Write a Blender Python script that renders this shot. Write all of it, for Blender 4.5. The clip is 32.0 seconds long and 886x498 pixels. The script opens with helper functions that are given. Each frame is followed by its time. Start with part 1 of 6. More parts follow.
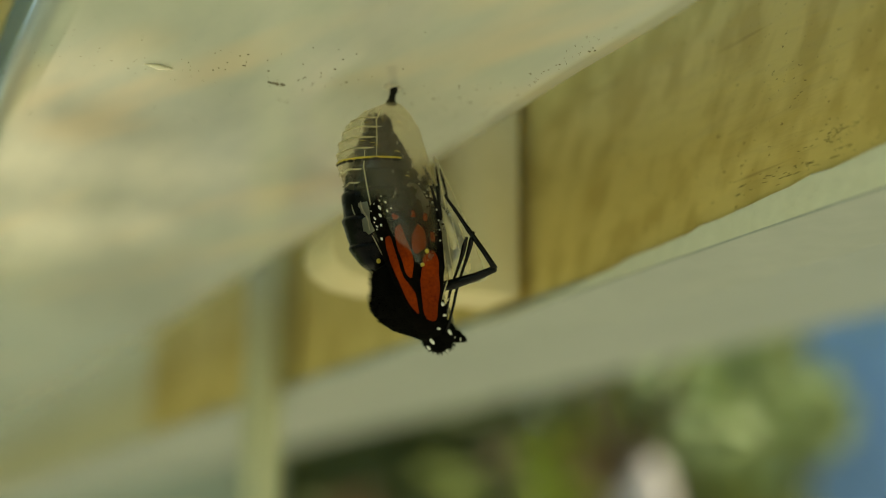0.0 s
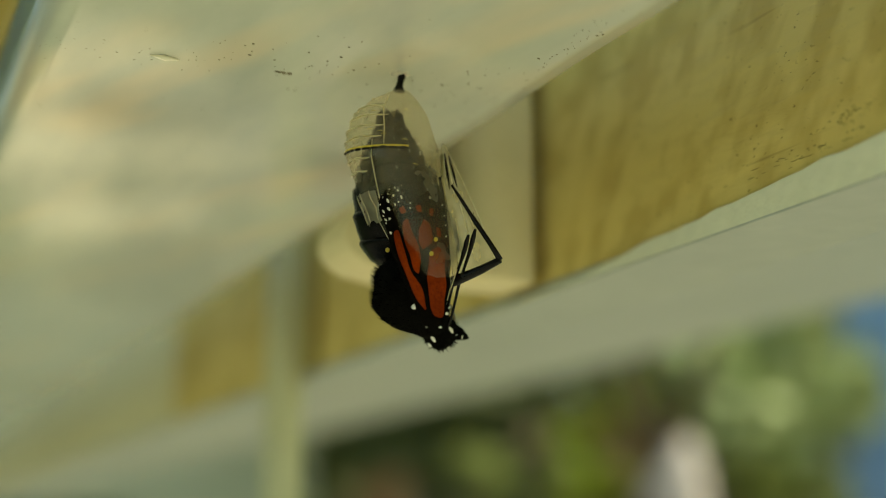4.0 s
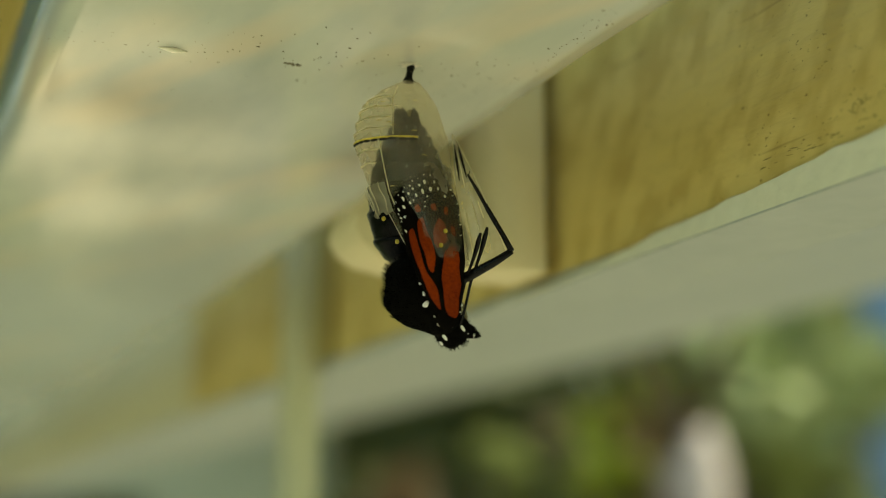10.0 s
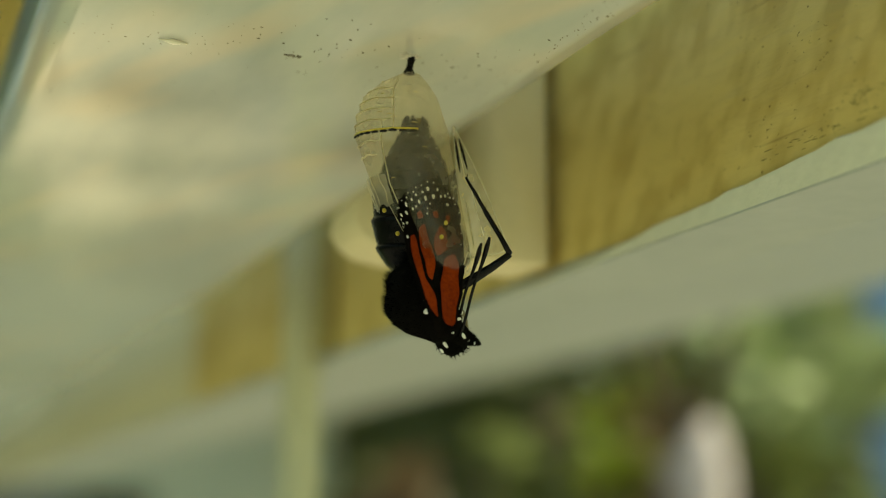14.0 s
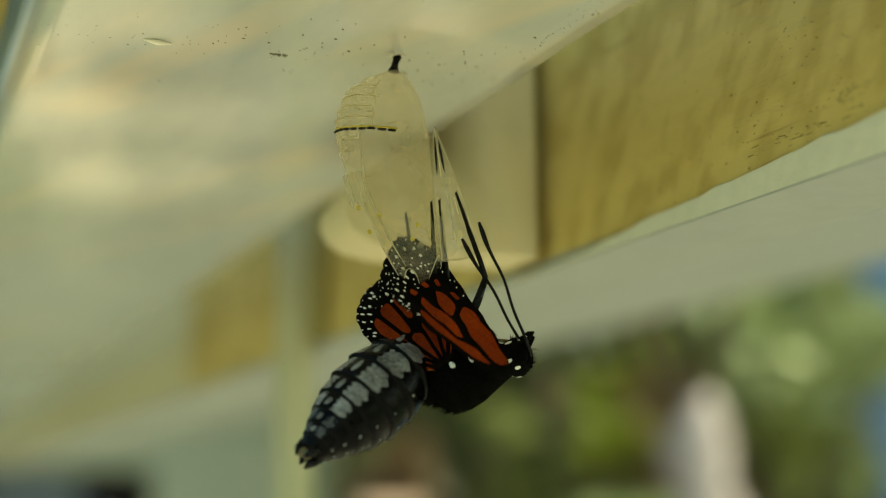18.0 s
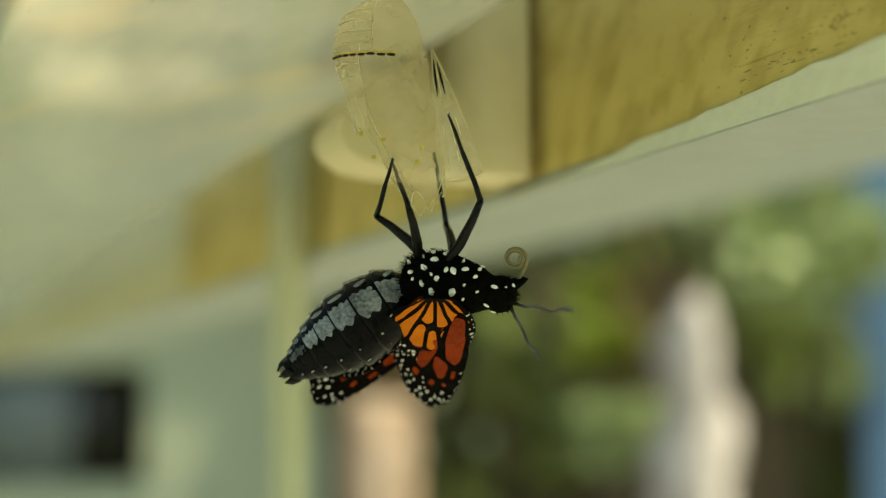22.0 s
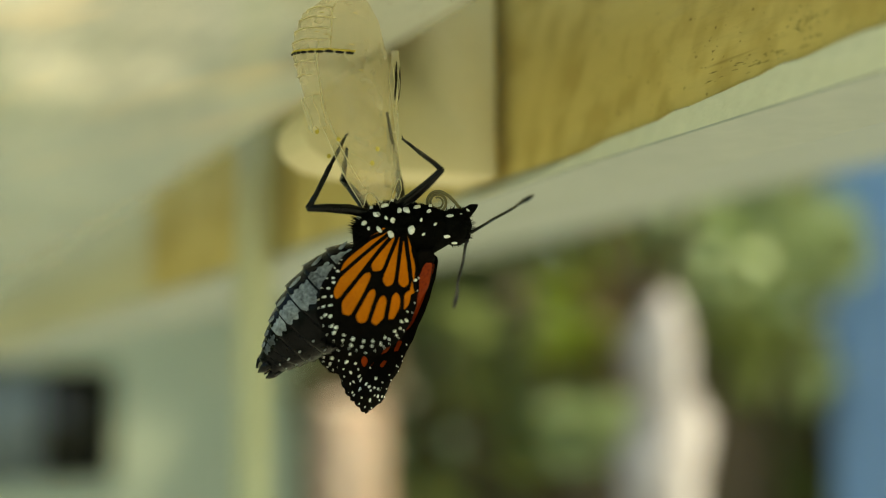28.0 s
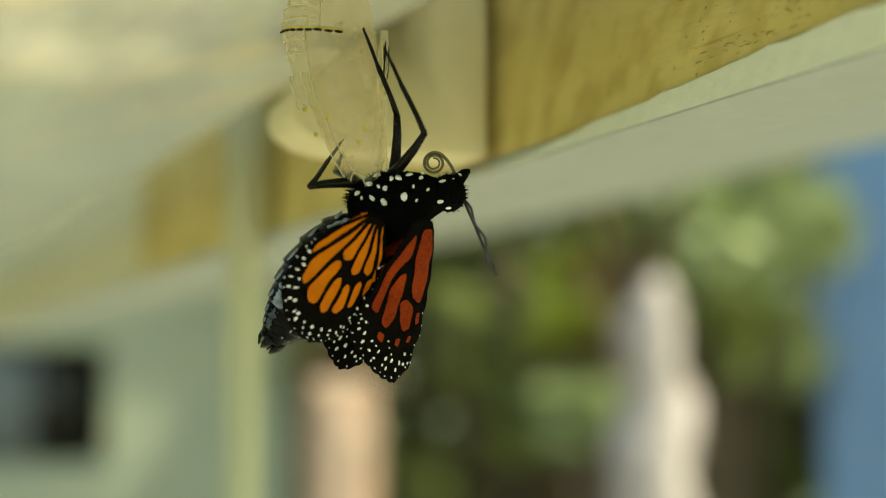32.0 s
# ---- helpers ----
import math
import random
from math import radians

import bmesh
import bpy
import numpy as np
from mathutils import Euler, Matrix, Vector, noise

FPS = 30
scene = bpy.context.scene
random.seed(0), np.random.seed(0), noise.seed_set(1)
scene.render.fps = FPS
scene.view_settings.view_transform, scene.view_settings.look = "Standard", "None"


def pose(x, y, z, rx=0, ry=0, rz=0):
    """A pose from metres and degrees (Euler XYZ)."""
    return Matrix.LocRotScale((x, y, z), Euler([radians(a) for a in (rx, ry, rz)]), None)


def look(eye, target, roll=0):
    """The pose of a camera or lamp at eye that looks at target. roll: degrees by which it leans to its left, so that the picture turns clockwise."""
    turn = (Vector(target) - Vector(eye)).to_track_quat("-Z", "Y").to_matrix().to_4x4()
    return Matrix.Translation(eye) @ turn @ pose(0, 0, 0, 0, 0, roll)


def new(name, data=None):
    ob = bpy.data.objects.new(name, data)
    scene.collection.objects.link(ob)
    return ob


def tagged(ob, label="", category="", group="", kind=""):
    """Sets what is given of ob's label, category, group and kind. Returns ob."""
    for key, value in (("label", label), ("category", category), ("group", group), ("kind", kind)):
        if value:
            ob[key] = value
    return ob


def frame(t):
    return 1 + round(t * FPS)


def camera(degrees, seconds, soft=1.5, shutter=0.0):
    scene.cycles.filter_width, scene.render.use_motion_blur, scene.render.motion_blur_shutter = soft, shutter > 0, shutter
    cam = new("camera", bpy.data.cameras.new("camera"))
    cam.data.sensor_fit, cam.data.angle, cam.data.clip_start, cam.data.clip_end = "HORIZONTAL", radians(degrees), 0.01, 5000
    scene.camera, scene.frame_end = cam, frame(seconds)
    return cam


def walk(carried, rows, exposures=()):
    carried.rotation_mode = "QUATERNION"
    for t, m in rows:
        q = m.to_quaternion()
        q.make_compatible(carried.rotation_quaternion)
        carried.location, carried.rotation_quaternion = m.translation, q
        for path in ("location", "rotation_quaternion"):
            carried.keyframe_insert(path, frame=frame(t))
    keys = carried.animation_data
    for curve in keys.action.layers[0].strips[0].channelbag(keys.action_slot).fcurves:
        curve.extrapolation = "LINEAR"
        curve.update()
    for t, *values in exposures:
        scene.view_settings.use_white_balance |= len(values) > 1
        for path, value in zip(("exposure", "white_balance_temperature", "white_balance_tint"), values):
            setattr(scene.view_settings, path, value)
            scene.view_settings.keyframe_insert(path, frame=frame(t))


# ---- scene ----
PATH = [
    (0, (-0.07243, -0.17176, 1.43171), (0.01035, 0.00435, 1.47789), 0.58),
    (0.5, (-0.07278, -0.17146, 1.43178), (0.01074, 0.00429, 1.47802), 0.51),
    (1, (-0.07199, -0.17204, 1.43251), (0.01056, 0.00444, 1.47770), 0.55),
    (1.5, (-0.07198, -0.17172, 1.43185), (0.01018, 0.00499, 1.47680), 0.37),
    (2, (-0.07057, -0.17068, 1.43190), (0.01080, 0.00652, 1.47640), 0.38),
    (2.5, (-0.07047, -0.17008, 1.43149), (0.01117, 0.00685, 1.47657), 0.22),
    (3, (-0.06959, -0.17046, 1.43239), (0.01125, 0.00700, 1.47681), 0.29),
    (3.5, (-0.06930, -0.17140, 1.43284), (0.01046, 0.00668, 1.47673), 0.28),
    (5.5, (-0.06926, -0.17238, 1.43334), (0.00868, 0.00699, 1.47515), 0.04),
    (6, (-0.06925, -0.17242, 1.43327), (0.00889, 0.00694, 1.47480), 0.18),
    (6.5, (-0.06923, -0.17220, 1.43300), (0.00884, 0.00714, 1.47472), 0.20),
    (7, (-0.06934, -0.17181, 1.43261), (0.00883, 0.00744, 1.47455), 0.08),
    (7.5, (-0.06930, -0.17174, 1.43220), (0.00931, 0.00712, 1.47493), 0.06),
    (8, (-0.06858, -0.17172, 1.43338), (0.00954, 0.00756, 1.47526), 0.24),
    (8.5, (-0.06834, -0.17165, 1.43315), (0.00932, 0.00778, 1.47529), 0.22),
    (9, (-0.06805, -0.17183, 1.43319), (0.00913, 0.00779, 1.47538), 0.11),
    (9.5, (-0.06780, -0.17161, 1.43338), (0.00906, 0.00820, 1.47536), 0.11),
    (10, (-0.06784, -0.17190, 1.43345), (0.00868, 0.00807, 1.47535), 0.12),
    (10.5, (-0.06755, -0.17226, 1.43337), (0.00845, 0.00800, 1.47497), 0.16),
    (11, (-0.06765, -0.17205, 1.43355), (0.00830, 0.00833, 1.47469), 0.28),
    (11.5, (-0.06733, -0.17151, 1.43321), (0.00860, 0.00877, 1.47485), 0.29),
    (12, (-0.06674, -0.17126, 1.43368), (0.00897, 0.00918, 1.47504), 0.26),
    (12.5, (-0.06675, -0.17160, 1.43353), (0.00890, 0.00887, 1.47485), 0.17),
    (13, (-0.06702, -0.17180, 1.43378), (0.00900, 0.00860, 1.47475), 0.22),
    (13.5, (-0.06745, -0.17175, 1.43335), (0.00888, 0.00846, 1.47457), 0.18),
    (14, (-0.06748, -0.17190, 1.43344), (0.00873, 0.00846, 1.47421), 0.13),
    (14.5, (-0.06734, -0.17164, 1.43367), (0.00907, 0.00866, 1.47431), 0.24),
    (16.5, (-0.06719, -0.17170, 1.43406), (0.00945, 0.00859, 1.47432), 0.11),
    (17, (-0.06704, -0.17186, 1.43399), (0.00930, 0.00860, 1.47407), 0.03),
    (17.5, (-0.06689, -0.17203, 1.43432), (0.00959, 0.00838, 1.47439), -0.01),
    (18, (-0.06634, -0.17302, 1.43665), (0.01040, 0.00789, 1.47387), -0.34),
    (18.5, (-0.06586, -0.17431, 1.43827), (0.01099, 0.00775, 1.46905), -0.32),
    (19, (-0.06595, -0.17459, 1.43881), (0.01092, 0.00817, 1.46510), -0.76),
    (19.5, (-0.06675, -0.17482, 1.43983), (0.01061, 0.00798, 1.46434), -0.62),
    (20, (-0.06685, -0.17466, 1.44001), (0.01096, 0.00803, 1.46385), -0.59),
    (20.5, (-0.06673, -0.17497, 1.43990), (0.01118, 0.00774, 1.46333), -0.60),
    (21, (-0.06694, -0.17514, 1.43971), (0.01123, 0.00748, 1.46295), -0.54),
    (21.5, (-0.06738, -0.17550, 1.43961), (0.01106, 0.00707, 1.46233), -0.45),
    (22, (-0.06761, -0.17540, 1.43971), (0.01100, 0.00711, 1.46226), -0.33),
    (22.5, (-0.06743, -0.17547, 1.43974), (0.01138, 0.00694, 1.46245), -0.40),
    (23, (-0.06734, -0.17576, 1.43995), (0.01146, 0.00667, 1.46254), -0.31),
    (23.5, (-0.06707, -0.17553, 1.44000), (0.01191, 0.00684, 1.46238), -0.39),
    (24, (-0.06679, -0.17538, 1.44000), (0.01277, 0.00677, 1.46213), -0.40),
    (24.5, (-0.06660, -0.17517, 1.43986), (0.01336, 0.00679, 1.46214), -0.36),
    (25, (-0.06654, -0.17489, 1.43988), (0.01398, 0.00682, 1.46219), -0.35),
    (25.5, (-0.06616, -0.17484, 1.43995), (0.01456, 0.00680, 1.46212), -0.35),
    (27.5, (-0.06536, -0.17404, 1.44017), (0.01652, 0.00706, 1.46256), -0.21),
    (28, (-0.06548, -0.17382, 1.44023), (0.01690, 0.00704, 1.46269), -0.19),
    (28.5, (-0.06573, -0.17376, 1.44034), (0.01703, 0.00696, 1.46254), -0.19),
    (29, (-0.06546, -0.17389, 1.44033), (0.01732, 0.00683, 1.46246), -0.13),
    (29.5, (-0.06553, -0.17389, 1.44044), (0.01756, 0.00669, 1.46253), -0.07),
    (30, (-0.06576, -0.17403, 1.44036), (0.01707, 0.00670, 1.46221), -0.01),
    (30.5, (-0.06544, -0.17414, 1.44028), (0.01719, 0.00676, 1.46138), -0.04),
    (31, (-0.06543, -0.17435, 1.44029), (0.01747, 0.00651, 1.46068), 0.05),
    (31.5, (-0.06537, -0.17421, 1.44026), (0.01788, 0.00658, 1.45988), -0.02),
    (32, (-0.06550, -0.17431, 1.43988), (0.01816, 0.00628, 1.45960), -0.05),
]
cam = camera(36, 32.0, 1.1)
cam.data.dof.use_dof = True
cam.data.dof.focus_distance = 0.1865
cam.data.dof.aperture_fstop = 7.8
walk(cam, [(t, look(eye, target, roll)) for t, eye, target, roll in PATH],
     [(0, 1.19, 8650, -16), (16.5, 1.23, 8600, -16), (19, 1.37, 8550, -16), (27, 1.49, 8400, -14), (32, 1.56, 8350, -13.5)])

# ---- light ----
SUN_UP, SUN_AZ = radians(56), radians(121)
world = bpy.data.worlds.new("sky")
scene.world = world
world.use_nodes = True
sky = world.node_tree.nodes.new("ShaderNodeTexSky")
sky.sky_type, sky.sun_disc = "NISHITA", False
sky.sun_elevation, sky.sun_rotation = SUN_UP, SUN_AZ
back = world.node_tree.nodes["Background"]
back.inputs["Strength"].default_value = 0.12
world.node_tree.links.new(sky.outputs[0], back.inputs["Color"])
sun = new("sun", bpy.data.lights.new("sun", "SUN"))
sun.data.energy, sun.data.angle, sun.data.color = 3.0, radians(0.6), (1.0, 0.95, 0.86)
sun_way = Vector((math.sin(SUN_AZ) * math.cos(SUN_UP), math.cos(SUN_AZ) * math.cos(SUN_UP), math.sin(SUN_UP)))
sun.matrix_basis = look(sun_way * 10, (0, 0, 0))


# ---- materials ----
def nodes_of(name):
    m = bpy.data.materials.new(name)
    m.use_nodes = True
    return m, m.node_tree.nodes, m.node_tree.links, m.node_tree.nodes["Principled BSDF"]


def surface(name, dark, light, rough=0.5, scale=40.0, fine=300.0, bump=0.2, metal=0.0, spec=0.5, stretch=(1, 1, 1), depth=0.001, random_tone=0.0):
    """Two colours mixed by coarse noise, broken by fine noise, with relief."""
    m, n, l, b = nodes_of(name)
    co = n.new("ShaderNodeTexCoord")
    mp = n.new("ShaderNodeMapping")
    mp.inputs["Scale"].default_value = stretch
    l.new(co.outputs["Object"], mp.inputs["Vector"])
    big, small = n.new("ShaderNodeTexNoise"), n.new("ShaderNodeTexNoise")
    for tex, s, d in ((big, scale, 4), (small, fine, 6)):
        tex.inputs["Scale"].default_value, tex.inputs["Detail"].default_value = s, d
        l.new(mp.outputs[0], tex.inputs["Vector"])
    ramp = n.new("ShaderNodeValToRGB")
    ramp.color_ramp.elements[0].position, ramp.color_ramp.elements[1].position = 0.3, 0.7
    ramp.color_ramp.elements[0].color, ramp.color_ramp.elements[1].color = (*dark, 1), (*light, 1)
    add = n.new("ShaderNodeMath")
    add.operation = "MULTIPLY_ADD"
    add.inputs[1].default_value = 0.5
    l.new(small.outputs["Fac"], add.inputs[0])
    half = n.new("ShaderNodeMath")
    half.operation = "MULTIPLY"
    half.inputs[1].default_value = 0.5
    l.new(big.outputs["Fac"], half.inputs[0])
    l.new(half.outputs[0], add.inputs[2])
    l.new(add.outputs[0], ramp.inputs["Fac"])
    if random_tone:
        info, hue = n.new("ShaderNodeObjectInfo"), n.new("ShaderNodeHueSaturation")
        scale_v = n.new("ShaderNodeMapRange")
        scale_v.inputs["To Min"].default_value, scale_v.inputs["To Max"].default_value = 1 - random_tone, 1 + random_tone
        l.new(info.outputs["Random"], scale_v.inputs["Value"])
        l.new(scale_v.outputs[0], hue.inputs["Value"])
        l.new(ramp.outputs["Color"], hue.inputs["Color"])
        l.new(hue.outputs["Color"], b.inputs["Base Color"])
    else:
        l.new(ramp.outputs["Color"], b.inputs["Base Color"])
    b.inputs["Roughness"].default_value, b.inputs["Metallic"].default_value = rough, metal
    b.inputs["Specular IOR Level"].default_value = spec
    if bump:
        bp = n.new("ShaderNodeBump")
        bp.inputs["Strength"].default_value, bp.inputs["Distance"].default_value = bump, depth
        l.new(small.outputs["Fac"], bp.inputs["Height"])
        l.new(bp.outputs["Normal"], b.inputs["Normal"])
    return m


def film_material(name, tint, clear, rough):
    """Thin milky skin: partly clear, partly letting light through, with a wet shine."""
    m, n, l, b = nodes_of(name)
    out = n["Material Output"]
    n.remove(b)
    see, glow, dif = n.new("ShaderNodeBsdfTransparent"), n.new("ShaderNodeBsdfTranslucent"), n.new("ShaderNodeBsdfDiffuse")
    gloss = n.new("ShaderNodeBsdfGlossy")
    gloss.inputs["Roughness"].default_value = rough
    co, tex = n.new("ShaderNodeTexCoord"), n.new("ShaderNodeTexNoise")
    tex.inputs["Scale"].default_value, tex.inputs["Detail"].default_value = 260.0, 5
    l.new(co.outputs["Object"], tex.inputs["Vector"])
    see.inputs["Color"].default_value = (0.94, 0.91, 0.81, 1)
    for s in (glow, dif):
        s.inputs["Color"].default_value = (*tint, 1)
    milk = n.new("ShaderNodeMixShader")
    milk.inputs[0].default_value = 0.13
    l.new(glow.outputs[0], milk.inputs[1]), l.new(dif.outputs[0], milk.inputs[2])
    body = n.new("ShaderNodeMixShader")
    amount = n.new("ShaderNodeMapRange")
    amount.inputs["From Min"].default_value, amount.inputs["From Max"].default_value = 0.3, 0.7
    amount.inputs["To Min"].default_value, amount.inputs["To Max"].default_value = 1 - clear - 0.08, 1 - clear + 0.12
    l.new(tex.outputs["Fac"], amount.inputs["Value"])
    l.new(amount.outputs[0], body.inputs[0])
    l.new(see.outputs[0], body.inputs[1]), l.new(milk.outputs[0], body.inputs[2])
    shine = n.new("ShaderNodeMixShader")
    shine.inputs[0].default_value = 0.03
    bp = n.new("ShaderNodeBump")
    bp.inputs["Strength"].default_value, bp.inputs["Distance"].default_value = 0.5, 0.0004
    l.new(tex.outputs["Fac"], bp.inputs["Height"])
    l.new(bp.outputs["Normal"], gloss.inputs["Normal"])
    l.new(body.outputs[0], shine.inputs[1]), l.new(gloss.outputs[0], shine.inputs[2])
    l.new(shine.outputs[0], out.inputs["Surface"])
    return m


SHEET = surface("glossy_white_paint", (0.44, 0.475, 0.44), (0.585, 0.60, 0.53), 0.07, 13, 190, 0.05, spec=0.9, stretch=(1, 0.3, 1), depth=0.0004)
# warm patches in the base colour stand in for blurred reflections
tinted = SHEET.node_tree
paint = tinted.nodes["Principled BSDF"].inputs["Base Color"].links[0].from_socket
where, spread, blot, mask, reflection = (tinted.nodes.new("ShaderNode" + kind) for kind in ("TexCoord", "Mapping", "TexNoise", "MapRange", "Mix"))
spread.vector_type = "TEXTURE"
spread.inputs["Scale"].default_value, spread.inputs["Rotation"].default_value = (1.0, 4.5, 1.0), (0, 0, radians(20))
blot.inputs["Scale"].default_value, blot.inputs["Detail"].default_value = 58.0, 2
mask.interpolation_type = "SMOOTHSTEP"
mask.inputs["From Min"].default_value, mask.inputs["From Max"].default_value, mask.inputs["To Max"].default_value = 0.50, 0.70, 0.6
reflection.data_type = "RGBA"
reflection.inputs[7].default_value = (0.72, 0.60, 0.42, 1)
tinted.links.new(where.outputs["Object"], spread.inputs["Vector"]), tinted.links.new(spread.outputs[0], blot.inputs["Vector"])
tinted.links.new(blot.outputs["Fac"], mask.inputs["Value"]), tinted.links.new(mask.outputs[0], reflection.inputs["Factor"])
tinted.links.new(paint, reflection.inputs[6]), tinted.links.new(reflection.outputs[2], tinted.nodes["Principled BSDF"].inputs["Base Color"])


def weathered_board(name):
    """Yellowed paint on wood: blotches, long dark cracks with the grain, dark ripples and fine relief."""
    m, n, l, b = nodes_of(name)
    co = n.new("ShaderNodeTexCoord")

    def noise_at(stretch, scale, detail):
        mp, tex = n.new("ShaderNodeMapping"), n.new("ShaderNodeTexNoise")
        mp.inputs["Scale"].default_value = stretch
        tex.inputs["Scale"].default_value, tex.inputs["Detail"].default_value = scale, detail
        l.new(co.outputs["Object"], mp.inputs["Vector"]), l.new(mp.outputs[0], tex.inputs["Vector"])
        return tex.outputs["Fac"]

    def ramp(fac, stops):
        r = n.new("ShaderNodeValToRGB")
        r.color_ramp.elements[0].position, r.color_ramp.elements[0].color = stops[0][0], (*stops[0][1], 1)
        r.color_ramp.elements[1].position, r.color_ramp.elements[1].color = stops[1][0], (*stops[1][1], 1)
        l.new(fac, r.inputs["Fac"])
        return r.outputs["Color"]

    def times(a, c):
        x = n.new("ShaderNodeMix")
        x.data_type, x.blend_type = "RGBA", "MULTIPLY"
        x.inputs["Factor"].default_value = 1.0
        l.new(a, x.inputs["A"]), l.new(c, x.inputs["B"])
        return x.outputs["Result"]

    base = ramp(noise_at((1, 0.5, 1), 30, 5), ((0.3, (0.52, 0.40, 0.115)), (0.7, (0.66, 0.535, 0.20))))
    cracks = ramp(noise_at((1, 0.05, 1), 420, 3), ((0.24, (0.36, 0.30, 0.16)), (0.33, (1, 1, 1))))
    pits = ramp(noise_at((1, 0.5, 1), 1700, 2), ((0.24, (0.40, 0.36, 0.22)), (0.32, (1, 1, 1))))
    slant, wave = n.new("ShaderNodeMapping"), n.new("ShaderNodeTexNoise")
    slant.vector_type = "TEXTURE"
    slant.inputs["Rotation"].default_value, slant.inputs["Scale"].default_value = (radians(-50), 0, 0), (1, 1.9, 1)
    wave.inputs["Scale"].default_value, wave.inputs["Detail"].default_value = 190, 2
    l.new(co.outputs["Object"], slant.inputs["Vector"]), l.new(slant.outputs[0], wave.inputs["Vector"])
    ripples = ramp(wave.outputs["Fac"], ((0.36, (0.80, 0.75, 0.62)), (0.56, (1.03, 1.02, 1.0))))
    l.new(times(times(times(base, cracks), pits), ripples), b.inputs["Base Color"])
    bp = n.new("ShaderNodeBump")
    bp.inputs["Strength"].default_value, bp.inputs["Distance"].default_value = 0.6, 0.0007
    l.new(noise_at((1, 0.25, 1), 380, 6), bp.inputs["Height"]), l.new(bp.outputs["Normal"], b.inputs["Normal"])
    b.inputs["Roughness"].default_value = 0.62
    return m


BOARD = weathered_board("yellowed_paint_on_wood")
FAR_BOARD = surface("pale_cream_board", (0.54, 0.49, 0.27), (0.68, 0.63, 0.40), 0.6, 14, 160, 0.2, stretch=(1, 0.4, 1))
SHADE_STRIP = surface("dark_olive_shade", (0.27, 0.22, 0.07), (0.36, 0.30, 0.10), 0.7, 30, 300, 0.2)
BRACKET = surface("cream_painted_wood", (0.57, 0.50, 0.29), (0.66, 0.58, 0.345), 0.6, 18, 240, 0.2)
LEDGE = surface("shaded_grey_paint", (0.30, 0.333, 0.31), (0.37, 0.402, 0.372), 0.55, 14, 200, 0.2)
LIP = surface("side_lit_worn_paint", (0.66, 0.67, 0.52), (0.78, 0.78, 0.62), 0.6, 60, 400, 0.3)
SLAT = surface("pale_green_paint", (0.46, 0.455, 0.28), (0.54, 0.53, 0.34), 0.6, 30, 200, 0.2)
MOSS = surface("dark_olive_moss", (0.09, 0.08, 0.02), (0.20, 0.165, 0.05), 0.95, 500, 2000, 0.3)
GRIME = surface("dark_grime", (0.12, 0.105, 0.07), (0.28, 0.25, 0.175), 0.9, 600, 2000, 0.3)
SPLINTER = surface("pale_splinter", (0.86, 0.83, 0.68), (0.93, 0.90, 0.76), 0.35, 300, 900, 0.1)
SILK = surface("white_silk", (0.70, 0.66, 0.56), (0.82, 0.78, 0.68), 0.7, 400, 2000, 0.4)
SEAM = film_material("thick_pale_skin", (0.86, 0.82, 0.66), 0.25, 0.2)
FOLD = film_material("crumpled_chrysalis_skin", (0.86, 0.84, 0.70), 0.5, 0.2)
FILM = film_material("milky_chrysalis_skin", (0.90, 0.83, 0.66), 0.79, 0.16)
FILM_CLEAR = film_material("clear_chrysalis_skin", (0.88, 0.85, 0.72), 0.68, 0.1)
GOLD = surface("gold_yellow", (0.42, 0.32, 0.03), (0.58, 0.46, 0.07), 0.35, 500, 1500, 0.2)
BLACK = surface("black_chitin", (0.0015, 0.0015, 0.0015), (0.005, 0.005, 0.005), 0.22, 300, 1500, 0.3, spec=0.13, depth=0.0003)
SHELL_BLACK = surface("glossy_black_abdomen", (0.0008, 0.0009, 0.0011), (0.0035, 0.004, 0.0048), 0.2, 260, 1400, 0.3, spec=0.07, depth=0.0003)
FUZZ = surface("black_fur", (0.0015, 0.0015, 0.0012), (0.004, 0.004, 0.003), 0.9, 500, 2500, 0.6, spec=0.02, depth=0.0004)
WHITE = surface("white_scales", (0.70, 0.70, 0.66), (0.85, 0.85, 0.80), 0.7, 900, 3000, 0.3, depth=0.0002)
GREY = surface("grey_white_scales", (0.006, 0.008, 0.010), (0.31, 0.33, 0.345), 0.27, 420, 1800, 0.5, spec=0.28, depth=0.0003)
GREY_DARK = surface("dark_grey_scales", (0.004, 0.005, 0.006), (0.10, 0.11, 0.12), 0.27, 420, 1800, 0.5, spec=0.2, depth=0.0003)
WING_BLACK = surface("black_wing_scales", (0.0015, 0.0012, 0.001), (0.005, 0.004, 0.003), 0.8, 400, 2500, 0.4, spec=0.02, depth=0.0002)
ORANGE = surface("orange_wing_scales", (0.42, 0.10, 0.004), (0.56, 0.16, 0.007), 0.7, 300, 2500, 0.3, spec=0.1, depth=0.0002)
RED_ORANGE = surface("red_orange_wing_scales", (0.10, 0.008, 0.0006), (0.28, 0.035, 0.002), 0.7, 170, 2500, 0.3, spec=0.1, depth=0.0002)
DULL_ORANGE = surface("dull_orange_wing_scales", (0.27, 0.05, 0.003), (0.40, 0.095, 0.005), 0.7, 300, 2500, 0.3, spec=0.1, depth=0.0002)
OLIVE = surface("olive_brown_tongue", (0.10, 0.08, 0.03), (0.18, 0.15, 0.06), 0.4, 600, 1500, 0.2)
TAN = surface("yellowish_tip", (0.25, 0.20, 0.05), (0.4, 0.33, 0.1), 0.5, 600, 1500, 0.2)
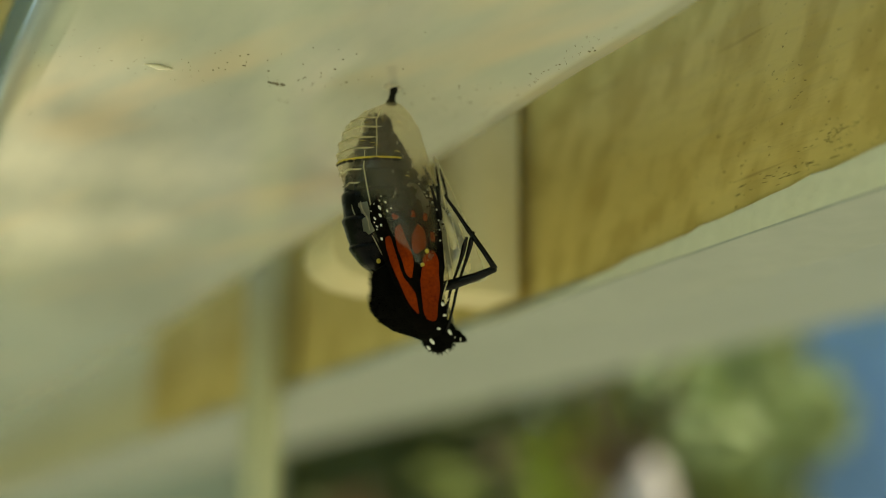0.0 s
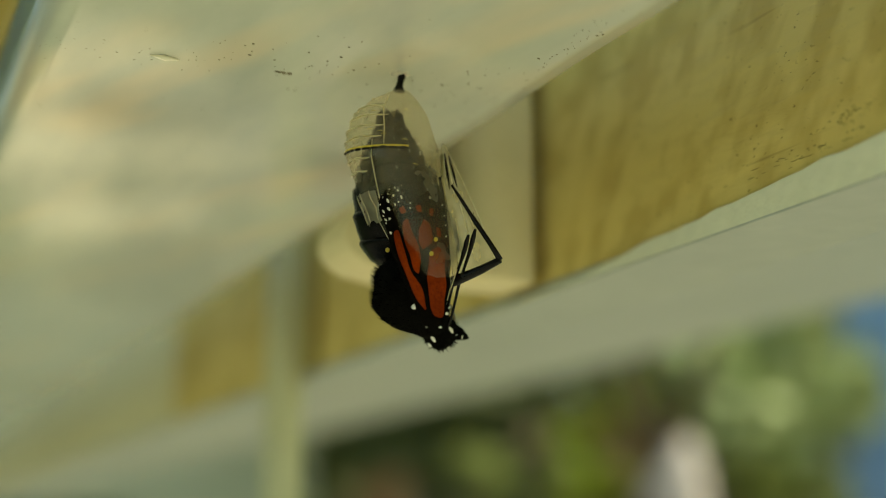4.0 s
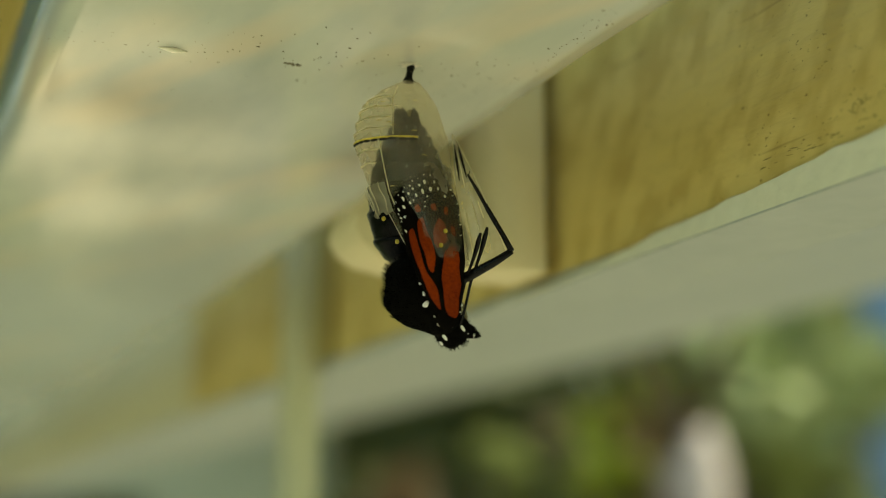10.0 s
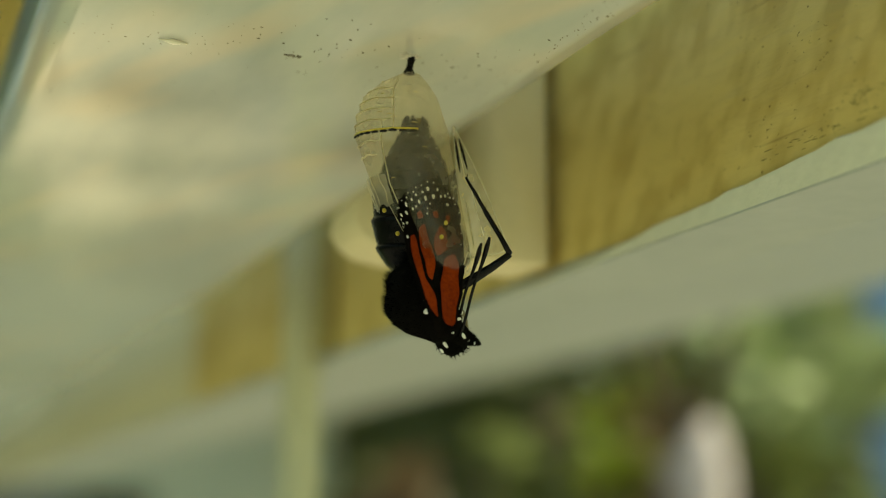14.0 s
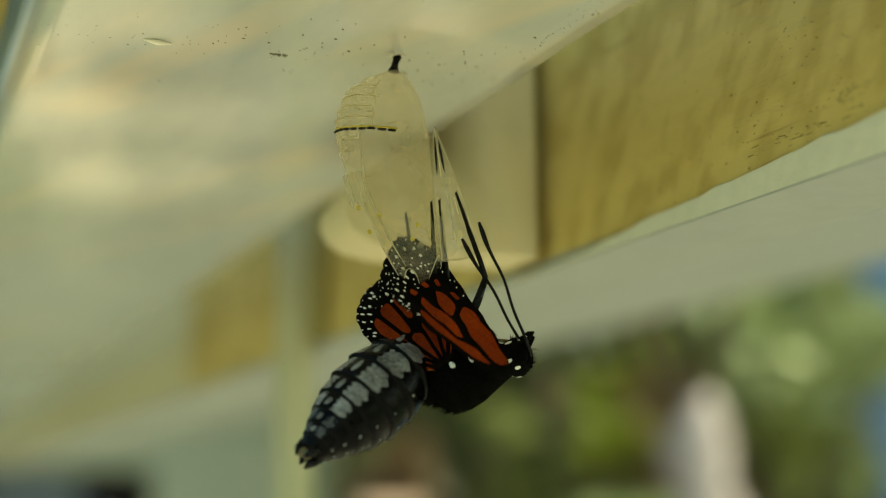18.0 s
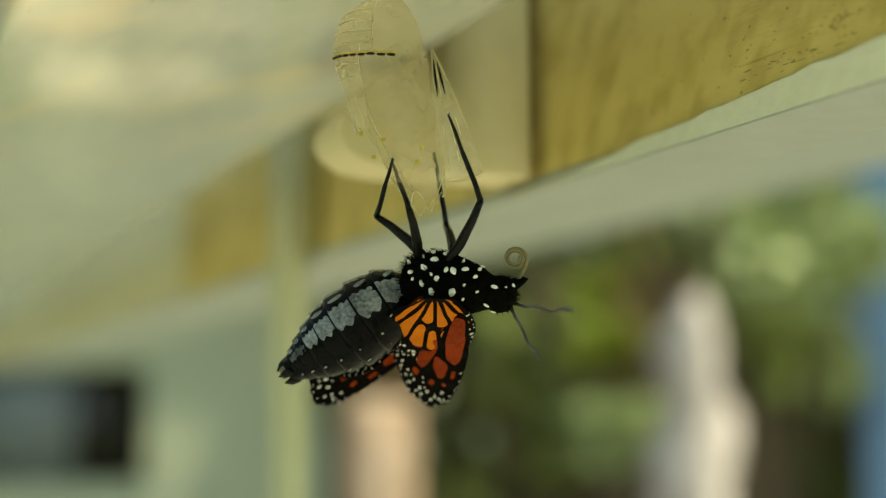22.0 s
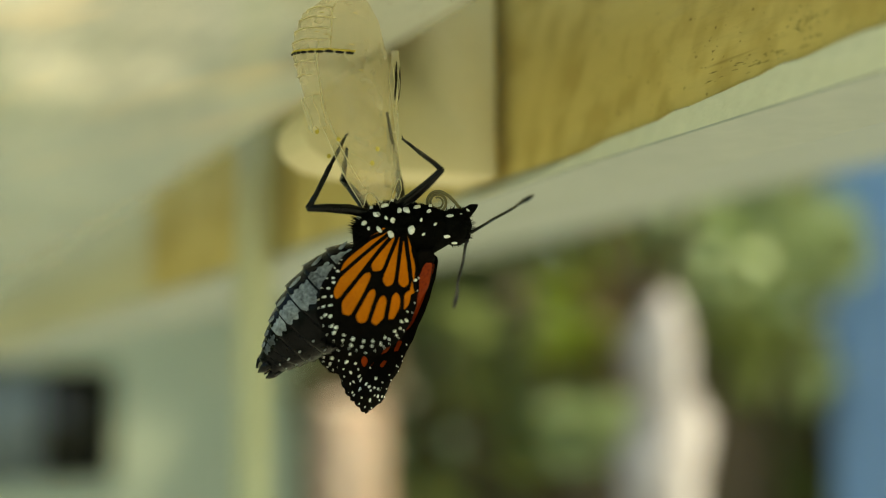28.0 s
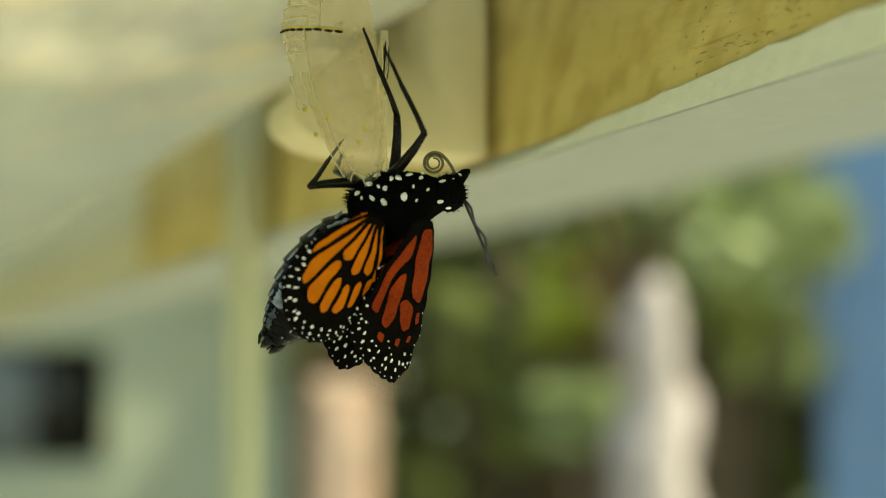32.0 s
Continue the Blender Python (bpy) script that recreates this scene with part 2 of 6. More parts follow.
GRASS = surface("grass", (0.03, 0.05, 0.012), (0.09, 0.12, 0.03), 0.9, 3, 60, 0.5, depth=0.02)
WALL = surface("pale_green_wall", (0.47, 0.46, 0.32), (0.55, 0.54, 0.385), 0.8, 3, 60, 0.2)
TRIM = surface("white_trim", (0.62, 0.64, 0.54), (0.72, 0.74, 0.64), 0.6, 6, 80, 0.1)
PANE = surface("dark_window_pane", (0.012, 0.010, 0.008), (0.03, 0.022, 0.016), 0.15, 2, 20, 0.0)
GREY_PANE = surface("grey_window_blind", (0.16, 0.17, 0.17), (0.22, 0.23, 0.23), 0.5, 4, 30, 0.0)
BRICK = surface("pinkish_brick", (0.66, 0.42, 0.30), (0.80, 0.57, 0.43), 0.85, 14, 90, 0.5, depth=0.004, random_tone=0.12)
MORTAR = surface("mortar", (0.42, 0.36, 0.3), (0.5, 0.44, 0.38), 0.9, 30, 120, 0.4, depth=0.003)
PAVING = surface("pale_paving", (0.34, 0.30, 0.24), (0.42, 0.38, 0.31), 0.8, 5, 60, 0.3, depth=0.003, random_tone=0.06)
GRAVEL = surface("pale_gravel", (0.56, 0.46, 0.33), (0.72, 0.60, 0.45), 0.9, 9, 120, 0.6, depth=0.01)
BARK_PALE = surface("pale_pinkish_bark", (0.23, 0.18, 0.165), (0.66, 0.55, 0.53), 0.85, 9, 30, 0.5, depth=0.01)
BARK = surface("brown_bark", (0.05, 0.035, 0.02), (0.13, 0.09, 0.055), 0.9, 12, 80, 0.7, depth=0.01)
BLUE = surface("blue_painted_board", (0.16, 0.27, 0.49), (0.22, 0.34, 0.57), 0.6, 4, 60, 0.2, random_tone=0.08)
LEAF_DARK = surface("dark_green_leaves", (0.055, 0.062, 0.014), (0.145, 0.155, 0.04), 0.55, 2, 30, 0)
LEAF_MID = surface("green_leaves", (0.11, 0.13, 0.03), (0.26, 0.28, 0.07), 0.5, 2, 30, 0)
LEAF_LIGHT = surface("pale_green_leaves", (0.26, 0.30, 0.12), (0.48, 0.52, 0.26), 0.5, 2, 30, 0)
LEAF_DRY = surface("dry_brown_leaves", (0.10, 0.06, 0.025), (0.22, 0.14, 0.06), 0.6, 2, 30, 0)
LEAF_LIME = surface("lime_green_leaves", (0.16, 0.20, 0.015), (0.32, 0.36, 0.03), 0.5, 2, 30, 0)


# ---- builders ----
MM = 0.001


def mesh_of(name, bm, material, smooth=True):
    me = bpy.data.meshes.new(name)
    bmesh.ops.recalc_face_normals(bm, faces=bm.faces[:])
    bm.to_mesh(me)
    bm.free()
    for m in material if isinstance(material, (list, tuple)) else [material]:
        me.materials.append(m)
    if smooth:
        me.shade_smooth()
    return me


def thing(name, bm, material, at=None, label="", category="", group="", kind="", smooth=True):
    ob = new(name, mesh_of(name, bm, material, smooth))
    if at is not None:
        ob.matrix_basis = at
    return tagged(ob, label, category, group, kind)


def empty(name, at=None, label="", category="", group="", kind=""):
    ob = new(name)
    if at is not None:
        ob.matrix_basis = at
    return tagged(ob, label, category, group, kind)


def part(name, bm, material, parent, label="", at=None, smooth=True):
    ob = new(name, bm if isinstance(bm, bpy.types.Mesh) else mesh_of(name, bm, material, smooth))
    ob.parent = parent
    if at is not None:
        ob.matrix_basis = at
    return tagged(ob, label)


def loft(bm, rings, closed=True, caps=True):
    """Skin a list of rings of points, all of one length."""
    rows = [[bm.verts.new(p) for p in ring] for ring in rings]
    n = len(rows[0])
    for a, b in zip(rows, rows[1:]):
        for i in range(n if closed else n - 1):
            bm.faces.new((a[i], a[(i + 1) % n], b[(i + 1) % n], b[i]))
    if caps and closed:
        bm.faces.new(rows[0][::-1]), bm.faces.new(rows[-1])
    return bm


def tube(bm, path, radii, sides=8):
    """A round rod along points, with a radius at each."""
    path = [Vector(p) for p in path]
    rings, ref = [], None
    for i, p in enumerate(path):
        d = (path[min(i + 1, len(path) - 1)] - path[max(i - 1, 0)]).normalized()
        ref = ref or (Vector((0, 0, 1)) if abs(d.z) < 0.9 else Vector((1, 0, 0)))
        a = d.cross(ref).normalized()
        b = a.cross(d)
        ref = b
        r = radii[i] if isinstance(radii, (list, tuple)) else radii
        rings.append([p + r * (math.cos(k * math.tau / sides) * a + math.sin(k * math.tau / sides) * b) for k in range(sides)])
    return loft(bm, rings)


def ball(bm, centre, size, turn=None, u=14, v=10):
    m = Matrix.Translation(centre) @ (turn.to_4x4() if turn else Matrix()) @ Matrix.Diagonal((*size, 1))
    bmesh.ops.create_uvsphere(bm, u_segments=u, v_segments=v, radius=1.0, matrix=m)
    return bm


def box(bm, lo, hi, bevel=0.0, segments=2):
    lo, hi = Vector(lo), Vector(hi)
    made = bmesh.ops.create_cube(bm, size=1.0, matrix=Matrix.Translation((lo + hi) / 2) @ Matrix.Diagonal((*(hi - lo), 1)))
    if bevel:
        edges = {e for v in made["verts"] for e in v.link_edges}
        bmesh.ops.bevel(bm, geom=list(edges), offset=bevel, segments=segments, affect="EDGES", profile=0.6)
    return bm


def prism(bm, outline, lo, hi, axis="y", bevel=0.0):
    """Extrude a closed outline (pairs) between two values of an axis."""
    def put(a, b, c):
        return (a, c, b) if axis == "y" else (a, b, c) if axis == "z" else (c, a, b)
    low = [bm.verts.new(put(a, b, lo)) for a, b in outline]
    high = [bm.verts.new(put(a, b, hi)) for a, b in outline]
    n = len(outline)
    for i in range(n):
        bm.faces.new((low[i], low[(i + 1) % n], high[(i + 1) % n], high[i]))
    bm.faces.new(low[::-1]), bm.faces.new(high)
    if bevel:
        bmesh.ops.bevel(bm, geom=bm.edges[:], offset=bevel, segments=2, affect="EDGES", profile=0.6)
    return bm


# ---- the eave: sheet, board, ledge, bracket, slat ----
Z0 = 1.5  # height of the sheet's underside


def painted_slat():
    bm = bmesh.new()
    xs = [-0.049 + 0.0702 * i / 24 for i in range(25)]
    ys = [-0.35 + 1.75 * j / 300 for j in range(301)]
    under = []
    for x in xs:
        col = []
        for y in ys:
            sag = 0.0006 * noise.noise((x * 14, y * 9, 0.3)) * min(1.0, (math.hypot(x, y) / 0.05) ** 2)
            col.append(bm.verts.new((x + (0.0006 * noise.noise((y * 40, 2, 1)) if x > 0.018 else 0), y, Z0 + sag)))
        under.append(col)
    for i in range(24):
        for j in range(300):
            bm.faces.new((under[i][j], under[i + 1][j], under[i + 1][j + 1], under[i][j + 1]))
    made = bmesh.ops.extrude_face_region(bm, geom=bm.faces[:])
    for v in (g for g in made["geom"] if isinstance(g, bmesh.types.BMVert)):
        v.co.z = Z0 + 0.018
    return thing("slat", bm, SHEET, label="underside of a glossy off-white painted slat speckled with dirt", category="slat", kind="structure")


painted_slat()
bm = prism(bmesh.new(), [(0.0455, -0.0195), (0.062, -0.0195), (0.062, 0.4), (0.0455, 0.4)], -0.5, 0.335, "y")
bmesh.ops.translate(bm, verts=bm.verts[:], vec=(0, 0, Z0))
thing("wall_board", bm, BOARD, label="yellowed painted wooden board with dark scratches under the eave", category="board", kind="structure", smooth=False)
bm = prism(bmesh.new(), [(0.0455, -0.0195), (0.062, -0.0195), (0.062, 0.4), (0.0455, 0.4)], 0.337, 1.6, "y")
bmesh.ops.translate(bm, verts=bm.verts[:], vec=(0, 0, Z0))
thing("wall_board", bm, FAR_BOARD, label="paler cream stretch of board that carries on along the eave", category="board", kind="structure", smooth=False)
# dark strip on the board, coloured as the shaded gap beside the post
bm = box(bmesh.new(), (0.0425, 0.1660, Z0 - 0.0195), (0.0453, 0.1845, Z0 + 0.05), 0.0006)
thing("batten", bm, SHADE_STRIP, label="dark olive strip that stands for the shaded gap beside the post", category="batten", kind="structure", smooth=False)
# the ledge below it, with a ragged painted lip on the board
bm = bmesh.new()
rings = []
for k in range(526):
    y = -0.5 + 0.004 * k
    lip = -0.0162 - 0.0046 * max(0.0, min(1.0, (y + 0.045) / 0.08)) + 0.0007 * noise.noise((y * 60, 0, 3)) + 0.0004 * noise.noise((y * 210, 0, 5))
    rings.append([(x, y, Z0 + z) for x, z in ((0.0443, -0.0222), (0.064, -0.0222), (0.15, -0.0030), (0.25, 0.0206), (0.3194, 0.0358), (0.320, 0.0364), (0.320, 0.049), (0.0625, 0.049), (0.0625, -0.0198), (0.0452, -0.0198), (0.0452, lip), (0.0446, lip - 0.0003), (0.0442, -0.0219))])
loft(bm, rings)
# front faces take a paler colour that stands in for stronger side light
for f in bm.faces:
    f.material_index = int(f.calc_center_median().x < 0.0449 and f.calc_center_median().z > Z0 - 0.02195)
thing("trim", bm, [LEDGE, LIP], label="pale grey painted ledge along the board's foot, front coloured as side-lit", category="trim", kind="structure", smooth=False)
# boarding added overhead to keep sky and sun out of the gap
bm = prism(bmesh.new(), [(-0.049, 0.401), (0.062, 0.401), (0.062, 0.42), (-0.049, 0.42)], -0.5, 1.6, "y")
bmesh.ops.translate(bm, verts=bm.verts[:], vec=(0, 0, Z0))
thing("ceiling", bm, BOARD, label="upper boarding added to close the eave against the sky", category="ceiling", kind="structure", smooth=False)

OUT = [(0.0424, -0.0200), (0.016, -0.0200), (0.0105, -0.0192), (0.0072, -0.0172), (0.0060, -0.0148), (0.0064, -0.0122), (0.0100, -0.0080), (0.016, -0.003), (0.0225, 0.0015), (0.0225, 0.05), (0.0424, 0.05)]
bm = prism(bmesh.new(), [(x, z + Z0) for x, z in OUT], 0.040, 0.054, "y", 0.0005)
thing("bracket", bm, BRACKET, label="cream painted wooden bracket with a rounded nose", category="bracket", kind="structure")
bm = box(bmesh.new(), (0.0370, 0.175, 0.0), (0.0440, 0.190, Z0 + 0.1), 0.001)
thing("post", bm, SLAT, label="slim pale green painted upright post", category="post", kind="structure")

bm = box(bmesh.new(), (0.063, -0.49, 0.0), (0.153, -0.40, Z0 + 0.4), 0.004)
thing("post", bm, SLAT, label="stout pale green painted post that carries the eave", category="post", kind="structure")


# ---- marks on the sheet ----
def dirt_specks():
    rnd = random.Random(4)
    bm = bmesh.new()
    spots = []
    for _ in range(190):
        spots.append((rnd.uniform(-0.075, 0.02), rnd.gauss(0.004, 0.0045)))
    for _ in range(34):
        spots.append((rnd.uniform(-0.06, 0.02), rnd.uniform(-0.03, 0.05)))
    for _ in range(70):
        spots.append((0.0170 + rnd.gauss(0, 0.001), rnd.uniform(-0.035, 0.02)))
    for x, y in spots:
        if math.hypot(x, y) < 0.003 or x > 0.0194:
            continue
        s = rnd.choice((0.00002, 0.00003, 0.00004, 0.00005, 0.00008))
        ball(bm, (x, y, Z0 - 0.0001), (s * rnd.uniform(1, 4.0), s, 0.00008), Matrix.Rotation(rnd.uniform(-0.6, 0.6), 3, "Z"), u=6, v=4)
    for k in range(9):
        ball(bm, (-0.0152 + rnd.gauss(0, 0.0008), 0.0064 + rnd.gauss(0, 0.0002), Z0 - 0.0001), (0.0003 * rnd.uniform(0.4, 1.2), 0.00012, 0.00012), u=6, v=4)
    return thing("dirt_specks", bm, GRIME, label="tiny dark specks of dirt on the sheet", category="dirt", kind="stuff")


dirt_specks()
bm = tube(bmesh.new(), [(-0.0345, 0.0066, Z0 - 0.0003), (-0.0325, 0.0064, Z0 - 0.0005), (-0.0305, 0.0066, Z0 - 0.0004)], [0.00006, 0.0004, 0.00012], 6)
thing("splinter", bm, SPLINTER, label="thin pale splinter stuck to the sheet", category="splinter")


def mossy_cracks():
    """Fine dark streaks in the board's grain just above the painted lip, and a weathered blot higher up."""
    rnd = random.Random(16)
    bm = bmesh.new()
    marks = [(rnd.uniform(-0.085, -0.018), -0.0153 + rnd.choice((0, 0, 0.0005, 0.0009)) + rnd.gauss(0, 0.00012), rnd.uniform(0.0002, 0.0011)) for _ in range(85)]
    marks += [(rnd.gauss(-0.0405, 0.0030), -0.0122 + rnd.gauss(0, 0.0006), rnd.uniform(0.0001, 0.0006)) for _ in range(40)]
    marks += [(rnd.uniform(-0.085, 0.0), rnd.uniform(-0.0150, 0.004), rnd.uniform(0.0001, 0.0004)) for _ in range(30)]
    for y, z, length in marks:
        ball(bm, (0.0455, y, Z0 + z), (0.00005, length, rnd.uniform(0.00003, 0.00007)), Matrix.Rotation(rnd.gauss(0.0, 0.06), 3, "X"), u=6, v=4)
    return thing("moss_streaks", bm, MOSS, label="fine dark mossy streaks along the board's lower edge", category="moss", kind="stuff")


mossy_cracks()

# ---- space of the insect: x to the picture's side, y away, z up, in metres from the silk pad ----
TURN = radians(-24)
SPACE = Matrix.Translation((0, 0, Z0)) @ Matrix.Rotation(TURN, 4, "Z")


def sp(x, y, z):
    return Vector((x * MM, y * MM, z * MM))


bm = bmesh.new()
rnd = random.Random(8)
for k in range(46):
    a, r = rnd.uniform(0, math.tau), rnd.uniform(0.6, 2.6)
    tube(bm, [sp(0.1 * math.cos(a), 0.1 * math.sin(a), -0.55), sp(r * 0.4 * math.cos(a), r * 0.4 * math.sin(a), -0.12), sp(r * math.cos(a), r * math.sin(a), 0.1)], [0.00008, 0.00006, 0.00003], 4)
ball(bm, sp(0, 0, -0.1), (0.0007, 0.0007, 0.0005), u=10, v=6)
thing("silk_pad", bm, SILK, SPACE, "tuft of white silk that holds the chrysalis", "silk")

# ---- chrysalis ----
chrysalis = empty("chrysalis", SPACE, "split translucent milky chrysalis with a gold band", "chrysalis")
bm = tube(bmesh.new(), [sp(0.15, 0, -0.1), sp(0.2, 0, -0.5), sp(0.05, 0, -1.2), sp(-0.1, 0, -2.0), sp(-0.15, 0, -2.7)], [0.0005, 0.00062, 0.00048, 0.00055, 0.0009], 10)
part("stalk", bm, BLACK, chrysalis, "black knobbed stalk")
PROFILE = [(-2.5, -0.1, 0.6), (-3.0, 0.0, 1.5), (-4.5, -0.8, 3.5), (-6.7, -1.3, 5.3), (-9.5, -1.3, 6.15), (-11.8, -1.0, 6.6), (-15.2, -0.3, 6.35), (-20.2, 1.1, 5.8), (-26.0, 2.9, 5.2), (-30.0, 4.1, 4.6), (-32.0, 4.7, 3.4), (-33.0, 4.9, 2.6)]


def profile(z):
    """Centre and half width of the skin at a height, in millimetres."""
    for (z0, c0, w0), (z1, c1, w1) in zip(PROFILE, PROFILE[1:]):
        if z1 <= z <= z0:
            f = (z - z0) / (z1 - z0)
            return c0 + f * (c1 - c0), w0 + f * (w1 - w0)
    return PROFILE[-1][1:] if z < PROFILE[-1][0] else PROFILE[0][1:]


def on_skin(angle, z, proud=0.0):
    c, w = profile(z)
    zr = z + 0.27 * w * math.sin(angle)
    for zz, depth in ((-6.2, 0.16), (-7.6, 0.16), (-9.2, 0.18), (-10.8, 0.2), (-12.6, 0.12)):
        w += depth * math.exp(-((zr - zz) / 0.28) ** 2) * (1 if math.cos(angle) < 0.2 else 0.25)
    crease = 0.12 * noise.noise((3 * math.cos(angle), 3 * math.sin(angle), z * 0.22)) if z < -12 else 0
    ridge = 0.35 * math.exp(-((angle - math.radians(100) + 0.012 * (z + 12)) / 0.10) ** 2) if z < -13 else 0
    r = w + proud + crease + ridge
    return sp(c + r * math.cos(angle), -1.0 * r * math.sin(angle), z)


def skin_end(angle):
    """How far down the skin reaches: short at the insect's back, long over the wing cases."""
    d = math.degrees(angle) % 360
    back = max(0.0, 1 - abs(d - 180) / 62.0)
    return -32.6 + 11.6 * min(1, back * 2.2) + 1.2 * math.sin(angle * 5) + (2.5 if d < 40 or d > 320 else 0)


bm = bmesh.new()
N, L = 72, 64
grid = []
for j in range(L + 1):
    f = j / L
    grid.append([bm.verts.new(on_skin(math.tau * i / N, -2.6 + f * (skin_end(math.tau * i / N) + 2.6))) for i in range(N)])
for j in range(L):
    for i in range(N):
        bm.faces.new((grid[j][i], grid[j][(i + 1) % N], grid[j + 1][(i + 1) % N], grid[j + 1][i]))
part("skin", bm, FILM, chrysalis, "milky translucent skin")
rim = [on_skin(math.tau * i / N, skin_end(math.tau * i / N), 0.02) for i in range(N + 1)]
part("torn_rim", tube(bmesh.new(), rim, [0.00007 + 0.00003 * math.sin(i * 1.3) for i in range(N + 1)], 5), SEAM, chrysalis, "pale torn rim")
band = [(math.radians(178 - k * 12), -12.2 - 0.85 * math.sin(math.radians(k * 12 + 2))) for k in range(10)]
bm = bmesh.new()
tube(bm, [on_skin(a, z + 0.3, 0.1) for a, z in band], 0.00015, 6)
part("gold_band", bm, GOLD, chrysalis, "thin gold band")
for k in range(9):
    (a0, z0), (a1, z1) = band[k], band[k + 1]
    bm = tube(bmesh.new(), [on_skin(a0 + f * (a1 - a0), z0 + f * (z1 - z0), 0.16) for f in (0.05, 0.12, 0.45, 0.8, 0.86)], [0.00004, 0.00016, 0.0002, 0.00016, 0.00004], 6)
    part("dash", bm, BLACK, chrysalis)
for d, z in ((150, -26.5), (165, -23.0), (118, -24.5), (62, -25.5), (75, -27.5)):
    bm = ball(bmesh.new(), on_skin(radians(d), z, 0.05), (0.0003, 0.0002, 0.00034), u=8, v=6)
    part("gold_dot", bm, GOLD, chrysalis)
bm = bmesh.new()
rnd = random.Random(11)
for k in range(10):
    a, z = radians(rnd.uniform(60, 150)), rnd.uniform(-20, -4)
    tube(bm, [on_skin(a, z, 0.05), on_skin(a - 0.06, z + 0.05, 0.06), on_skin(a - 0.13, z - 0.02, 0.05)], [0.00003, 0.00008, 0.00003], 5)
part("vein_marks", bm, TAN, chrysalis, "faint brown marks")
for z, a0, a1 in ((-6.0, 185, 95), (-7.5, 190, 90), (-9.1, 192, 96), (-10.7, 194, 100), (-13.6, 188, 120), (-15.4, 184, 130)):
    bm = tube(bmesh.new(), [on_skin(radians(a0 + (a1 - a0) * k / 12), z - 0.6 * abs(math.sin(radians(a0 + (a1 - a0) * k / 12))) * profile(z)[1] / 6.6 + 0.1 * math.sin(k), 0.1) for k in range(13)], [0.00003] + [0.00013] * 11 + [0.00003], 5)
    part("ridge", bm, SEAM, chrysalis, "pale raised ridge")
for line in (((112, -11.5), (118, -14), (122, -17), (126, -20), (124, -23), (116, -26), (106, -29), (96, -31.2)), ((100, -4.5), (98, -7), (96, -10), (100, -13)), ((135, -19.5), (146, -20.6), (158, -20.2), (172, -20.8), (186, -20.4))):
    bm = tube(bmesh.new(), [on_skin(radians(a), z, 0.12) for a, z in line], [0.00003] + [0.00009] * (len(line) - 2) + [0.00003], 5)
    part("seam", bm, SEAM, chrysalis, "pale torn seam")
# crumpled lip where the skin has split along the back
bm = bmesh.new()
rows = []
for j in range(9):
    z = -18.6 - 0.52 * j
    rows.append([bm.verts.new(on_skin(radians(128 + 6.2 * i), z - 0.9 * noise.noise((i * 0.6, j * 0.3, 2)) * j / 8, 0.15 + 0.75 * abs(noise.noise((i * 0.9, j * 0.5, 5))) + 0.05 * j)) for i in range(11)])
for p, q in zip(rows, rows[1:]):
    for i in range(10):
        bm.faces.new((p[i], p[i + 1], q[i + 1], q[i]))
part("torn_fold", bm, FOLD, chrysalis, "pale crumpled fold of torn skin")
for i in (1, 4, 6, 9):
    part("crease", tube(bmesh.new(), [on_skin(radians(128 + 6.2 * i + 1.5 * math.sin(j)), -18.6 - 0.52 * j, 0.75) for j in range(9)], [0.00003] + [0.00009] * 7 + [0.00003], 5), SEAM, chrysalis, "pale crease")
# the leg case that stands off the side
HINGE = sp(6.0, 0.5, -10.5)
flap = part("leg_case", bmesh.new(), FILM_CLEAR, chrysalis, "clear leg case", Matrix.Translation(HINGE))
EDGE = [(0.0, 0.3), (3.0, 1.5), (6.0, 2.7), (9.0, 3.8), (12.0, 4.8), (15.0, 5.7), (17.4, 6.5), (18.0, 6.0), (18.6, 3.6), (19.0, 1.2)]
bm = bmesh.new()
rows = []
for k in range(25):
    s = 19.0 * k / 24
    w = next(w0 + (w1 - w0) * (s - s0) / (s1 - s0) for (s0, w0), (s1, w1) in zip(EDGE, EDGE[1:]) if s0 <= s <= s1 + 1e-6)
    rows.append([bm.verts.new(sp(0.075 * s + w * f, -1.1 * math.sin(f * 2.6) + 0.25 * noise.noise((s * 0.5, f * 4, 1)), -s)) for f in [i / 8 for i in range(9)]])
for a, b in zip(rows, rows[1:]):
    for i in range(8):
        bm.faces.new((a[i], a[i + 1], b[i + 1], b[i]))
bm.to_mesh(flap.data)
flap.data.shade_smooth()
edge = [sp(0.075 * s + w, -1.1 * math.sin(2.6) + 0.02, -s) for s, w in EDGE]
part("rim", tube(bmesh.new(), edge, [0.00003] + [0.00009] * (len(edge) - 2) + [0.00003], 5), SEAM, flap, "pale rim")
for f0, s0, s1 in ((0.15, 1.0, 6.0), (0.45, 2.5, 8.0), (0.6, 9.0, 16.0), (0.85, 6.0, 15.0), (0.3, 11.0, 17.5)):
    bm = tube(bmesh.new(), [sp(0.075 * s + (0.5 + 0.3 * s) * f0, -1.12 * math.sin(f0 * 2.6) - 0.05 + 0.2 * math.sin(s), -s) for s in [s0 + (s1 - s0) * k / 8 for k in range(9)]], [0.00003] + [0.00008] * 7 + [0.00003], 5)
    part("fold", bm, SEAM, flap, "pale fold")
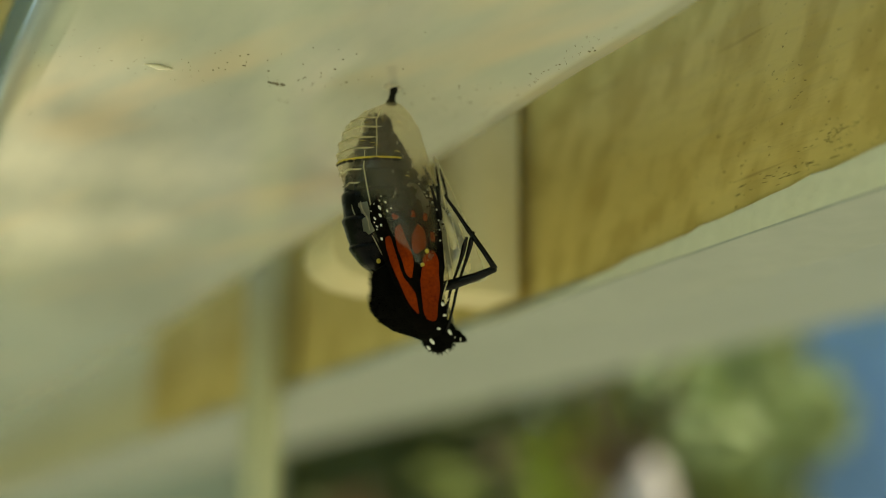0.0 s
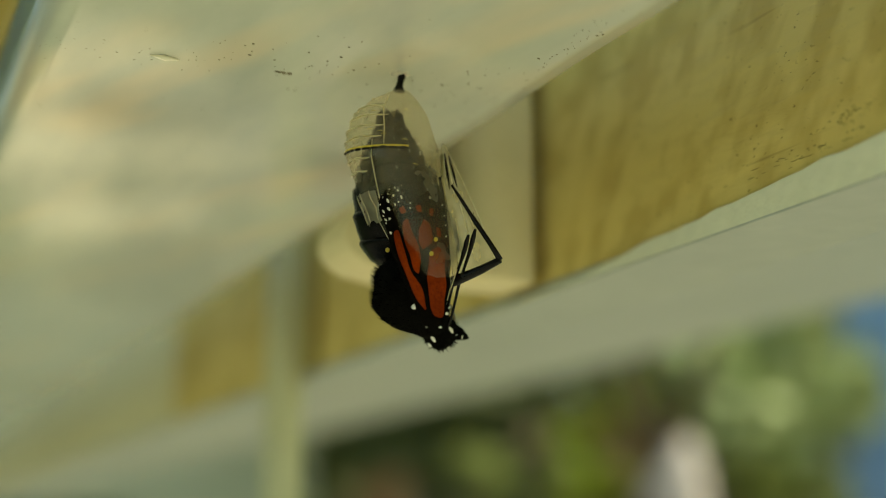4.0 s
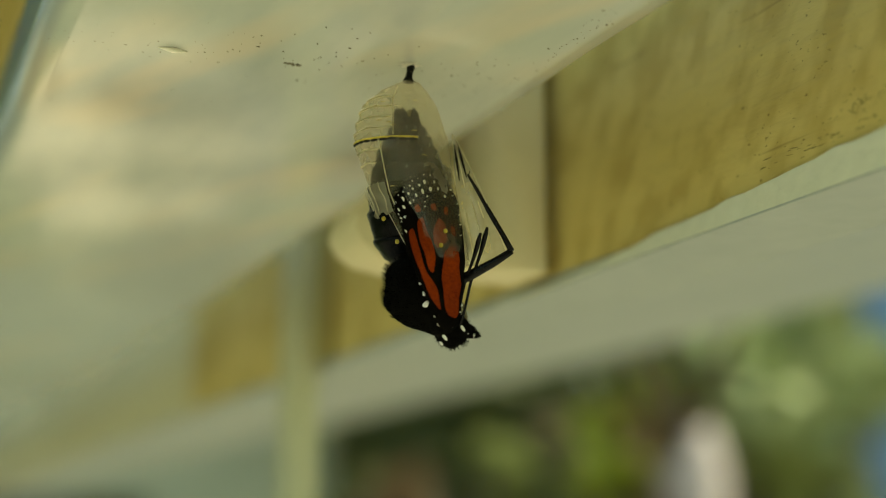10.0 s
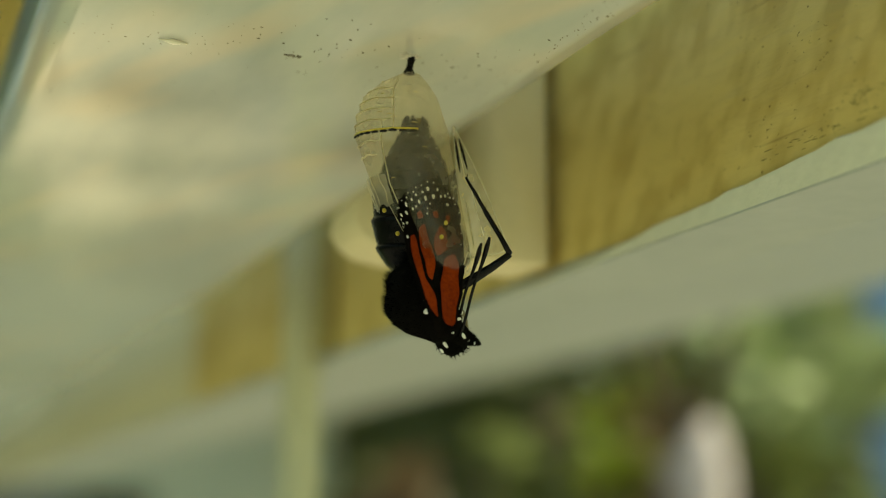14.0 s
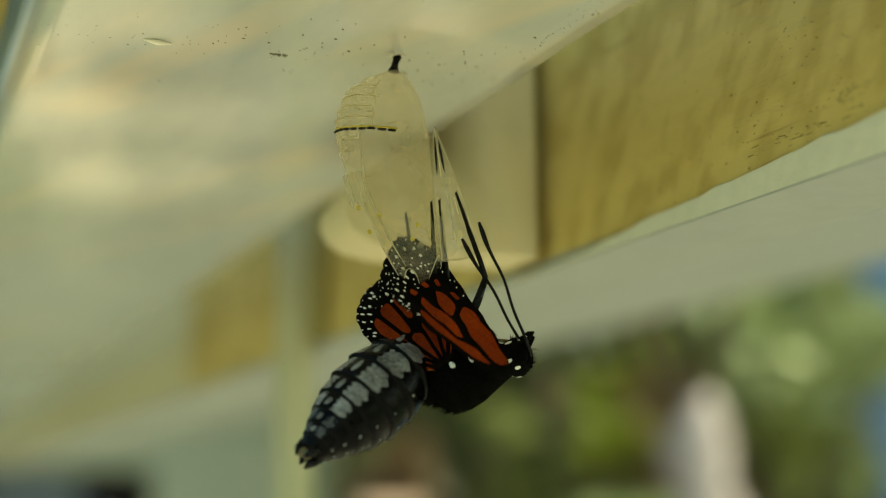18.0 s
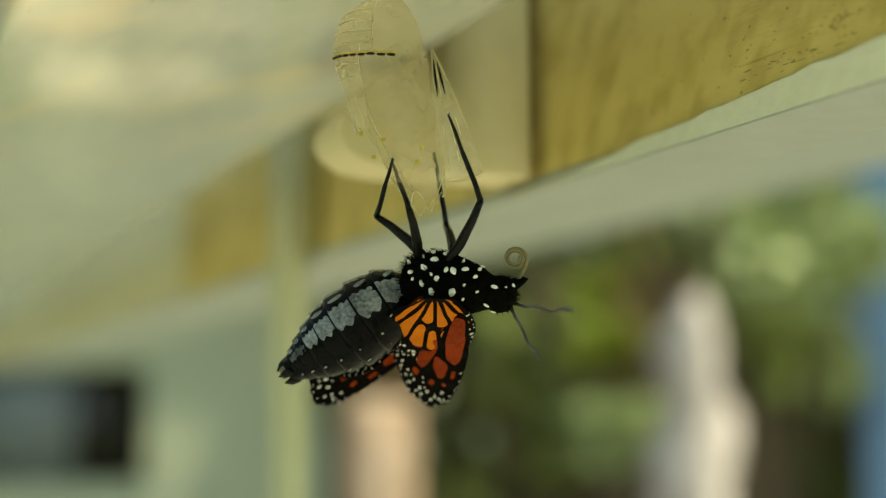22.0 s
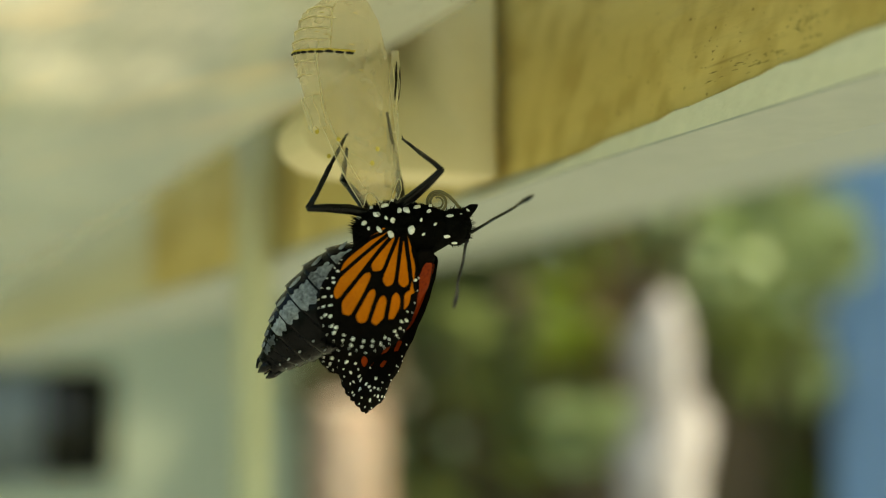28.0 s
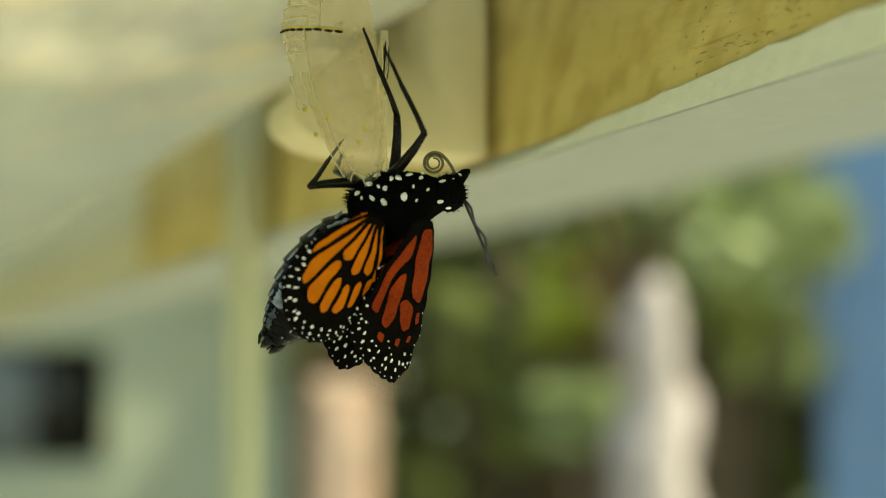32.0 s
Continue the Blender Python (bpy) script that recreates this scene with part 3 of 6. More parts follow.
for f0, s0, s1 in ((0.25, 1.5, 6.8), (0.7, 2.0, 6.5)):
    bm = tube(bmesh.new(), [sp(0.075 * s + (0.6 + 0.27 * s) * f0, -1.15 * math.sin(f0 * 2.6) - 0.1, -s) for s in [s0 + (s1 - s0) * k / 8 for k in range(9)]], [0.00006, 0.00012, 0.00016, 0.0002, 0.00018, 0.0002, 0.00015, 0.00012, 0.00006], 6)
    part("leg_print", bm, BLACK, flap, "black print of a leg")

# ---- butterfly: x to the head, y to its left, z to its back ----
butterfly = empty("butterfly", None, "newly hatched orange and black butterfly clinging to its chrysalis", "butterfly")


def body_ring(x, ry, rz, cz=0.0, n=20):
    return [sp(x, ry * math.cos(k * math.tau / n), cz + rz * math.sin(k * math.tau / n)) for k in range(n)]


bm = loft(bmesh.new(), [body_ring(x, ry, rz, cz) for x, ry, rz, cz in ((-5.6, 1.0, 1.2, 0.3), (-5.0, 2.4, 2.6, 0.2), (-3.6, 3.2, 3.5, 0.1), (-1.5, 3.7, 4.8, 0.5), (1.0, 3.7, 4.8, 0.4), (3.4, 3.2, 4.1, 0.2), (5.6, 2.7, 3.1, -0.2), (7.4, 2.0, 2.3, -0.3))])
thorax = part("thorax", bm, FUZZ, butterfly, "black furry thorax with white spots")
bm = bmesh.new()
ball(bm, sp(7.6, 0, -0.4), (0.0024, 0.0025, 0.0026), u=18, v=12)
head = part("head", bm, FUZZ, butterfly, "black head with white dots")
for s in (1, -1):
    part("eye", ball(bmesh.new(), sp(7.9, 1.6 * s, 0.2), (0.0013, 0.0011, 0.0015), u=14, v=10), FUZZ, head, "dark rounded eye")
    bm = tube(bmesh.new(), [sp(8.4, 0.7 * s, -1.4), sp(9.4, 0.85 * s, -2.3), sp(10.2, 0.8 * s, -2.9), sp(10.9, 0.7 * s, -3.2)], [0.0007, 0.00075, 0.00055, 0.00012], 8)
    part("palp", bm, FUZZ, head, "furry palp")
bm = bmesh.new()
MOUTH = sp(8.8, 0, -1.8)
coil = [sp(0, 0, 0), sp(0.7, 0, -0.8), sp(1.2, 0, -1.9), sp(1.5, 0, -3.0)]
for k in range(46):
    a, r = k * 0.30, 1.55 - 0.021 * k
    coil.append(sp(r * math.cos(a), 0.012 * k, -4.0 - r * math.sin(a)))
tube(bm, coil, [0.00026 - 0.0000025 * k for k in range(len(coil))], 6)
tongue = part("proboscis", bm, OLIVE, head, "coiled olive tongue", Matrix.Translation(MOUTH))


def spots_on(where, size, rnd, flat=0.25):
    bm = bmesh.new()
    for p, nrm in where:
        q = Vector(nrm).to_track_quat("Z", "Y").to_matrix()
        ball(bm, p, (size * rnd.uniform(0.7, 1.5), size * rnd.uniform(0.6, 1.0), size * flat), q, 10, 6)
    return bm


BODY = [(-5.6, 1.0, 1.2, 0.3), (-5.0, 2.4, 2.6, 0.2), (-3.6, 3.2, 3.5, 0.1), (-1.5, 3.7, 4.8, 0.5), (1.0, 3.7, 4.8, 0.4), (3.4, 3.2, 4.1, 0.2), (5.6, 2.7, 3.1, -0.2), (7.4, 2.0, 2.3, -0.3)]


def on_body(x, a, proud=0.0):
    for p, q in zip(BODY, BODY[1:]):
        if p[0] <= x <= q[0]:
            f = (x - p[0]) / (q[0] - p[0])
            ry, rz, cz = (p[i] + f * (q[i] - p[i]) for i in (1, 2, 3))
            return (ry + proud) * math.cos(a), cz + (rz + proud) * math.sin(a)


rnd = random.Random(21)
for s in (1, -1):
    for x, ang in ((-4.4, -58), (-4.0, -28), (-2.9, -66), (-2.3, -38), (-1.7, -12), (-0.7, -56), (0.2, -26), (1.5, -66), (2.0, -40), (2.7, -10), (3.4, -56), (4.1, -26), (-3.2, -8), (0.9, -46), (4.9, -44), (0.1, -76), (-1.5, -78), (5.6, -12), (2.9, -78), (5.3, -72), (-1.0, -32), (-0.4, 4), (4.3, 6)):
        x += rnd.uniform(-0.25, 0.25)
        a = radians(ang + rnd.uniform(-6, 6))
        y, z = on_body(x, a, 0.12)
        bm = bmesh.new()
        n, size = rnd.choice((6, 7, 8)), rnd.choice((0.45, 0.6, 0.75, 0.95))
        rim = [(size * rnd.uniform(0.40, 0.66) * math.cos(i * math.tau / n) * 1.25, size * rnd.uniform(0.34, 0.54) * math.sin(i * math.tau / n)) for i in range(n)]
        top, low = [bm.verts.new(sp(u * 0.7, v * 0.7, 0.22)) for u, v in rim], [bm.verts.new(sp(u, v, -0.1)) for u, v in rim]
        bm.faces.new(top)
        for i in range(n):
            bm.faces.new((low[i], low[(i + 1) % n], top[(i + 1) % n], top[i]))
        turn = Vector((x * 0.1, y * s, z)).to_track_quat("Z", "Y").to_matrix().to_4x4()
        part("white_spot", bm, WHITE, thorax, at=Matrix.Translation(sp(x, y * s, z)) @ turn @ Matrix.Rotation(rnd.uniform(0, 3), 4, "Z"))
    for x, y, z in ((7.0, 2.0, -1.8), (8.4, 1.6, -2.0), (6.4, 2.1, 1.0), (9.3, 1.4, -0.9), (7.4, 1.4, 1.9), (9.5, 1.5, -2.5)):
        part("white_dot", spots_on([(sp(x, y * s, z), (x - 7.6, y * s, z + 0.4))], 0.0004, rnd), WHITE, head)
bm = bmesh.new()
for k in range(1700):
    a, x = rnd.uniform(0, math.tau), rnd.uniform(-5.5, 6.5)
    y, z = on_body(x, a, -0.1)
    w = Vector((-0.9 if x > -4 else -1.3, 0.8 * math.cos(a), 0.8 * math.sin(a))).normalized() * rnd.uniform(0.3, 0.9) * (1 if x > -3.8 else 1.1)
    tube(bm, [sp(x, y, z), sp(x + w.x * 0.5, y + w.y * 0.5, z + w.z * 0.5), sp(x + w.x * 1.2, y + w.y * 0.9, z + w.z * 0.9)], [0.00006, 0.00005, 0.00001], 3)
part("fur", bm, FUZZ, thorax, "short black fur")
bm = bmesh.new()
for k in range(200):
    d = Vector((rnd.gauss(0.3, 0.8), rnd.gauss(0, 1), rnd.gauss(0, 1))).normalized()
    c = Vector((7.6 + 2.3 * d.x, 2.4 * d.y, -0.4 + 2.5 * d.z))
    q = d + Vector((0.5, rnd.uniform(-0.3, 0.3), rnd.uniform(-0.5, 0.2)))
    n = rnd.uniform(0.25, 0.6)
    tube(bm, [sp(*c), sp(*(c + q * n * 0.5)), sp(*(c + q * n))], [0.00007, 0.00005, 0.00001], 3)
part("fur", bm, FUZZ, head, "tufted black fur")

head.matrix_basis = Matrix.Translation(sp(0.8, 0, 0))

# abdomen: base at the origin, tail towards -x
abdomen = empty("abdomen")
abdomen.parent = butterfly
AB = [(1.7, 2.4), (0.6, 3.9), (-1.2, 5.0), (-3.5, 5.65), (-6.0, 5.95), (-8.5, 5.9), (-11.0, 5.5), (-13.3, 4.8), (-15.3, 3.9), (-17.0, 3.0), (-18.4, 2.2), (-19.6, 1.5)]


def ab_radius(x):
    for (x0, r0), (x1, r1) in zip(AB, AB[1:]):
        if x1 <= x <= x0:
            return r0 + (r1 - r0) * (x - x0) / (x1 - x0)
    return 0.5


JOINTS = [1.6, -2.2, -6.2, -9.8, -12.6, -14.9, -16.7, -18.1, -19.4]
for a, b in zip(JOINTS, JOINTS[1:]):
    rings = []
    for k in range(9):
        f = k / 8
        x = a + 0.4 * (a < 1) + (b - a - 0.4 * (a < 1)) * f
        r = ab_radius(x) * (0.965 + 0.085 * f * f) * (1 if k < 8 else 0.93)
        ring = body_ring(x, r * 0.97, r, 0, 32)
        rings.append([p * (1 + 0.012 * noise.noise(p * 700)) for p in ring])
    part("segment", loft(bmesh.new(), rings), SHELL_BLACK, abdomen, "swollen glossy black segment")
    mid, half = (a + b) / 2, (a - b) / 2
    if b > -18.5:
        for s in (1, -1):
            # paired pale patches along the belly
            bm = bmesh.new()
            rows = []
            wide = 45 + 1.3 * mid
            for i in range(11):
                e = i / 5 - 1
                x = mid - half * 0.90 * e
                f = (x - a) / (b - a)
                row = []
                for j in range(11):
                    g = j / 10
                    ang = radians(-90 + s * (15 + 2.5 * math.sin(i * 1.9 + mid) * (1 - g) + wide * g * (1 - 0.16 * e ** 4) + 3.0 * g * math.sin(i * 1.3 + 2 * mid)))
                    r = ab_radius(x) * (0.965 + 0.085 * f * f) + 0.10 - 0.06 * e * e - 0.05 * abs(2 * g - 1)
                    row.append(bm.verts.new(sp(x, 0.97 * r * math.cos(ang), r * math.sin(ang))))
                rows.append(row)
            for p, q in zip(rows, rows[1:]):
                for j in range(10):
                    bm.faces.new((p[j], p[j + 1], q[j + 1], q[j]))
            part("pale_patch", bm, GREY if mid > -15.5 else GREY_DARK, abdomen, "greyish white patch")
            r = ab_radius(mid) * 1.02
            for ang in (-4, 22):
                y, z = 0.97 * r * math.cos(radians(ang)) * s, r * math.sin(radians(ang))
                part("pale_dot", spots_on([(sp(mid - half * 0.4, y, z), (0, y, z))], 0.00022, rnd), GREY, abdomen)
        bm = ball(bmesh.new(), sp(mid, 0, -ab_radius(mid) * 0.985), (0.00072 * half, 0.00042, 0.0002), u=12, v=6)
        part("belly_dash", bm, GREY, abdomen, "pale dash")
bm = bmesh.new()
ball(bm, sp(-19.8, 0.5, -0.4), (0.0009, 0.0006, 0.0006)), ball(bm, sp(-19.8, -0.5, -0.4), (0.0009, 0.0006, 0.0006))
for y, z in ((0.8, 0.7), (-0.8, 0.7), (0.9, -0.6), (-0.9, -0.6), (0.0, 1.2)):
    claw = tube(bmesh.new(), [sp(-18.7, y * 1.4, z * 1.4), sp(-19.9, y * 1.2, z * 1.3), sp(-20.9, y * 0.7, z * 1.2)], [0.0007, 0.0006, 0.0001], 8)
    part("clasper", claw, BLACK, abdomen, "pointed black clasper")
part("tail_tip", bm, OLIVE, abdomen, "yellowish tail tip")

# wings: u along the wing, v to its front edge; curved about u
FORE = [(0, 1.2), (4, 2.9), (9, 3.9), (14, 4.3), (18, 4.2), (21, 3.4), (22.8, 1.8), (22.6, 0.2), (21.2, -2.4), (19.2, -4.6), (16.6, -6.4), (12, -5.6), (7, -4.0), (3, -2.4), (0, -1.2)]
HIND = [(0, 1.6), (3, 4.2), (7, 5.6), (11, 6.0), (14.5, 5.2), (17.2, 3.2), (18.4, 0.4), (18.0, -2.6), (16.2, -5.4), (13.0, -7.2), (9.0, -7.4), (5.0, -5.8), (2.0, -3.4), (0, -1.4)]


def inside(p, outline):
    hit = False
    for (x0, y0), (x1, y1) in zip(outline, outline[1:] + outline[:1]):
        if (y0 > p[1]) != (y1 > p[1]) and p[0] < x0 + (p[1] - y0) * (x1 - x0) / (y1 - y0):
            hit = not hit
    return hit


def fan_cells(outline, origin, spread):
    """Cells between veins that spread like a fan from the wing's root: two angles, inner radius, outer share, half a vein."""
    cells = []
    for a0, a1, q, o, gap in spread:
        def at(a, r, side):
            c, w = math.cos(radians(a)), math.sin(radians(a))
            return (origin[0] + r * c - side * gap * w, origin[1] + r * w + side * gap * c)
        ends = []
        for a in (a0, (a0 + a1) / 2, a1):
            r = 3.5
            while inside(at(a, r, 0), outline) and r < 30:
                r += 0.2
            ends.append(r * o if o < 2 else o)
        cells.append([at(a0, q, 1), at(a0, (q + ends[0]) / 2, 1), at(a0, ends[0] - 0.7, 1), at((a0 + a1) / 2, ends[1], 0),
                      at(a1, ends[2] - 0.7, -1), at(a1, (q + ends[2]) / 2, -1), at(a1, q, -1), at((a0 + a1) / 2, q - 0.6, 0)])
    return cells


HIND_CELLS = fan_cells(HIND, (-1.6, 0.4), ((-58, -44, 3.2, 0.76, 0.25), (-44, -31, 3.0, 0.80, 0.29), (-31, -19, 3.6, 0.82, 0.32), (-19, -8, 9.4, 0.81, 0.33), (-19, -2, 3.0, 8.5, 0.28), (-8, 0.5, 11.2, 0.80, 0.33),
                       (-2, 12, 2.9, 9.8, 0.28), (0.5, 9, 11.6, 0.79, 0.33), (9, 18, 10.9, 0.79, 0.33), (12, 26, 3.4, 9.6, 0.31), (18, 29, 10.5, 0.82, 0.31), (26, 41, 3.8, 0.78, 0.31)))
FORE_CELLS = [[(1.0, 1.7), (5, 2.7), (10.2, 3.2), (11.7, 2.7), (10.6, 1.0), (6, 0.1), (1.4, 0.1)], [(10.9, 0.2), (12.2, 1.9), (15.0, 1.9), (15.7, 1.0), (13.8, -0.1), (11.6, -0.5)],
              [(7.2, -0.9), (10.0, -0.4), (13.4, -1.0), (15.4, -1.7), (14.4, -2.8), (10.6, -2.6), (7.8, -1.8)], [(1.8, -0.6), (5.2, -0.7), (6.8, -2.1), (9.8, -3.2), (13.4, -3.5), (12.6, -4.7), (8, -3.8), (3.5, -1.9)],
              [(12.9, 3.2), (14.4, 3.3), (14.6, 2.7), (13.0, 2.6)], [(16.2, 2.6), (17.3, 2.6), (17.2, 2.0), (16.2, 2.0)], [(16.6, 0.9), (17.8, 0.8), (17.5, 0.0), (16.6, 0.1)], [(16.2, -1.7), (17.3, -2.0), (16.6, -2.9), (15.7, -2.7)]]


def bend(u, v, lift, curl, crumple, side):
    """The place of a wing's point: the soft wing curls and is faintly crumpled."""
    return sp(u, v, lift + side * (curl * (u / 20) ** 2 * 3.0 - 0.03 * v * v + crumple * noise.noise((u * 0.35, v * 0.5, 7.0))))


def patch(bm, outline, place, lift):
    """A filled outline, rounded and laid on the wing, both faces."""
    pts = [Vector(p) for p in outline]
    for turn in range(3):
        pts = [p for a, b in zip(pts, pts[1:] + pts[:1]) for p in (a * 0.84 + b * 0.16, a * 0.16 + b * 0.84)]
    mid = sum(pts, Vector((0, 0))) / len(pts)
    rings = [[bm.verts.new(place(*(mid + (p - mid) * f), lift)) for p in pts] for f in (1.0, 0.8, 0.6, 0.4, 0.2)]
    centre = bm.verts.new(place(*mid, lift))
    for r0, r1 in zip(rings, rings[1:]):
        for i in range(len(pts)):
            j = (i + 1) % len(pts)
            bm.faces.new((r0[i], r0[j], r1[j], r1[i]))
    for i in range(len(pts)):
        bm.faces.new((rings[-1][i], rings[-1][(i + 1) % len(pts)], centre))


def wing(name, outline, cells, side, curl, crumple, upper, lower, label):
    """One wing: black membrane, orange cells and white dots on both faces. side mirrors it."""
    def place(u, v, lift):
        return bend(u * (1.02 if name == "forewing" else 1.0), v * side * (1.0 if name == "forewing" else 0.95), lift, curl, crumple, side)
    dense = []
    n = len(outline)
    for i in range(n):
        p0, p1, p2, p3 = (Vector(outline[(i + k - 1) % n]) for k in range(4))
        for k in range(5):
            f = k / 5
            dense.append(0.5 * ((2 * p1) + (p2 - p0) * f + (2 * p0 - 5 * p1 + 4 * p2 - p3) * f * f + (3 * p1 - p0 - 3 * p2 + p3) * f ** 3))
    mid = Vector((9.5, 0.3))
    bm = bmesh.new()
    sheets = []
    for lift in (0.07, -0.07):
        rings = [[bm.verts.new(place(*(mid + (p - mid) * f * (1 + 0.012 * math.sin(i * 2.1) * (f > 0.9))), lift)) for i, p in enumerate(dense)] for f in (1.0, 0.92, 0.83, 0.74, 0.64, 0.54, 0.44, 0.33, 0.22, 0.11)]
        c = bm.verts.new(place(*mid, lift))
        for r0, r1 in zip(rings, rings[1:]):
            for i in range(len(dense)):
                j = (i + 1) % len(dense)
                bm.faces.new((r0[i], r0[j], r1[j], r1[i]))
        for i in range(len(dense)):
            bm.faces.new((rings[-1][i], rings[-1][(i + 1) % len(dense)], c))
        sheets.append(rings[0])
    for i in range(len(dense)):
        j = (i + 1) % len(dense)
        bm.faces.new((sheets[0][i], sheets[0][j], sheets[1][j], sheets[1][i]))
    ob = part(name, bm, WING_BLACK, butterfly, label)
    for cell in cells:
        bm = bmesh.new()
        patch(bm, cell, place, 0.2 * side)
        part("wing_cell", bm, lower, ob)
        bm = bmesh.new()
        patch(bm, cell, place, -0.2 * side)
        part("wing_cell", bm, upper, ob)
    rnd = random.Random(len(outline))
    bm = bmesh.new()

    def fleck(u, v, long, wide, turn):
        n = 7
        for lift in (0.20, -0.20):
            low, top = [], []
            jag = [rnd.uniform(0.8, 1.15) for _ in range(n)]
            for k in range(n):
                a = k * math.tau / n
                du, dv = long * jag[k] * math.cos(a), wide * jag[k] * math.sin(a)
                du, dv = du * math.cos(turn) - dv * math.sin(turn), du * math.sin(turn) + dv * math.cos(turn)
                low.append(bm.verts.new(place(u + du, v + dv, lift * 0.6)))
                top.append(bm.verts.new(place(u + du * 0.75, v + dv * 0.75, lift * 1.15)))
            bm.faces.new(top)
            for k in range(n):
                bm.faces.new((low[k], low[(k + 1) % n], top[(k + 1) % n], top[k]))

    for f, gap, size in ((0.955, 0.95, 0.12), (0.875, 1.1, 0.24), (0.79, 1.3, 0.26)):
        last = None
        for i, p in enumerate(dense):
            p = mid + (p - mid) * f
            if p.x < (5.5 if name == "hindwing" else 12.5) or (p.y > 2.6 and name == "forewing" and f < 0.9) or (last and (p - last).length < gap * rnd.uniform(0.85, 1.2)):
                continue
            last = p
            if f < 0.9 and any(inside((p.x + du, p.y + dv), c) for c in cells for du in (-0.35, 0.35) for dv in (-0.35, 0.35)):
                continue
            d = p - mid
            fleck(p.x + rnd.uniform(-0.2, 0.2), p.y + rnd.uniform(-0.2, 0.2), size * rnd.uniform(0.7, 1.5), size * rnd.uniform(0.6, 1.0), math.atan2(d.y, d.x))
    if name == "forewing":
        for k in range(7):
            p = (rnd.uniform(14.5, 21), rnd.uniform(-4.6, 3.6))
            if inside(p, outline) and not any(inside((p[0] + dx, p[1] + dy), c) for c in cells for dx in (-0.3, 0.3) for dy in (-0.3, 0.3)):
                fleck(*p, rnd.uniform(0.10, 0.22), rnd.uniform(0.08, 0.14), rnd.uniform(-0.5, 0.5))
    part("white_dots", bm, WHITE, ob, "rows of white dots")
    return ob


fore_l = wing("forewing", FORE, FORE_CELLS, 1, 0.25, 0.5, RED_ORANGE, RED_ORANGE, "crumpled red-orange forewing with black veins")
fore_r = wing("forewing", FORE, FORE_CELLS, -1, 0.25, 0.5, RED_ORANGE, RED_ORANGE, "crumpled red-orange forewing with black veins")
hind_l = wing("hindwing", HIND, HIND_CELLS, 1, 0.2, 0.5, RED_ORANGE, ORANGE, "orange hindwing with black veins and white dots")
hind_r = wing("hindwing", HIND, HIND_CELLS, -1, 0.2, 0.5, DULL_ORANGE, ORANGE, "orange hindwing with black veins and white dots")


def rod(points, radii):
    return tube(bmesh.new(), [sp(*p) for p in points], [r * MM for r in radii], 8)


def leg(femur_length, tibia_length):
    f, t = femur_length, tibia_length
    femur = part("femur", rod([(-0.5, 0, 0), (0.4, 0, 0), (f * 0.3, 0, 0.3), (f * 0.7, 0, 0.25), (f, 0, 0)], (0.5, 0.7, 0.74, 0.6, 0.46)), BLACK, butterfly, "thick black thigh")
    tibia = part("shin", rod([(0, 0, 0), (t * 0.2, 0, 0.1), (t * 0.55, 0, 0), (t * 0.58, 0, 0), (t * 0.8, 0, 0.05), (t, 0, 0)], (0.42, 0.36, 0.34, 0.27, 0.25, 0.16)), BLACK, butterfly, "thin black shin")
    for k in (0.56, 0.98):
        part("spur", rod([(t * k, 0, 0), (t * k + 0.3, 0.25, 0.15), (t * k + 0.5, 0.5, 0.2)], (0.08, 0.06, 0.02)), BLACK, tibia)
    return femur, tibia


legs = {name: leg(f, 12.5) for name, f in (("mid_l", 10.2), ("mid_r", 9.2), ("rear_l", 9.0), ("rear_r", 9.0))}


def antenna():
    pts = [(s, 0, 0.9 * math.sin(s / 19.5 * 3.1) + 0.3 * math.sin(s * 0.7) + 0.002 * s * s) for s in [19.5 * k / 14 for k in range(15)]]
    return part("antenna", rod(pts, [0.26, 0.23, 0.22] + [0.21] * 8 + [0.25, 0.34, 0.36, 0.2]), BLACK, butterfly, "thin black antenna with a clubbed tip")


antennae = [antenna(), antenna()]

# ---- garden behind ----
EYE = Vector((-0.067, -0.173, 1.435))


def garden(az, dist, z=0.0):
    a = radians(az)
    return Vector((EYE.x + dist * math.sin(a), EYE.y + dist * math.cos(a), z))


bm = bmesh.new()
bmesh.ops.create_grid(bm, x_segments=40, y_segments=40, size=400)
for v in bm.verts:
    v.co.z = 0.05 * noise.noise((v.co.x * 0.05, v.co.y * 0.05, 0)) if v.co.length > 30 else 0
thing("ground", bm, GRASS, label="lawn that runs on under the garden", category="lawn", kind="structure")


# pale paving out of view, added to bounce sunlight up under the eave
bm = bmesh.new()
rnd = random.Random(31)
box(bm, (-3.6, -4.2, -0.05), (3.6, 2.4, 0.004))
bounce_paving = thing("bounce_paving", bm, MORTAR, label="unseen pale paving added to bounce light up under the eave", category="terrace", kind="structure", smooth=False)
slab = mesh_of("slab", box(bmesh.new(), (-0.294, -0.294, 0), (0.294, 0.294, 0.03), 0.006, 1), PAVING, False)
for i in range(12):
    for j in range(11):
        part("slab", slab, PAVING, bounce_paving, at=Matrix.Translation((-3.3 + 0.6 * i, -3.9 + 0.6 * j, 0.006 + 0.003 * rnd.random())))


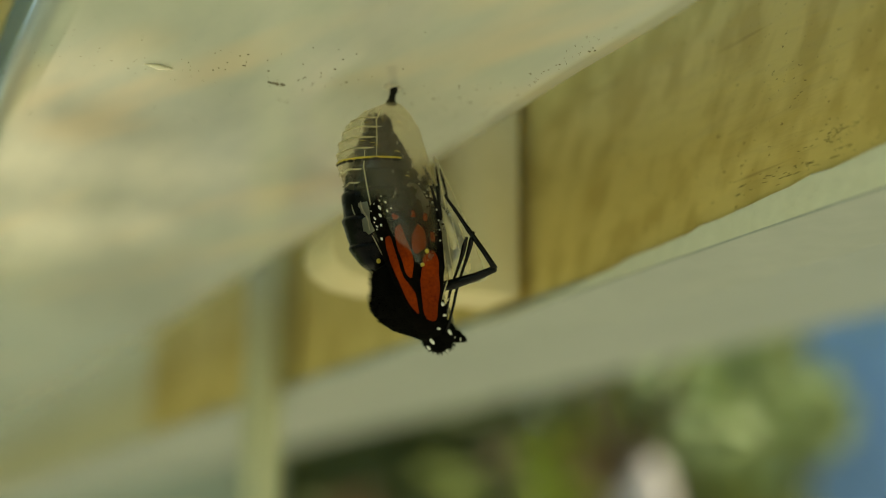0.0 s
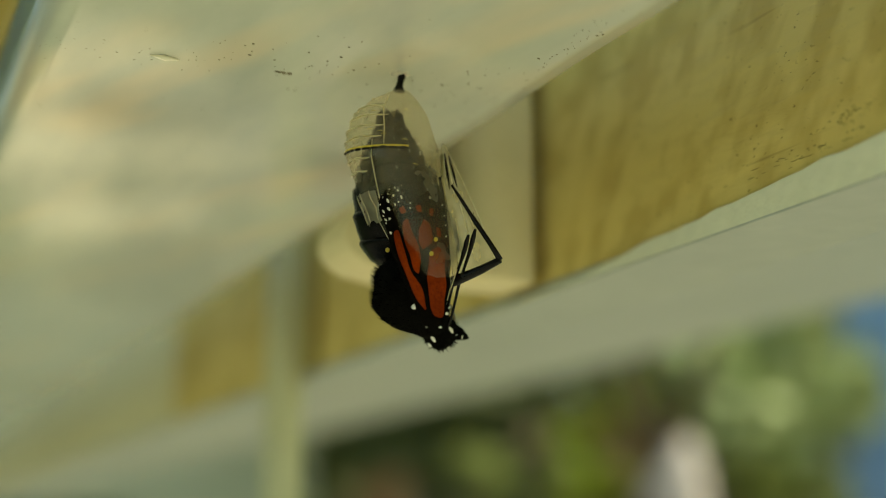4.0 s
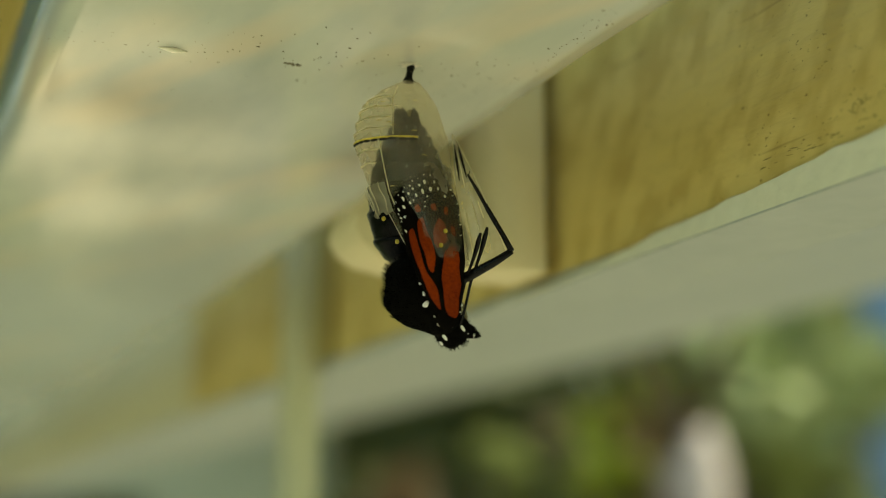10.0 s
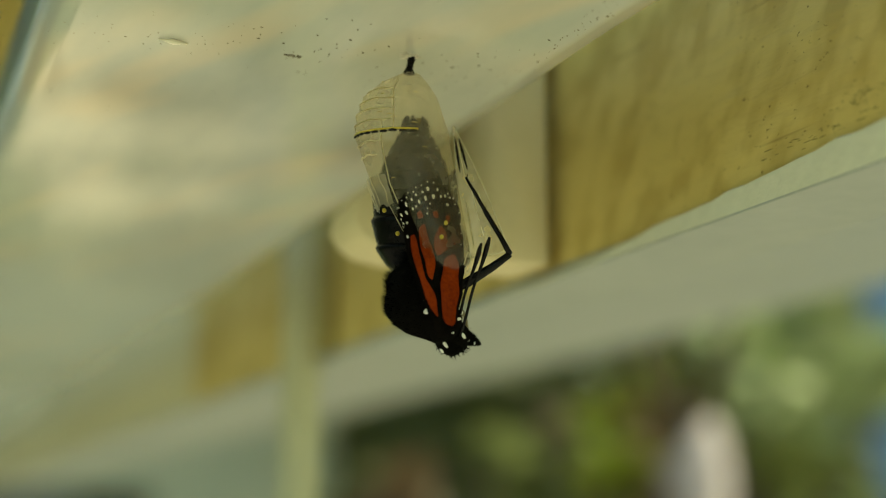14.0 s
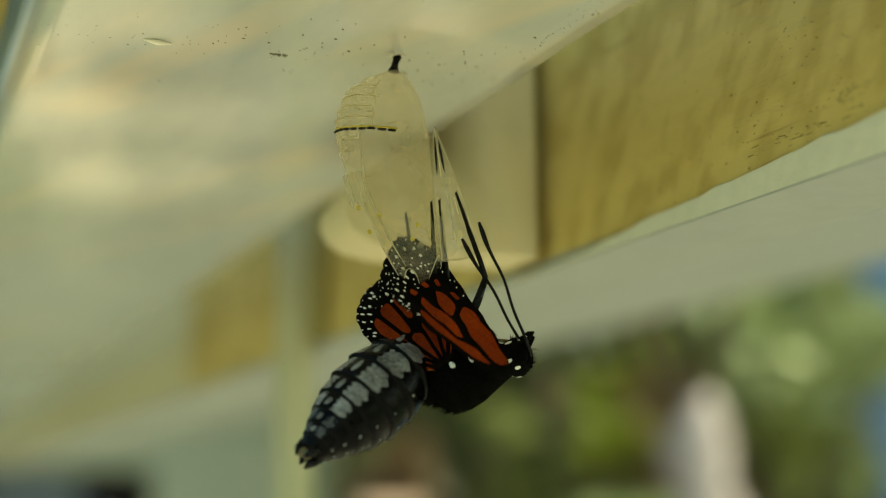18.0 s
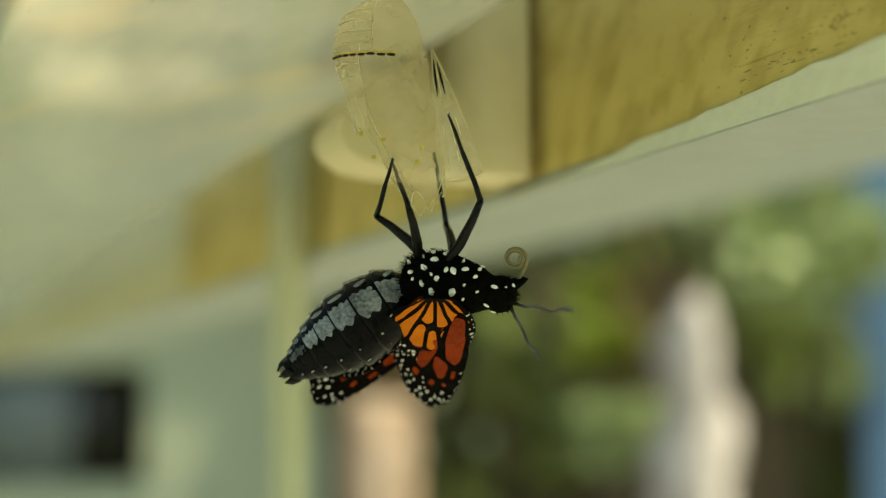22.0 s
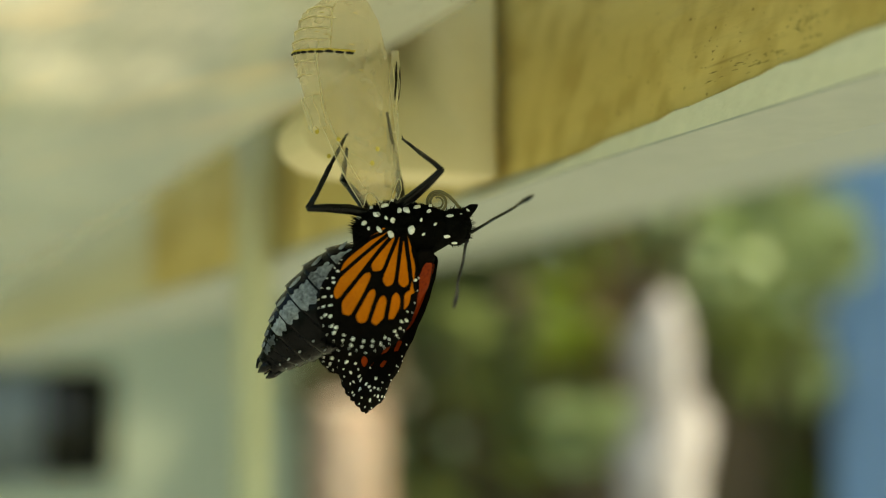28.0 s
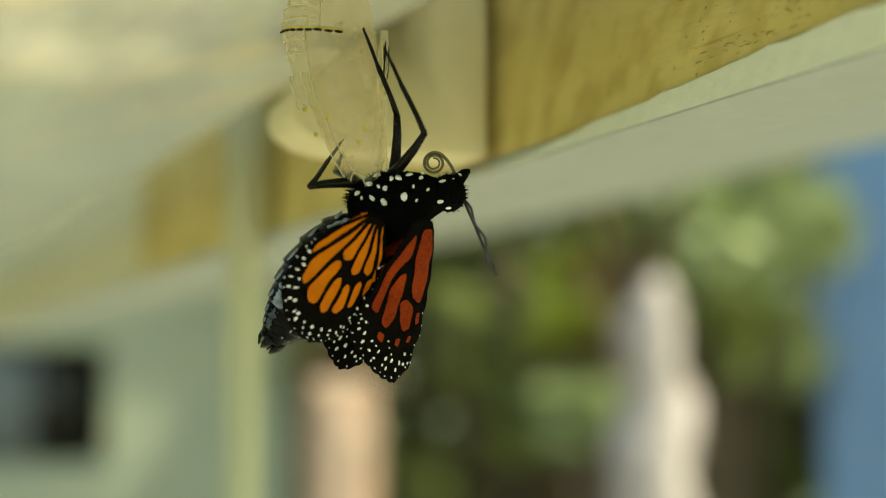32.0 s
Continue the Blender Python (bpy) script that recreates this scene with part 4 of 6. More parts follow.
def leafy(name, centre, size, leaves, material, label, seed, leaf=0.05, trunk=None):
    """A shrub or tree: stems with limbs and a ragged crown of many small leaves."""
    rnd = random.Random(seed)
    ob = empty(name, Matrix.Translation((centre.x, centre.y, 0)), label, name.replace("_", " "))
    bm = bmesh.new()
    top = centre.z
    tube(bm, [(0, 0, 0), (0.03, 0.02, top * 0.5), (0, 0.05, top)], [0.06 * size[0] + 0.02, 0.04 * size[0] + 0.015, 0.015], 8)
    for k in range(7):
        a = rnd.uniform(0, math.tau)
        tube(bm, [(0.02, 0.02, top * rnd.uniform(0.3, 0.7)), (0.4 * size[0] * math.cos(a), 0.4 * size[1] * math.sin(a), top * 0.9), (0.75 * size[0] * math.cos(a), 0.75 * size[1] * math.sin(a), top + size[2] * rnd.uniform(-0.4, 0.6))], [0.03, 0.018, 0.006], 6)
    part("trunk", bm, BARK, ob, "thin brown stems")
    verts, faces = [], []
    lumps = [(Vector((rnd.gauss(0, 0.45) * size[0], rnd.gauss(0, 0.45) * size[1], top + rnd.gauss(0, 0.45) * size[2])), rnd.uniform(0.25, 0.5)) for _ in range(16)]
    for _ in range(leaves):
        c, r = rnd.choice(lumps)
        d = Vector((rnd.gauss(0, 1), rnd.gauss(0, 1), rnd.gauss(0, 1))).normalized() * r * rnd.uniform(0.5, 1.0)
        p = c + Vector((d.x * size[0], d.y * size[1], d.z * size[2]))
        if p.z < 0.02:
            continue
        a = Vector((rnd.gauss(0, 1), rnd.gauss(0, 1), rnd.gauss(0, 0.6))).normalized()
        b = a.cross(Vector((rnd.gauss(0, 1), rnd.gauss(0, 1), rnd.gauss(0, 1)))).normalized()
        s = leaf * rnd.uniform(0.6, 1.3)
        i = len(verts)
        nrm = a.cross(b) * s * 0.12
        verts += [p - a * s, p + b * s * 0.42 + nrm, p + a * s, p - b * s * 0.42 + nrm]
        faces += [(i, i + 1, i + 2), (i, i + 2, i + 3)]
    me = bpy.data.meshes.new("crown")
    me.from_pydata(verts, [], faces)
    me.materials.append(material)
    part("crown", me, material, ob, "ragged leafy crown")
    return ob


PLANTS = [("shrub", 32.0, 4.6, 1.84, (0.16, 0.15, 0.15), 900, LEAF_LIME, "shrub with lime green leaves", 0.05),
          ("shrub", 28.6, 4.6, 1.50, (0.3, 0.3, 0.26), 1300, LEAF_MID, "low green shrub in the garden", 0.05),
          ("shrub", 36.9, 4.8, 1.97, (0.36, 0.32, 0.42), 2800, LEAF_LIGHT, "tall shrub with pale sunlit leaves", 0.06),
          ("shrub", 38.6, 5.4, 1.36, (0.2, 0.3, 0.34), 1600, LEAF_DARK, "dark green shrub beside the blue boards", 0.06),
          ("shrub", 25.5, 5.6, 1.6, (0.6, 0.5, 0.7), 2600, LEAF_DARK, "dark green shrub in shade", 0.06),
          ("shrub", 30.3, 4.3, 1.36, (0.15, 0.15, 0.13), 900, LEAF_LIGHT, "low pale green shrub", 0.05),
          ("shrub", 29.8, 4.4, 1.70, (0.22, 0.2, 0.16), 700, LEAF_LIME, "shrub with yellowish green leaves", 0.045),
          ("shrub", 36.2, 4.5, 1.62, (0.2, 0.2, 0.16), 900, LEAF_MID, "green shrub behind the pale trunk", 0.05),
          ("shrub", 30.6, 4.5, 1.62, (0.22, 0.22, 0.2), 1000, LEAF_DRY, "shrub with dry brown leaves", 0.05),
          ("shrub", 33.0, 5.6, 1.75, (0.3, 0.3, 0.3), 1200, LEAF_LIGHT, "pale green shrub in sun", 0.05),
          ("shrub", 20.8, 4.5, 1.50, (0.15, 0.16, 0.18), 600, LEAF_DRY, "shrub with dry brown leaves beside the lawn", 0.05),
          ("shrub", 26.0, 4.6, 1.62, (0.15, 0.15, 0.13), 600, LEAF_MID, "small green shrub in the garden", 0.05),
          ("tree", 27, 8.0, 3.2, (1.5, 1.2, 1.3), 6000, LEAF_DARK, "garden tree with a dark ragged crown", 0.09),
          ("tree", 35, 8.5, 3.4, (1.6, 1.3, 1.5), 6000, LEAF_MID, "garden tree with a green ragged crown", 0.09),
          ("tree", 43, 10.0, 3.4, (1.8, 1.5, 1.5), 5000, LEAF_MID, "garden tree with a broad green crown", 0.10),
          ("tree", 5, 11.0, 5.2, (2.4, 2.0, 1.9), 8000, LEAF_LIGHT, "tall tree with pale sunlit leaves behind the house", 0.11),
          ("tree", 2, 7.0, 4.3, (1.6, 1.5, 1.5), 7000, LEAF_LIGHT, "tree with pale green sunlit leaves", 0.17),
          ("tree", 20, 9.0, 3.0, (1.4, 1.2, 1.3), 5000, LEAF_DARK, "dark tree beside the house", 0.09)]
for k, (name, az, dist, z, size, leaves, mat, label, leaf) in enumerate(PLANTS):
    leafy(name, garden(az, dist, z), size, leaves, mat, label, 50 + k, leaf)


def hedge(az0, az1, dist, height, seed):
    """A far wall of leaves that closes the garden."""
    rnd = random.Random(seed)
    verts, faces = [], []
    for _ in range(16000):
        az = rnd.uniform(az0, az1)
        z = rnd.uniform(0, height) ** 1.0
        p = garden(az, dist + rnd.gauss(0, 0.35), z + 0.4 * noise.noise((az * 0.3, 0, 0)))
        a = Vector((rnd.gauss(0, 1), rnd.gauss(0, 1), rnd.gauss(0, 0.6))).normalized()
        b = a.cross(Vector((rnd.gauss(0, 1), rnd.gauss(0, 1), rnd.gauss(0, 1)))).normalized()
        s = rnd.uniform(0.14, 0.3)
        i = len(verts)
        verts += [p - a * s, p + b * s * 0.5, p + a * s, p - b * s * 0.5]
        faces += [(i, i + 1, i + 2), (i, i + 2, i + 3)]
    me = bpy.data.meshes.new("hedge")
    me.from_pydata(verts, [], faces)
    me.materials.append(LEAF_DARK)
    return tagged(new("hedge", me), "tall dark hedge behind the garden", "hedge", kind="stuff")


# the left end runs out of view, added for the slat's side to mirror
hedge(-80, 62, 13, 6.0, 3)

# unseen pale stones across the lawn, added for the glossy slat to reflect
rnd = random.Random(77)
for az, dist, half in ((8.5, 4.6, 0.5), (10.8, 4.9, 0.36), (13.8, 5.1, 0.45), (16.9, 6.0, 0.34), (17.2, 7.4, 0.4), (8.8, 6.6, 0.4), (5.0, 5.4, 0.5), (1.0, 4.8, 0.5), (20.5, 4.3, 0.3), (-3.5, 5.2, 0.5), (12.0, 6.4, 0.3), (23.0, 5.6, 0.35)):
    outline = [(half * rnd.uniform(0.8, 1.15) * math.cos(i * math.tau / 9), half * rnd.uniform(0.8, 1.15) * math.sin(i * math.tau / 9)) for i in range(9)]
    thing("reflected_stone", prism(bmesh.new(), outline, -0.03, 0.035, "z", 0.008), GRAVEL, Matrix.Translation(garden(az, dist)), "unseen pale stone added in the lawn for the slat to reflect", "stone", "stepping stones in the lawn", smooth=False)

# pale trunk
bm = bmesh.new()
base = garden(33.9, 3.9)
WIDTHS = [0.17, 0.155, 0.15, 0.145, 0.14, 0.14, 0.135, 0.135, 0.13, 0.13, 0.13, 0.125, 0.12, 0.125, 0.115, 0.085, 0.095, 0.075, 0.03]
tube(bm, [(-0.003 * k + 0.012 * math.sin(k * 1.9) + 0.03 * math.exp(-((k - 13.6) / 1.4) ** 2), 0.01 * math.cos(k), 0.0990 * k) for k in range(19)], WIDTHS, 16)
for v in bm.verts:
    v.co += 0.032 * Vector((noise.noise(v.co * 6), noise.noise(v.co * 6 + Vector((9, 0, 0))), 0))
tree = empty("pale_tree", Matrix.Translation(base), "tree with a knotty pale pinkish trunk", "tree")
part("trunk", bm, BARK_PALE, tree)
for k in range(5):
    a = k * 1.3
    part("limb", tube(bmesh.new(), [(-0.08, 0, 1.64), (-0.08 + 0.25 * math.cos(a), 0.25 * math.sin(a), 2.2), (0.6 * math.cos(a), 0.6 * math.sin(a), 3.0)], [0.03, 0.02, 0.01], 8), BARK, tree)

# blue boards
fence = empty("blue_shed", Matrix.Translation(garden(47.1, 5.2)) @ Matrix.Rotation(radians(-47.1), 4, "Z"), "shed wall of blue painted boards", "shed")
for k in range(12):
    part("board", box(bmesh.new(), (-0.62 + 0.12 * k, -0.02, 0.05), (-0.505 + 0.12 * k, 0.02, 2.45), 0.004), BLUE, fence)
part("rail", box(bmesh.new(), (-0.62, 0.022, 0.4), (0.82, 0.06, 0.5)), BLUE, fence)
part("roof", box(bmesh.new(), (-0.7, -0.15, 2.46), (0.9, 1.3, 2.52), 0.01), TRIM, fence)
part("side_wall", box(bmesh.new(), (0.78, 0.07, 0), (0.82, 1.25, 2.45)), BLUE, fence)

# pinkish brick pillar
pillar = empty("brick_pillar", Matrix.Translation(garden(20.7, 4.3)) @ Matrix.Rotation(radians(-14), 4, "Z") @ Matrix.Diagonal((0.74, 0.74, 1, 1)), "pinkish brick garden pillar", "pillar")
part("core", box(bmesh.new(), (-0.085, -0.085, 0), (0.085, 0.085, 1.40)), MORTAR, pillar)
brick = mesh_of("brick", box(bmesh.new(), (-0.0575, -0.0325, -0.03), (0.0575, 0.0325, 0.03), 0.004, 1), BRICK, False)
for k in range(20):
    z = 0.035 + 0.07 * k
    for q in range(4):
        off = 0.032 if k % 2 else -0.032
        m = Matrix.Rotation(math.pi / 2 * q, 4, "Z") @ Matrix.Translation((-off if q % 2 else off, -0.0575 - 0.003 * ((k * 7 + q) % 3), z))
        part("brick", brick, BRICK, pillar, at=m)
        m = Matrix.Rotation(math.pi / 2 * q, 4, "Z") @ Matrix.Translation((off if q % 2 else -off, -0.11, z))
        part("brick", brick, BRICK, pillar, at=m)
part("cap", box(bmesh.new(), (-0.13, -0.13, 1.401), (0.13, 0.13, 1.45), 0.02), BRICK, pillar)

# dark brown upright beside it
post = empty("dark_upright", Matrix.Translation(garden(19.3, 4.5)) @ Matrix.Rotation(radians(-14), 4, "Z"), "dark brown upright beside the garden pillar", "post")
part("shaft", box(bmesh.new(), (-0.06, -0.06, 0), (0.06, 0.06, 1.42), 0.008), BARK, post)
part("cap", box(bmesh.new(), (-0.07, -0.07, 1.421), (0.07, 0.07, 1.45), 0.01), BARK, post)

# pale green house with a window
HOUSE = Matrix.Translation(garden(9.5, 8.0)) @ Matrix.Rotation(radians(-9.5), 4, "Z")
house = empty("house", HOUSE, "pale green house with a dark window", "house")
WX0, WX1, WZ0, WZ1 = -0.75, 0.22, 1.0, 1.66
for name, lo, hi in (("wall", (-3.5, 0, 0), (WX0, 0.2, 3.0)), ("wall", (WX1, 0, 0), (1.25, 0.2, 3.0)), ("wall", (WX0, 0, 0), (WX1, 0.2, WZ0)), ("wall", (WX0, 0, WZ1), (WX1, 0.2, 3.0))):
    part(name, box(bmesh.new(), lo, hi), WALL, house, "pale green rendered wall", smooth=False)
part("side_wall", box(bmesh.new(), (1.05, 0.202, 0), (1.25, 4.0, 3.0)), WALL, house, smooth=False)
part("roof", box(bmesh.new(), (-3.8, -0.4, 3.002), (1.6, 4.2, 3.2), 0.02), TRIM, house)
window = part("window", box(bmesh.new(), (WX0, 0.10, WZ0), (WX1, 0.13, WZ1)), PANE, house, "dark window")
part("blind", box(bmesh.new(), (WX0 + 0.02, 0.07, WZ0 + 0.02), (-0.18, 0.095, WZ1 - 0.02)), GREY_PANE, window, "grey blind")
part("sill", box(bmesh.new(), (WX0 - 0.4, -0.10, WZ0 - 0.30), (WX1 + 0.25, -0.002, WZ0 - 0.05), 0.01), WALL, window, "pale sill")


# ---- movement ----
def mm_rows(rows, space=None):
    """Rows in millimetres and degrees as poses."""
    made = []
    for t, x, y, z, a, b, c in rows:
        m = pose(x * MM, y * MM, z * MM, a, b, c)
        made.append((t, space @ m if space else m))
    return made


def motions():
    walk(butterfly, mm_rows([
        (0, 2.59, 0.65, -30.69, -137.9, 34.8, 52.1),
        (2, 2.08, 0.95, -31.43, -134.4, 33.4, 55.9),
        (6, 1.28, 0.73, -32.14, -134.3, 34.9, 54.8),
        (9, 1.70, 0.74, -32.42, -134.1, 34.9, 55.2),
        (13, 1.86, 0.71, -34.40, -132.2, 34.4, 56.5),
        (14.5, 1.82, 1.02, -35.34, -141.7, 37.9, 52.4),
        (16.5, 6.54, -0.00, -41.34, 158.0, 12.0, -0.0),
        (17, 7.05, 0.00, -44.28, 158.0, -14.0, -0.0),
        (17.5, 7.71, 0.00, -45.71, 158.0, -14.0, -0.0),
        (18, 8.21, 0.00, -45.63, 158.0, -13.0, -0.0),
        (18.5, 8.04, -0.00, -46.34, 158.0, -12.0, -0.0),
        (19, 7.34, 0.00, -46.54, 158.0, -10.0, -0.0),
        (20, 7.18, 0.00, -46.62, 158.0, -8.0, -0.0),
        (20.5, 7.03, 0.00, -47.34, 158.0, -6.0, -0.0),
        (21, 7.15, 0.00, -47.31, 158.0, -6.0, -0.0),
        (21.5, 6.14, -0.12, -44.45, -178.3, 13.4, 17.4),
        (22, 6.94, -0.29, -43.74, -161.6, 14.3, -9.5),
        (22.5, 6.68, -0.08, -44.17, -179.6, 12.8, 26.8),
        (23, 6.96, -0.09, -44.31, 169.7, 12.3, 19.9),
        (23.5, 5.98, 0.00, -43.52, -173.0, 9.8, 35.6),
        (24, 3.43, 0.15, -44.19, -178.2, 7.3, 56.1),
        (24.5, 2.19, -0.00, -41.48, -172.4, 2.5, 72.2),
        (25, 4.10, 0.00, -39.50, -170.1, 6.8, 55.6),
        (25.5, 1.96, 0.00, -37.25, -175.1, 1.0, 78.0),
        (27.5, 0.37, -0.00, -37.96, -180.0, 0.0, 82.0),
        (27.6, 0.59, -0.00, -37.93, -180.0, -0.0, 82.0),
        (27.9, 5.88, 0.00, -35.28, 178.7, -4.8, 15.1),
        (28, 5.72, 0.05, -36.63, -177.1, -3.1, -0.1),
        (28.3, 8.10, -0.03, -37.05, -171.0, -2.1, -1.6),
        (28.8, 4.71, -0.00, -35.43, 176.8, -3.8, 40.1),
        (29, 4.58, -0.00, -35.64, 179.4, -0.4, 47.3),
        (29.1, 4.58, 0.00, -35.68, -180.0, -0.0, 48.0),
        (29.4, 5.04, 0.00, -35.40, 176.8, -3.8, 40.1),
        (29.7, 6.93, 0.00, -35.48, 178.3, -11.9, 8.2),
        (30, 6.07, -0.21, -35.01, 178.3, -14.0, -5.2),
        (30.6, 6.03, -0.23, -35.81, 170.2, -12.2, -8.0),
        (31, 6.24, -0.17, -35.36, 175.1, -4.9, -3.5),
        (32, 6.32, 0.11, -35.38, 178.3, -6.5, -3.6),
    ], SPACE))
    walk(abdomen, mm_rows([
        (0, -3.80, -5.03, -0.81, -40.6, -33.4, 33.9),
        (2, -2.32, -6.28, -1.28, -18.5, -32.8, 37.8),
        (6, -2.76, -5.76, -1.88, -44.2, -32.6, 37.4),
        (9, -2.06, -6.53, -1.86, -22.4, -33.2, 37.3),
        (13, -1.18, -7.29, -1.40, -33.4, -35.3, 38.9),
        (14.5, -1.70, -6.74, -2.19, -27.7, -39.3, 29.8),
        (16.5, -4.60, -0.20, 0.40, 29.8, -54.2, -34.1),
        (16.75, -4.63, -0.20, 0.41, 30.4, -25.6, -23.7),
        (17, -2.58, 1.54, -2.10, 69.6, 12.8, -31.6),
        (17.5, -4.74, -0.20, 0.45, 13.0, 18.8, -38.7),
        (18, -6.08, 1.59, -2.37, 57.8, 37.2, -17.7),
        (18.5, -4.88, -0.20, 0.49, 1.9, 35.0, -31.9),
        (19, -5.72, 0.73, -1.12, 54.0, 35.9, -26.7),
        (20, -6.19, 0.43, -0.57, 47.3, 44.2, -27.7),
        (20.5, -5.16, -0.20, 0.59, 4.1, 59.5, -58.4),
        (21, -6.22, 1.16, -2.88, 48.8, 43.8, -33.0),
        (21.5, -4.73, -3.43, 3.74, 5.0, 41.5, -38.5),
        (22, -5.64, -2.37, 3.56, 17.1, 43.4, -22.7),
        (22.5, -4.67, -3.70, 3.42, 22.2, 55.5, 1.1),
        (23, -5.67, -4.05, 2.97, 40.2, 60.1, 6.6),
        (23.5, -4.50, -1.60, 2.80, -13.2, 55.0, -32.5),
        (24, 1.30, -4.95, 0.47, 5.1, 50.1, -27.0),
        (24.5, -5.00, -0.00, 3.67, -13.9, 47.4, -26.8),
        (25, 0.51, -5.85, 3.81, -1.1, 48.5, -26.4),
        (25.5, 2.84, -2.20, 3.09, -2.5, 45.8, -13.0),
        (27.5, 3.78, 0.69, 3.21, -6.7, 44.4, -10.7),
        (27.6, 3.78, 0.69, 3.21, -6.7, 44.4, -10.7),
        (27.9, -3.95, -1.50, 3.15, 12.0, 47.0, 15.0),
        (28, -4.44, -2.43, 3.98, 37.3, 42.6, 8.1),
        (28.3, -4.44, -2.43, 3.98, 37.3, 42.6, 8.1),
        (28.8, -3.40, -2.14, 4.55, 17.4, 52.7, -11.4),
        (29, -3.40, -2.14, 4.55, 17.4, 52.7, -11.4),
        (29.1, -3.40, -2.14, 4.55, 17.4, 52.7, -11.4),
        (29.4, -3.40, -2.14, 4.55, 17.4, 52.7, -11.4),
        (29.7, -3.60, -2.00, 2.40, 15.0, 45.0, 8.0),
        (30, -5.15, -2.60, 4.90, 43.8, 42.0, 7.7),
        (30.6, -3.60, -2.00, 2.40, -0.0, 39.0, 0.0),
        (31, -4.49, -2.31, 3.25, 46.9, 41.4, 11.3),
        (32, -4.50, -2.01, 3.45, 41.5, 42.4, 7.1),
    ]))
    walk(fore_l, mm_rows([
        (0, -0.14, 9.94, 1.22, -54.8, 28.8, -124.8),
        (2, 0.09, 8.94, 0.69, -51.5, 28.1, -122.4),
        (6, 0.05, 10.12, -0.08, -47.1, 26.9, -125.2),
        (9, 0.11, 10.32, -0.09, -47.0, 26.8, -124.7),
        (13, -0.03, 9.49, -0.17, -43.7, 27.0, -121.7),
        (14.5, 0.70, 9.69, 0.99, -49.7, 32.3, -128.5),
        (16.5, 6.30, 3.30, 2.40, 73.0, 143.9, -7.3),
        (17, 6.86, 5.99, 5.41, 87.0, 116.3, -19.9),
        (18, 5.84, 6.80, 5.32, 113.2, 115.1, -7.1),
        (19, 5.80, 6.95, 5.92, 100.6, 118.1, -5.8),
        (20, 6.26, 7.20, 6.16, 108.1, 120.5, -2.1),
        (21, 6.99, 8.48, 8.86, 113.9, 113.7, 17.9),
        (21.1, 5.79, 5.91, 5.65, 41.1, 138.3, -51.4),
        (21.2, 4.58, 3.34, 2.44, 22.9, -179.0, -64.7),
        (21.35, 3.29, 3.37, 2.47, -8.0, -168.6, -69.9),
        (21.5, 2.00, 3.40, 2.50, -22.0, -163.2, -79.8),
        (21.75, 2.66, 3.20, 2.50, -49.1, -115.0, -46.5),
        (22, 3.32, 3.00, 2.50, 20.4, -51.9, -110.7),
        (22.5, 2.00, 3.40, 2.50, 18.5, -28.9, -94.1),
        (23, 1.00, 2.73, 2.88, 3.5, -20.6, -71.7),
        (24, 3.62, 0.96, 0.59, -62.9, -46.1, -15.3),
        (25, 5.92, 0.54, 2.79, -81.1, -58.2, -9.2),
        (25.5, 6.38, 2.63, 3.35, -98.3, -46.0, 28.2),
        (27.5, 4.21, 6.23, 7.04, -68.4, -41.6, 9.3),
        (27.6, 4.21, 6.23, 7.04, -68.4, -41.6, 9.3),
        (27.8, 4.41, 4.41, 5.07, -49.3, -73.2, -46.9),
        (28, 4.61, 2.60, 3.09, 36.8, -60.2, -167.9),
        (28.3, 4.61, 2.60, 3.09, 36.8, -60.2, -167.9),
        (28.5, 4.61, 2.60, 3.09, 36.8, -60.2, -167.9),
        (28.8, 3.46, 3.05, 4.21, -45.3, -60.6, -33.7),
        (29, 3.46, 3.05, 4.21, -45.3, -60.6, -33.7),
        (29.1, 3.46, 3.05, 4.21, -45.3, -60.6, -33.7),
        (29.4, 3.46, 3.05, 4.21, -45.3, -60.6, -33.7),
        (30, 2.42, 4.38, 4.11, 28.0, -62.4, -143.8),
        (31, 4.33, 5.01, 3.83, 6.9, -57.1, -134.2),
        (32, 5.02, 5.87, 3.90, 6.9, -57.8, -135.5),
    ]))
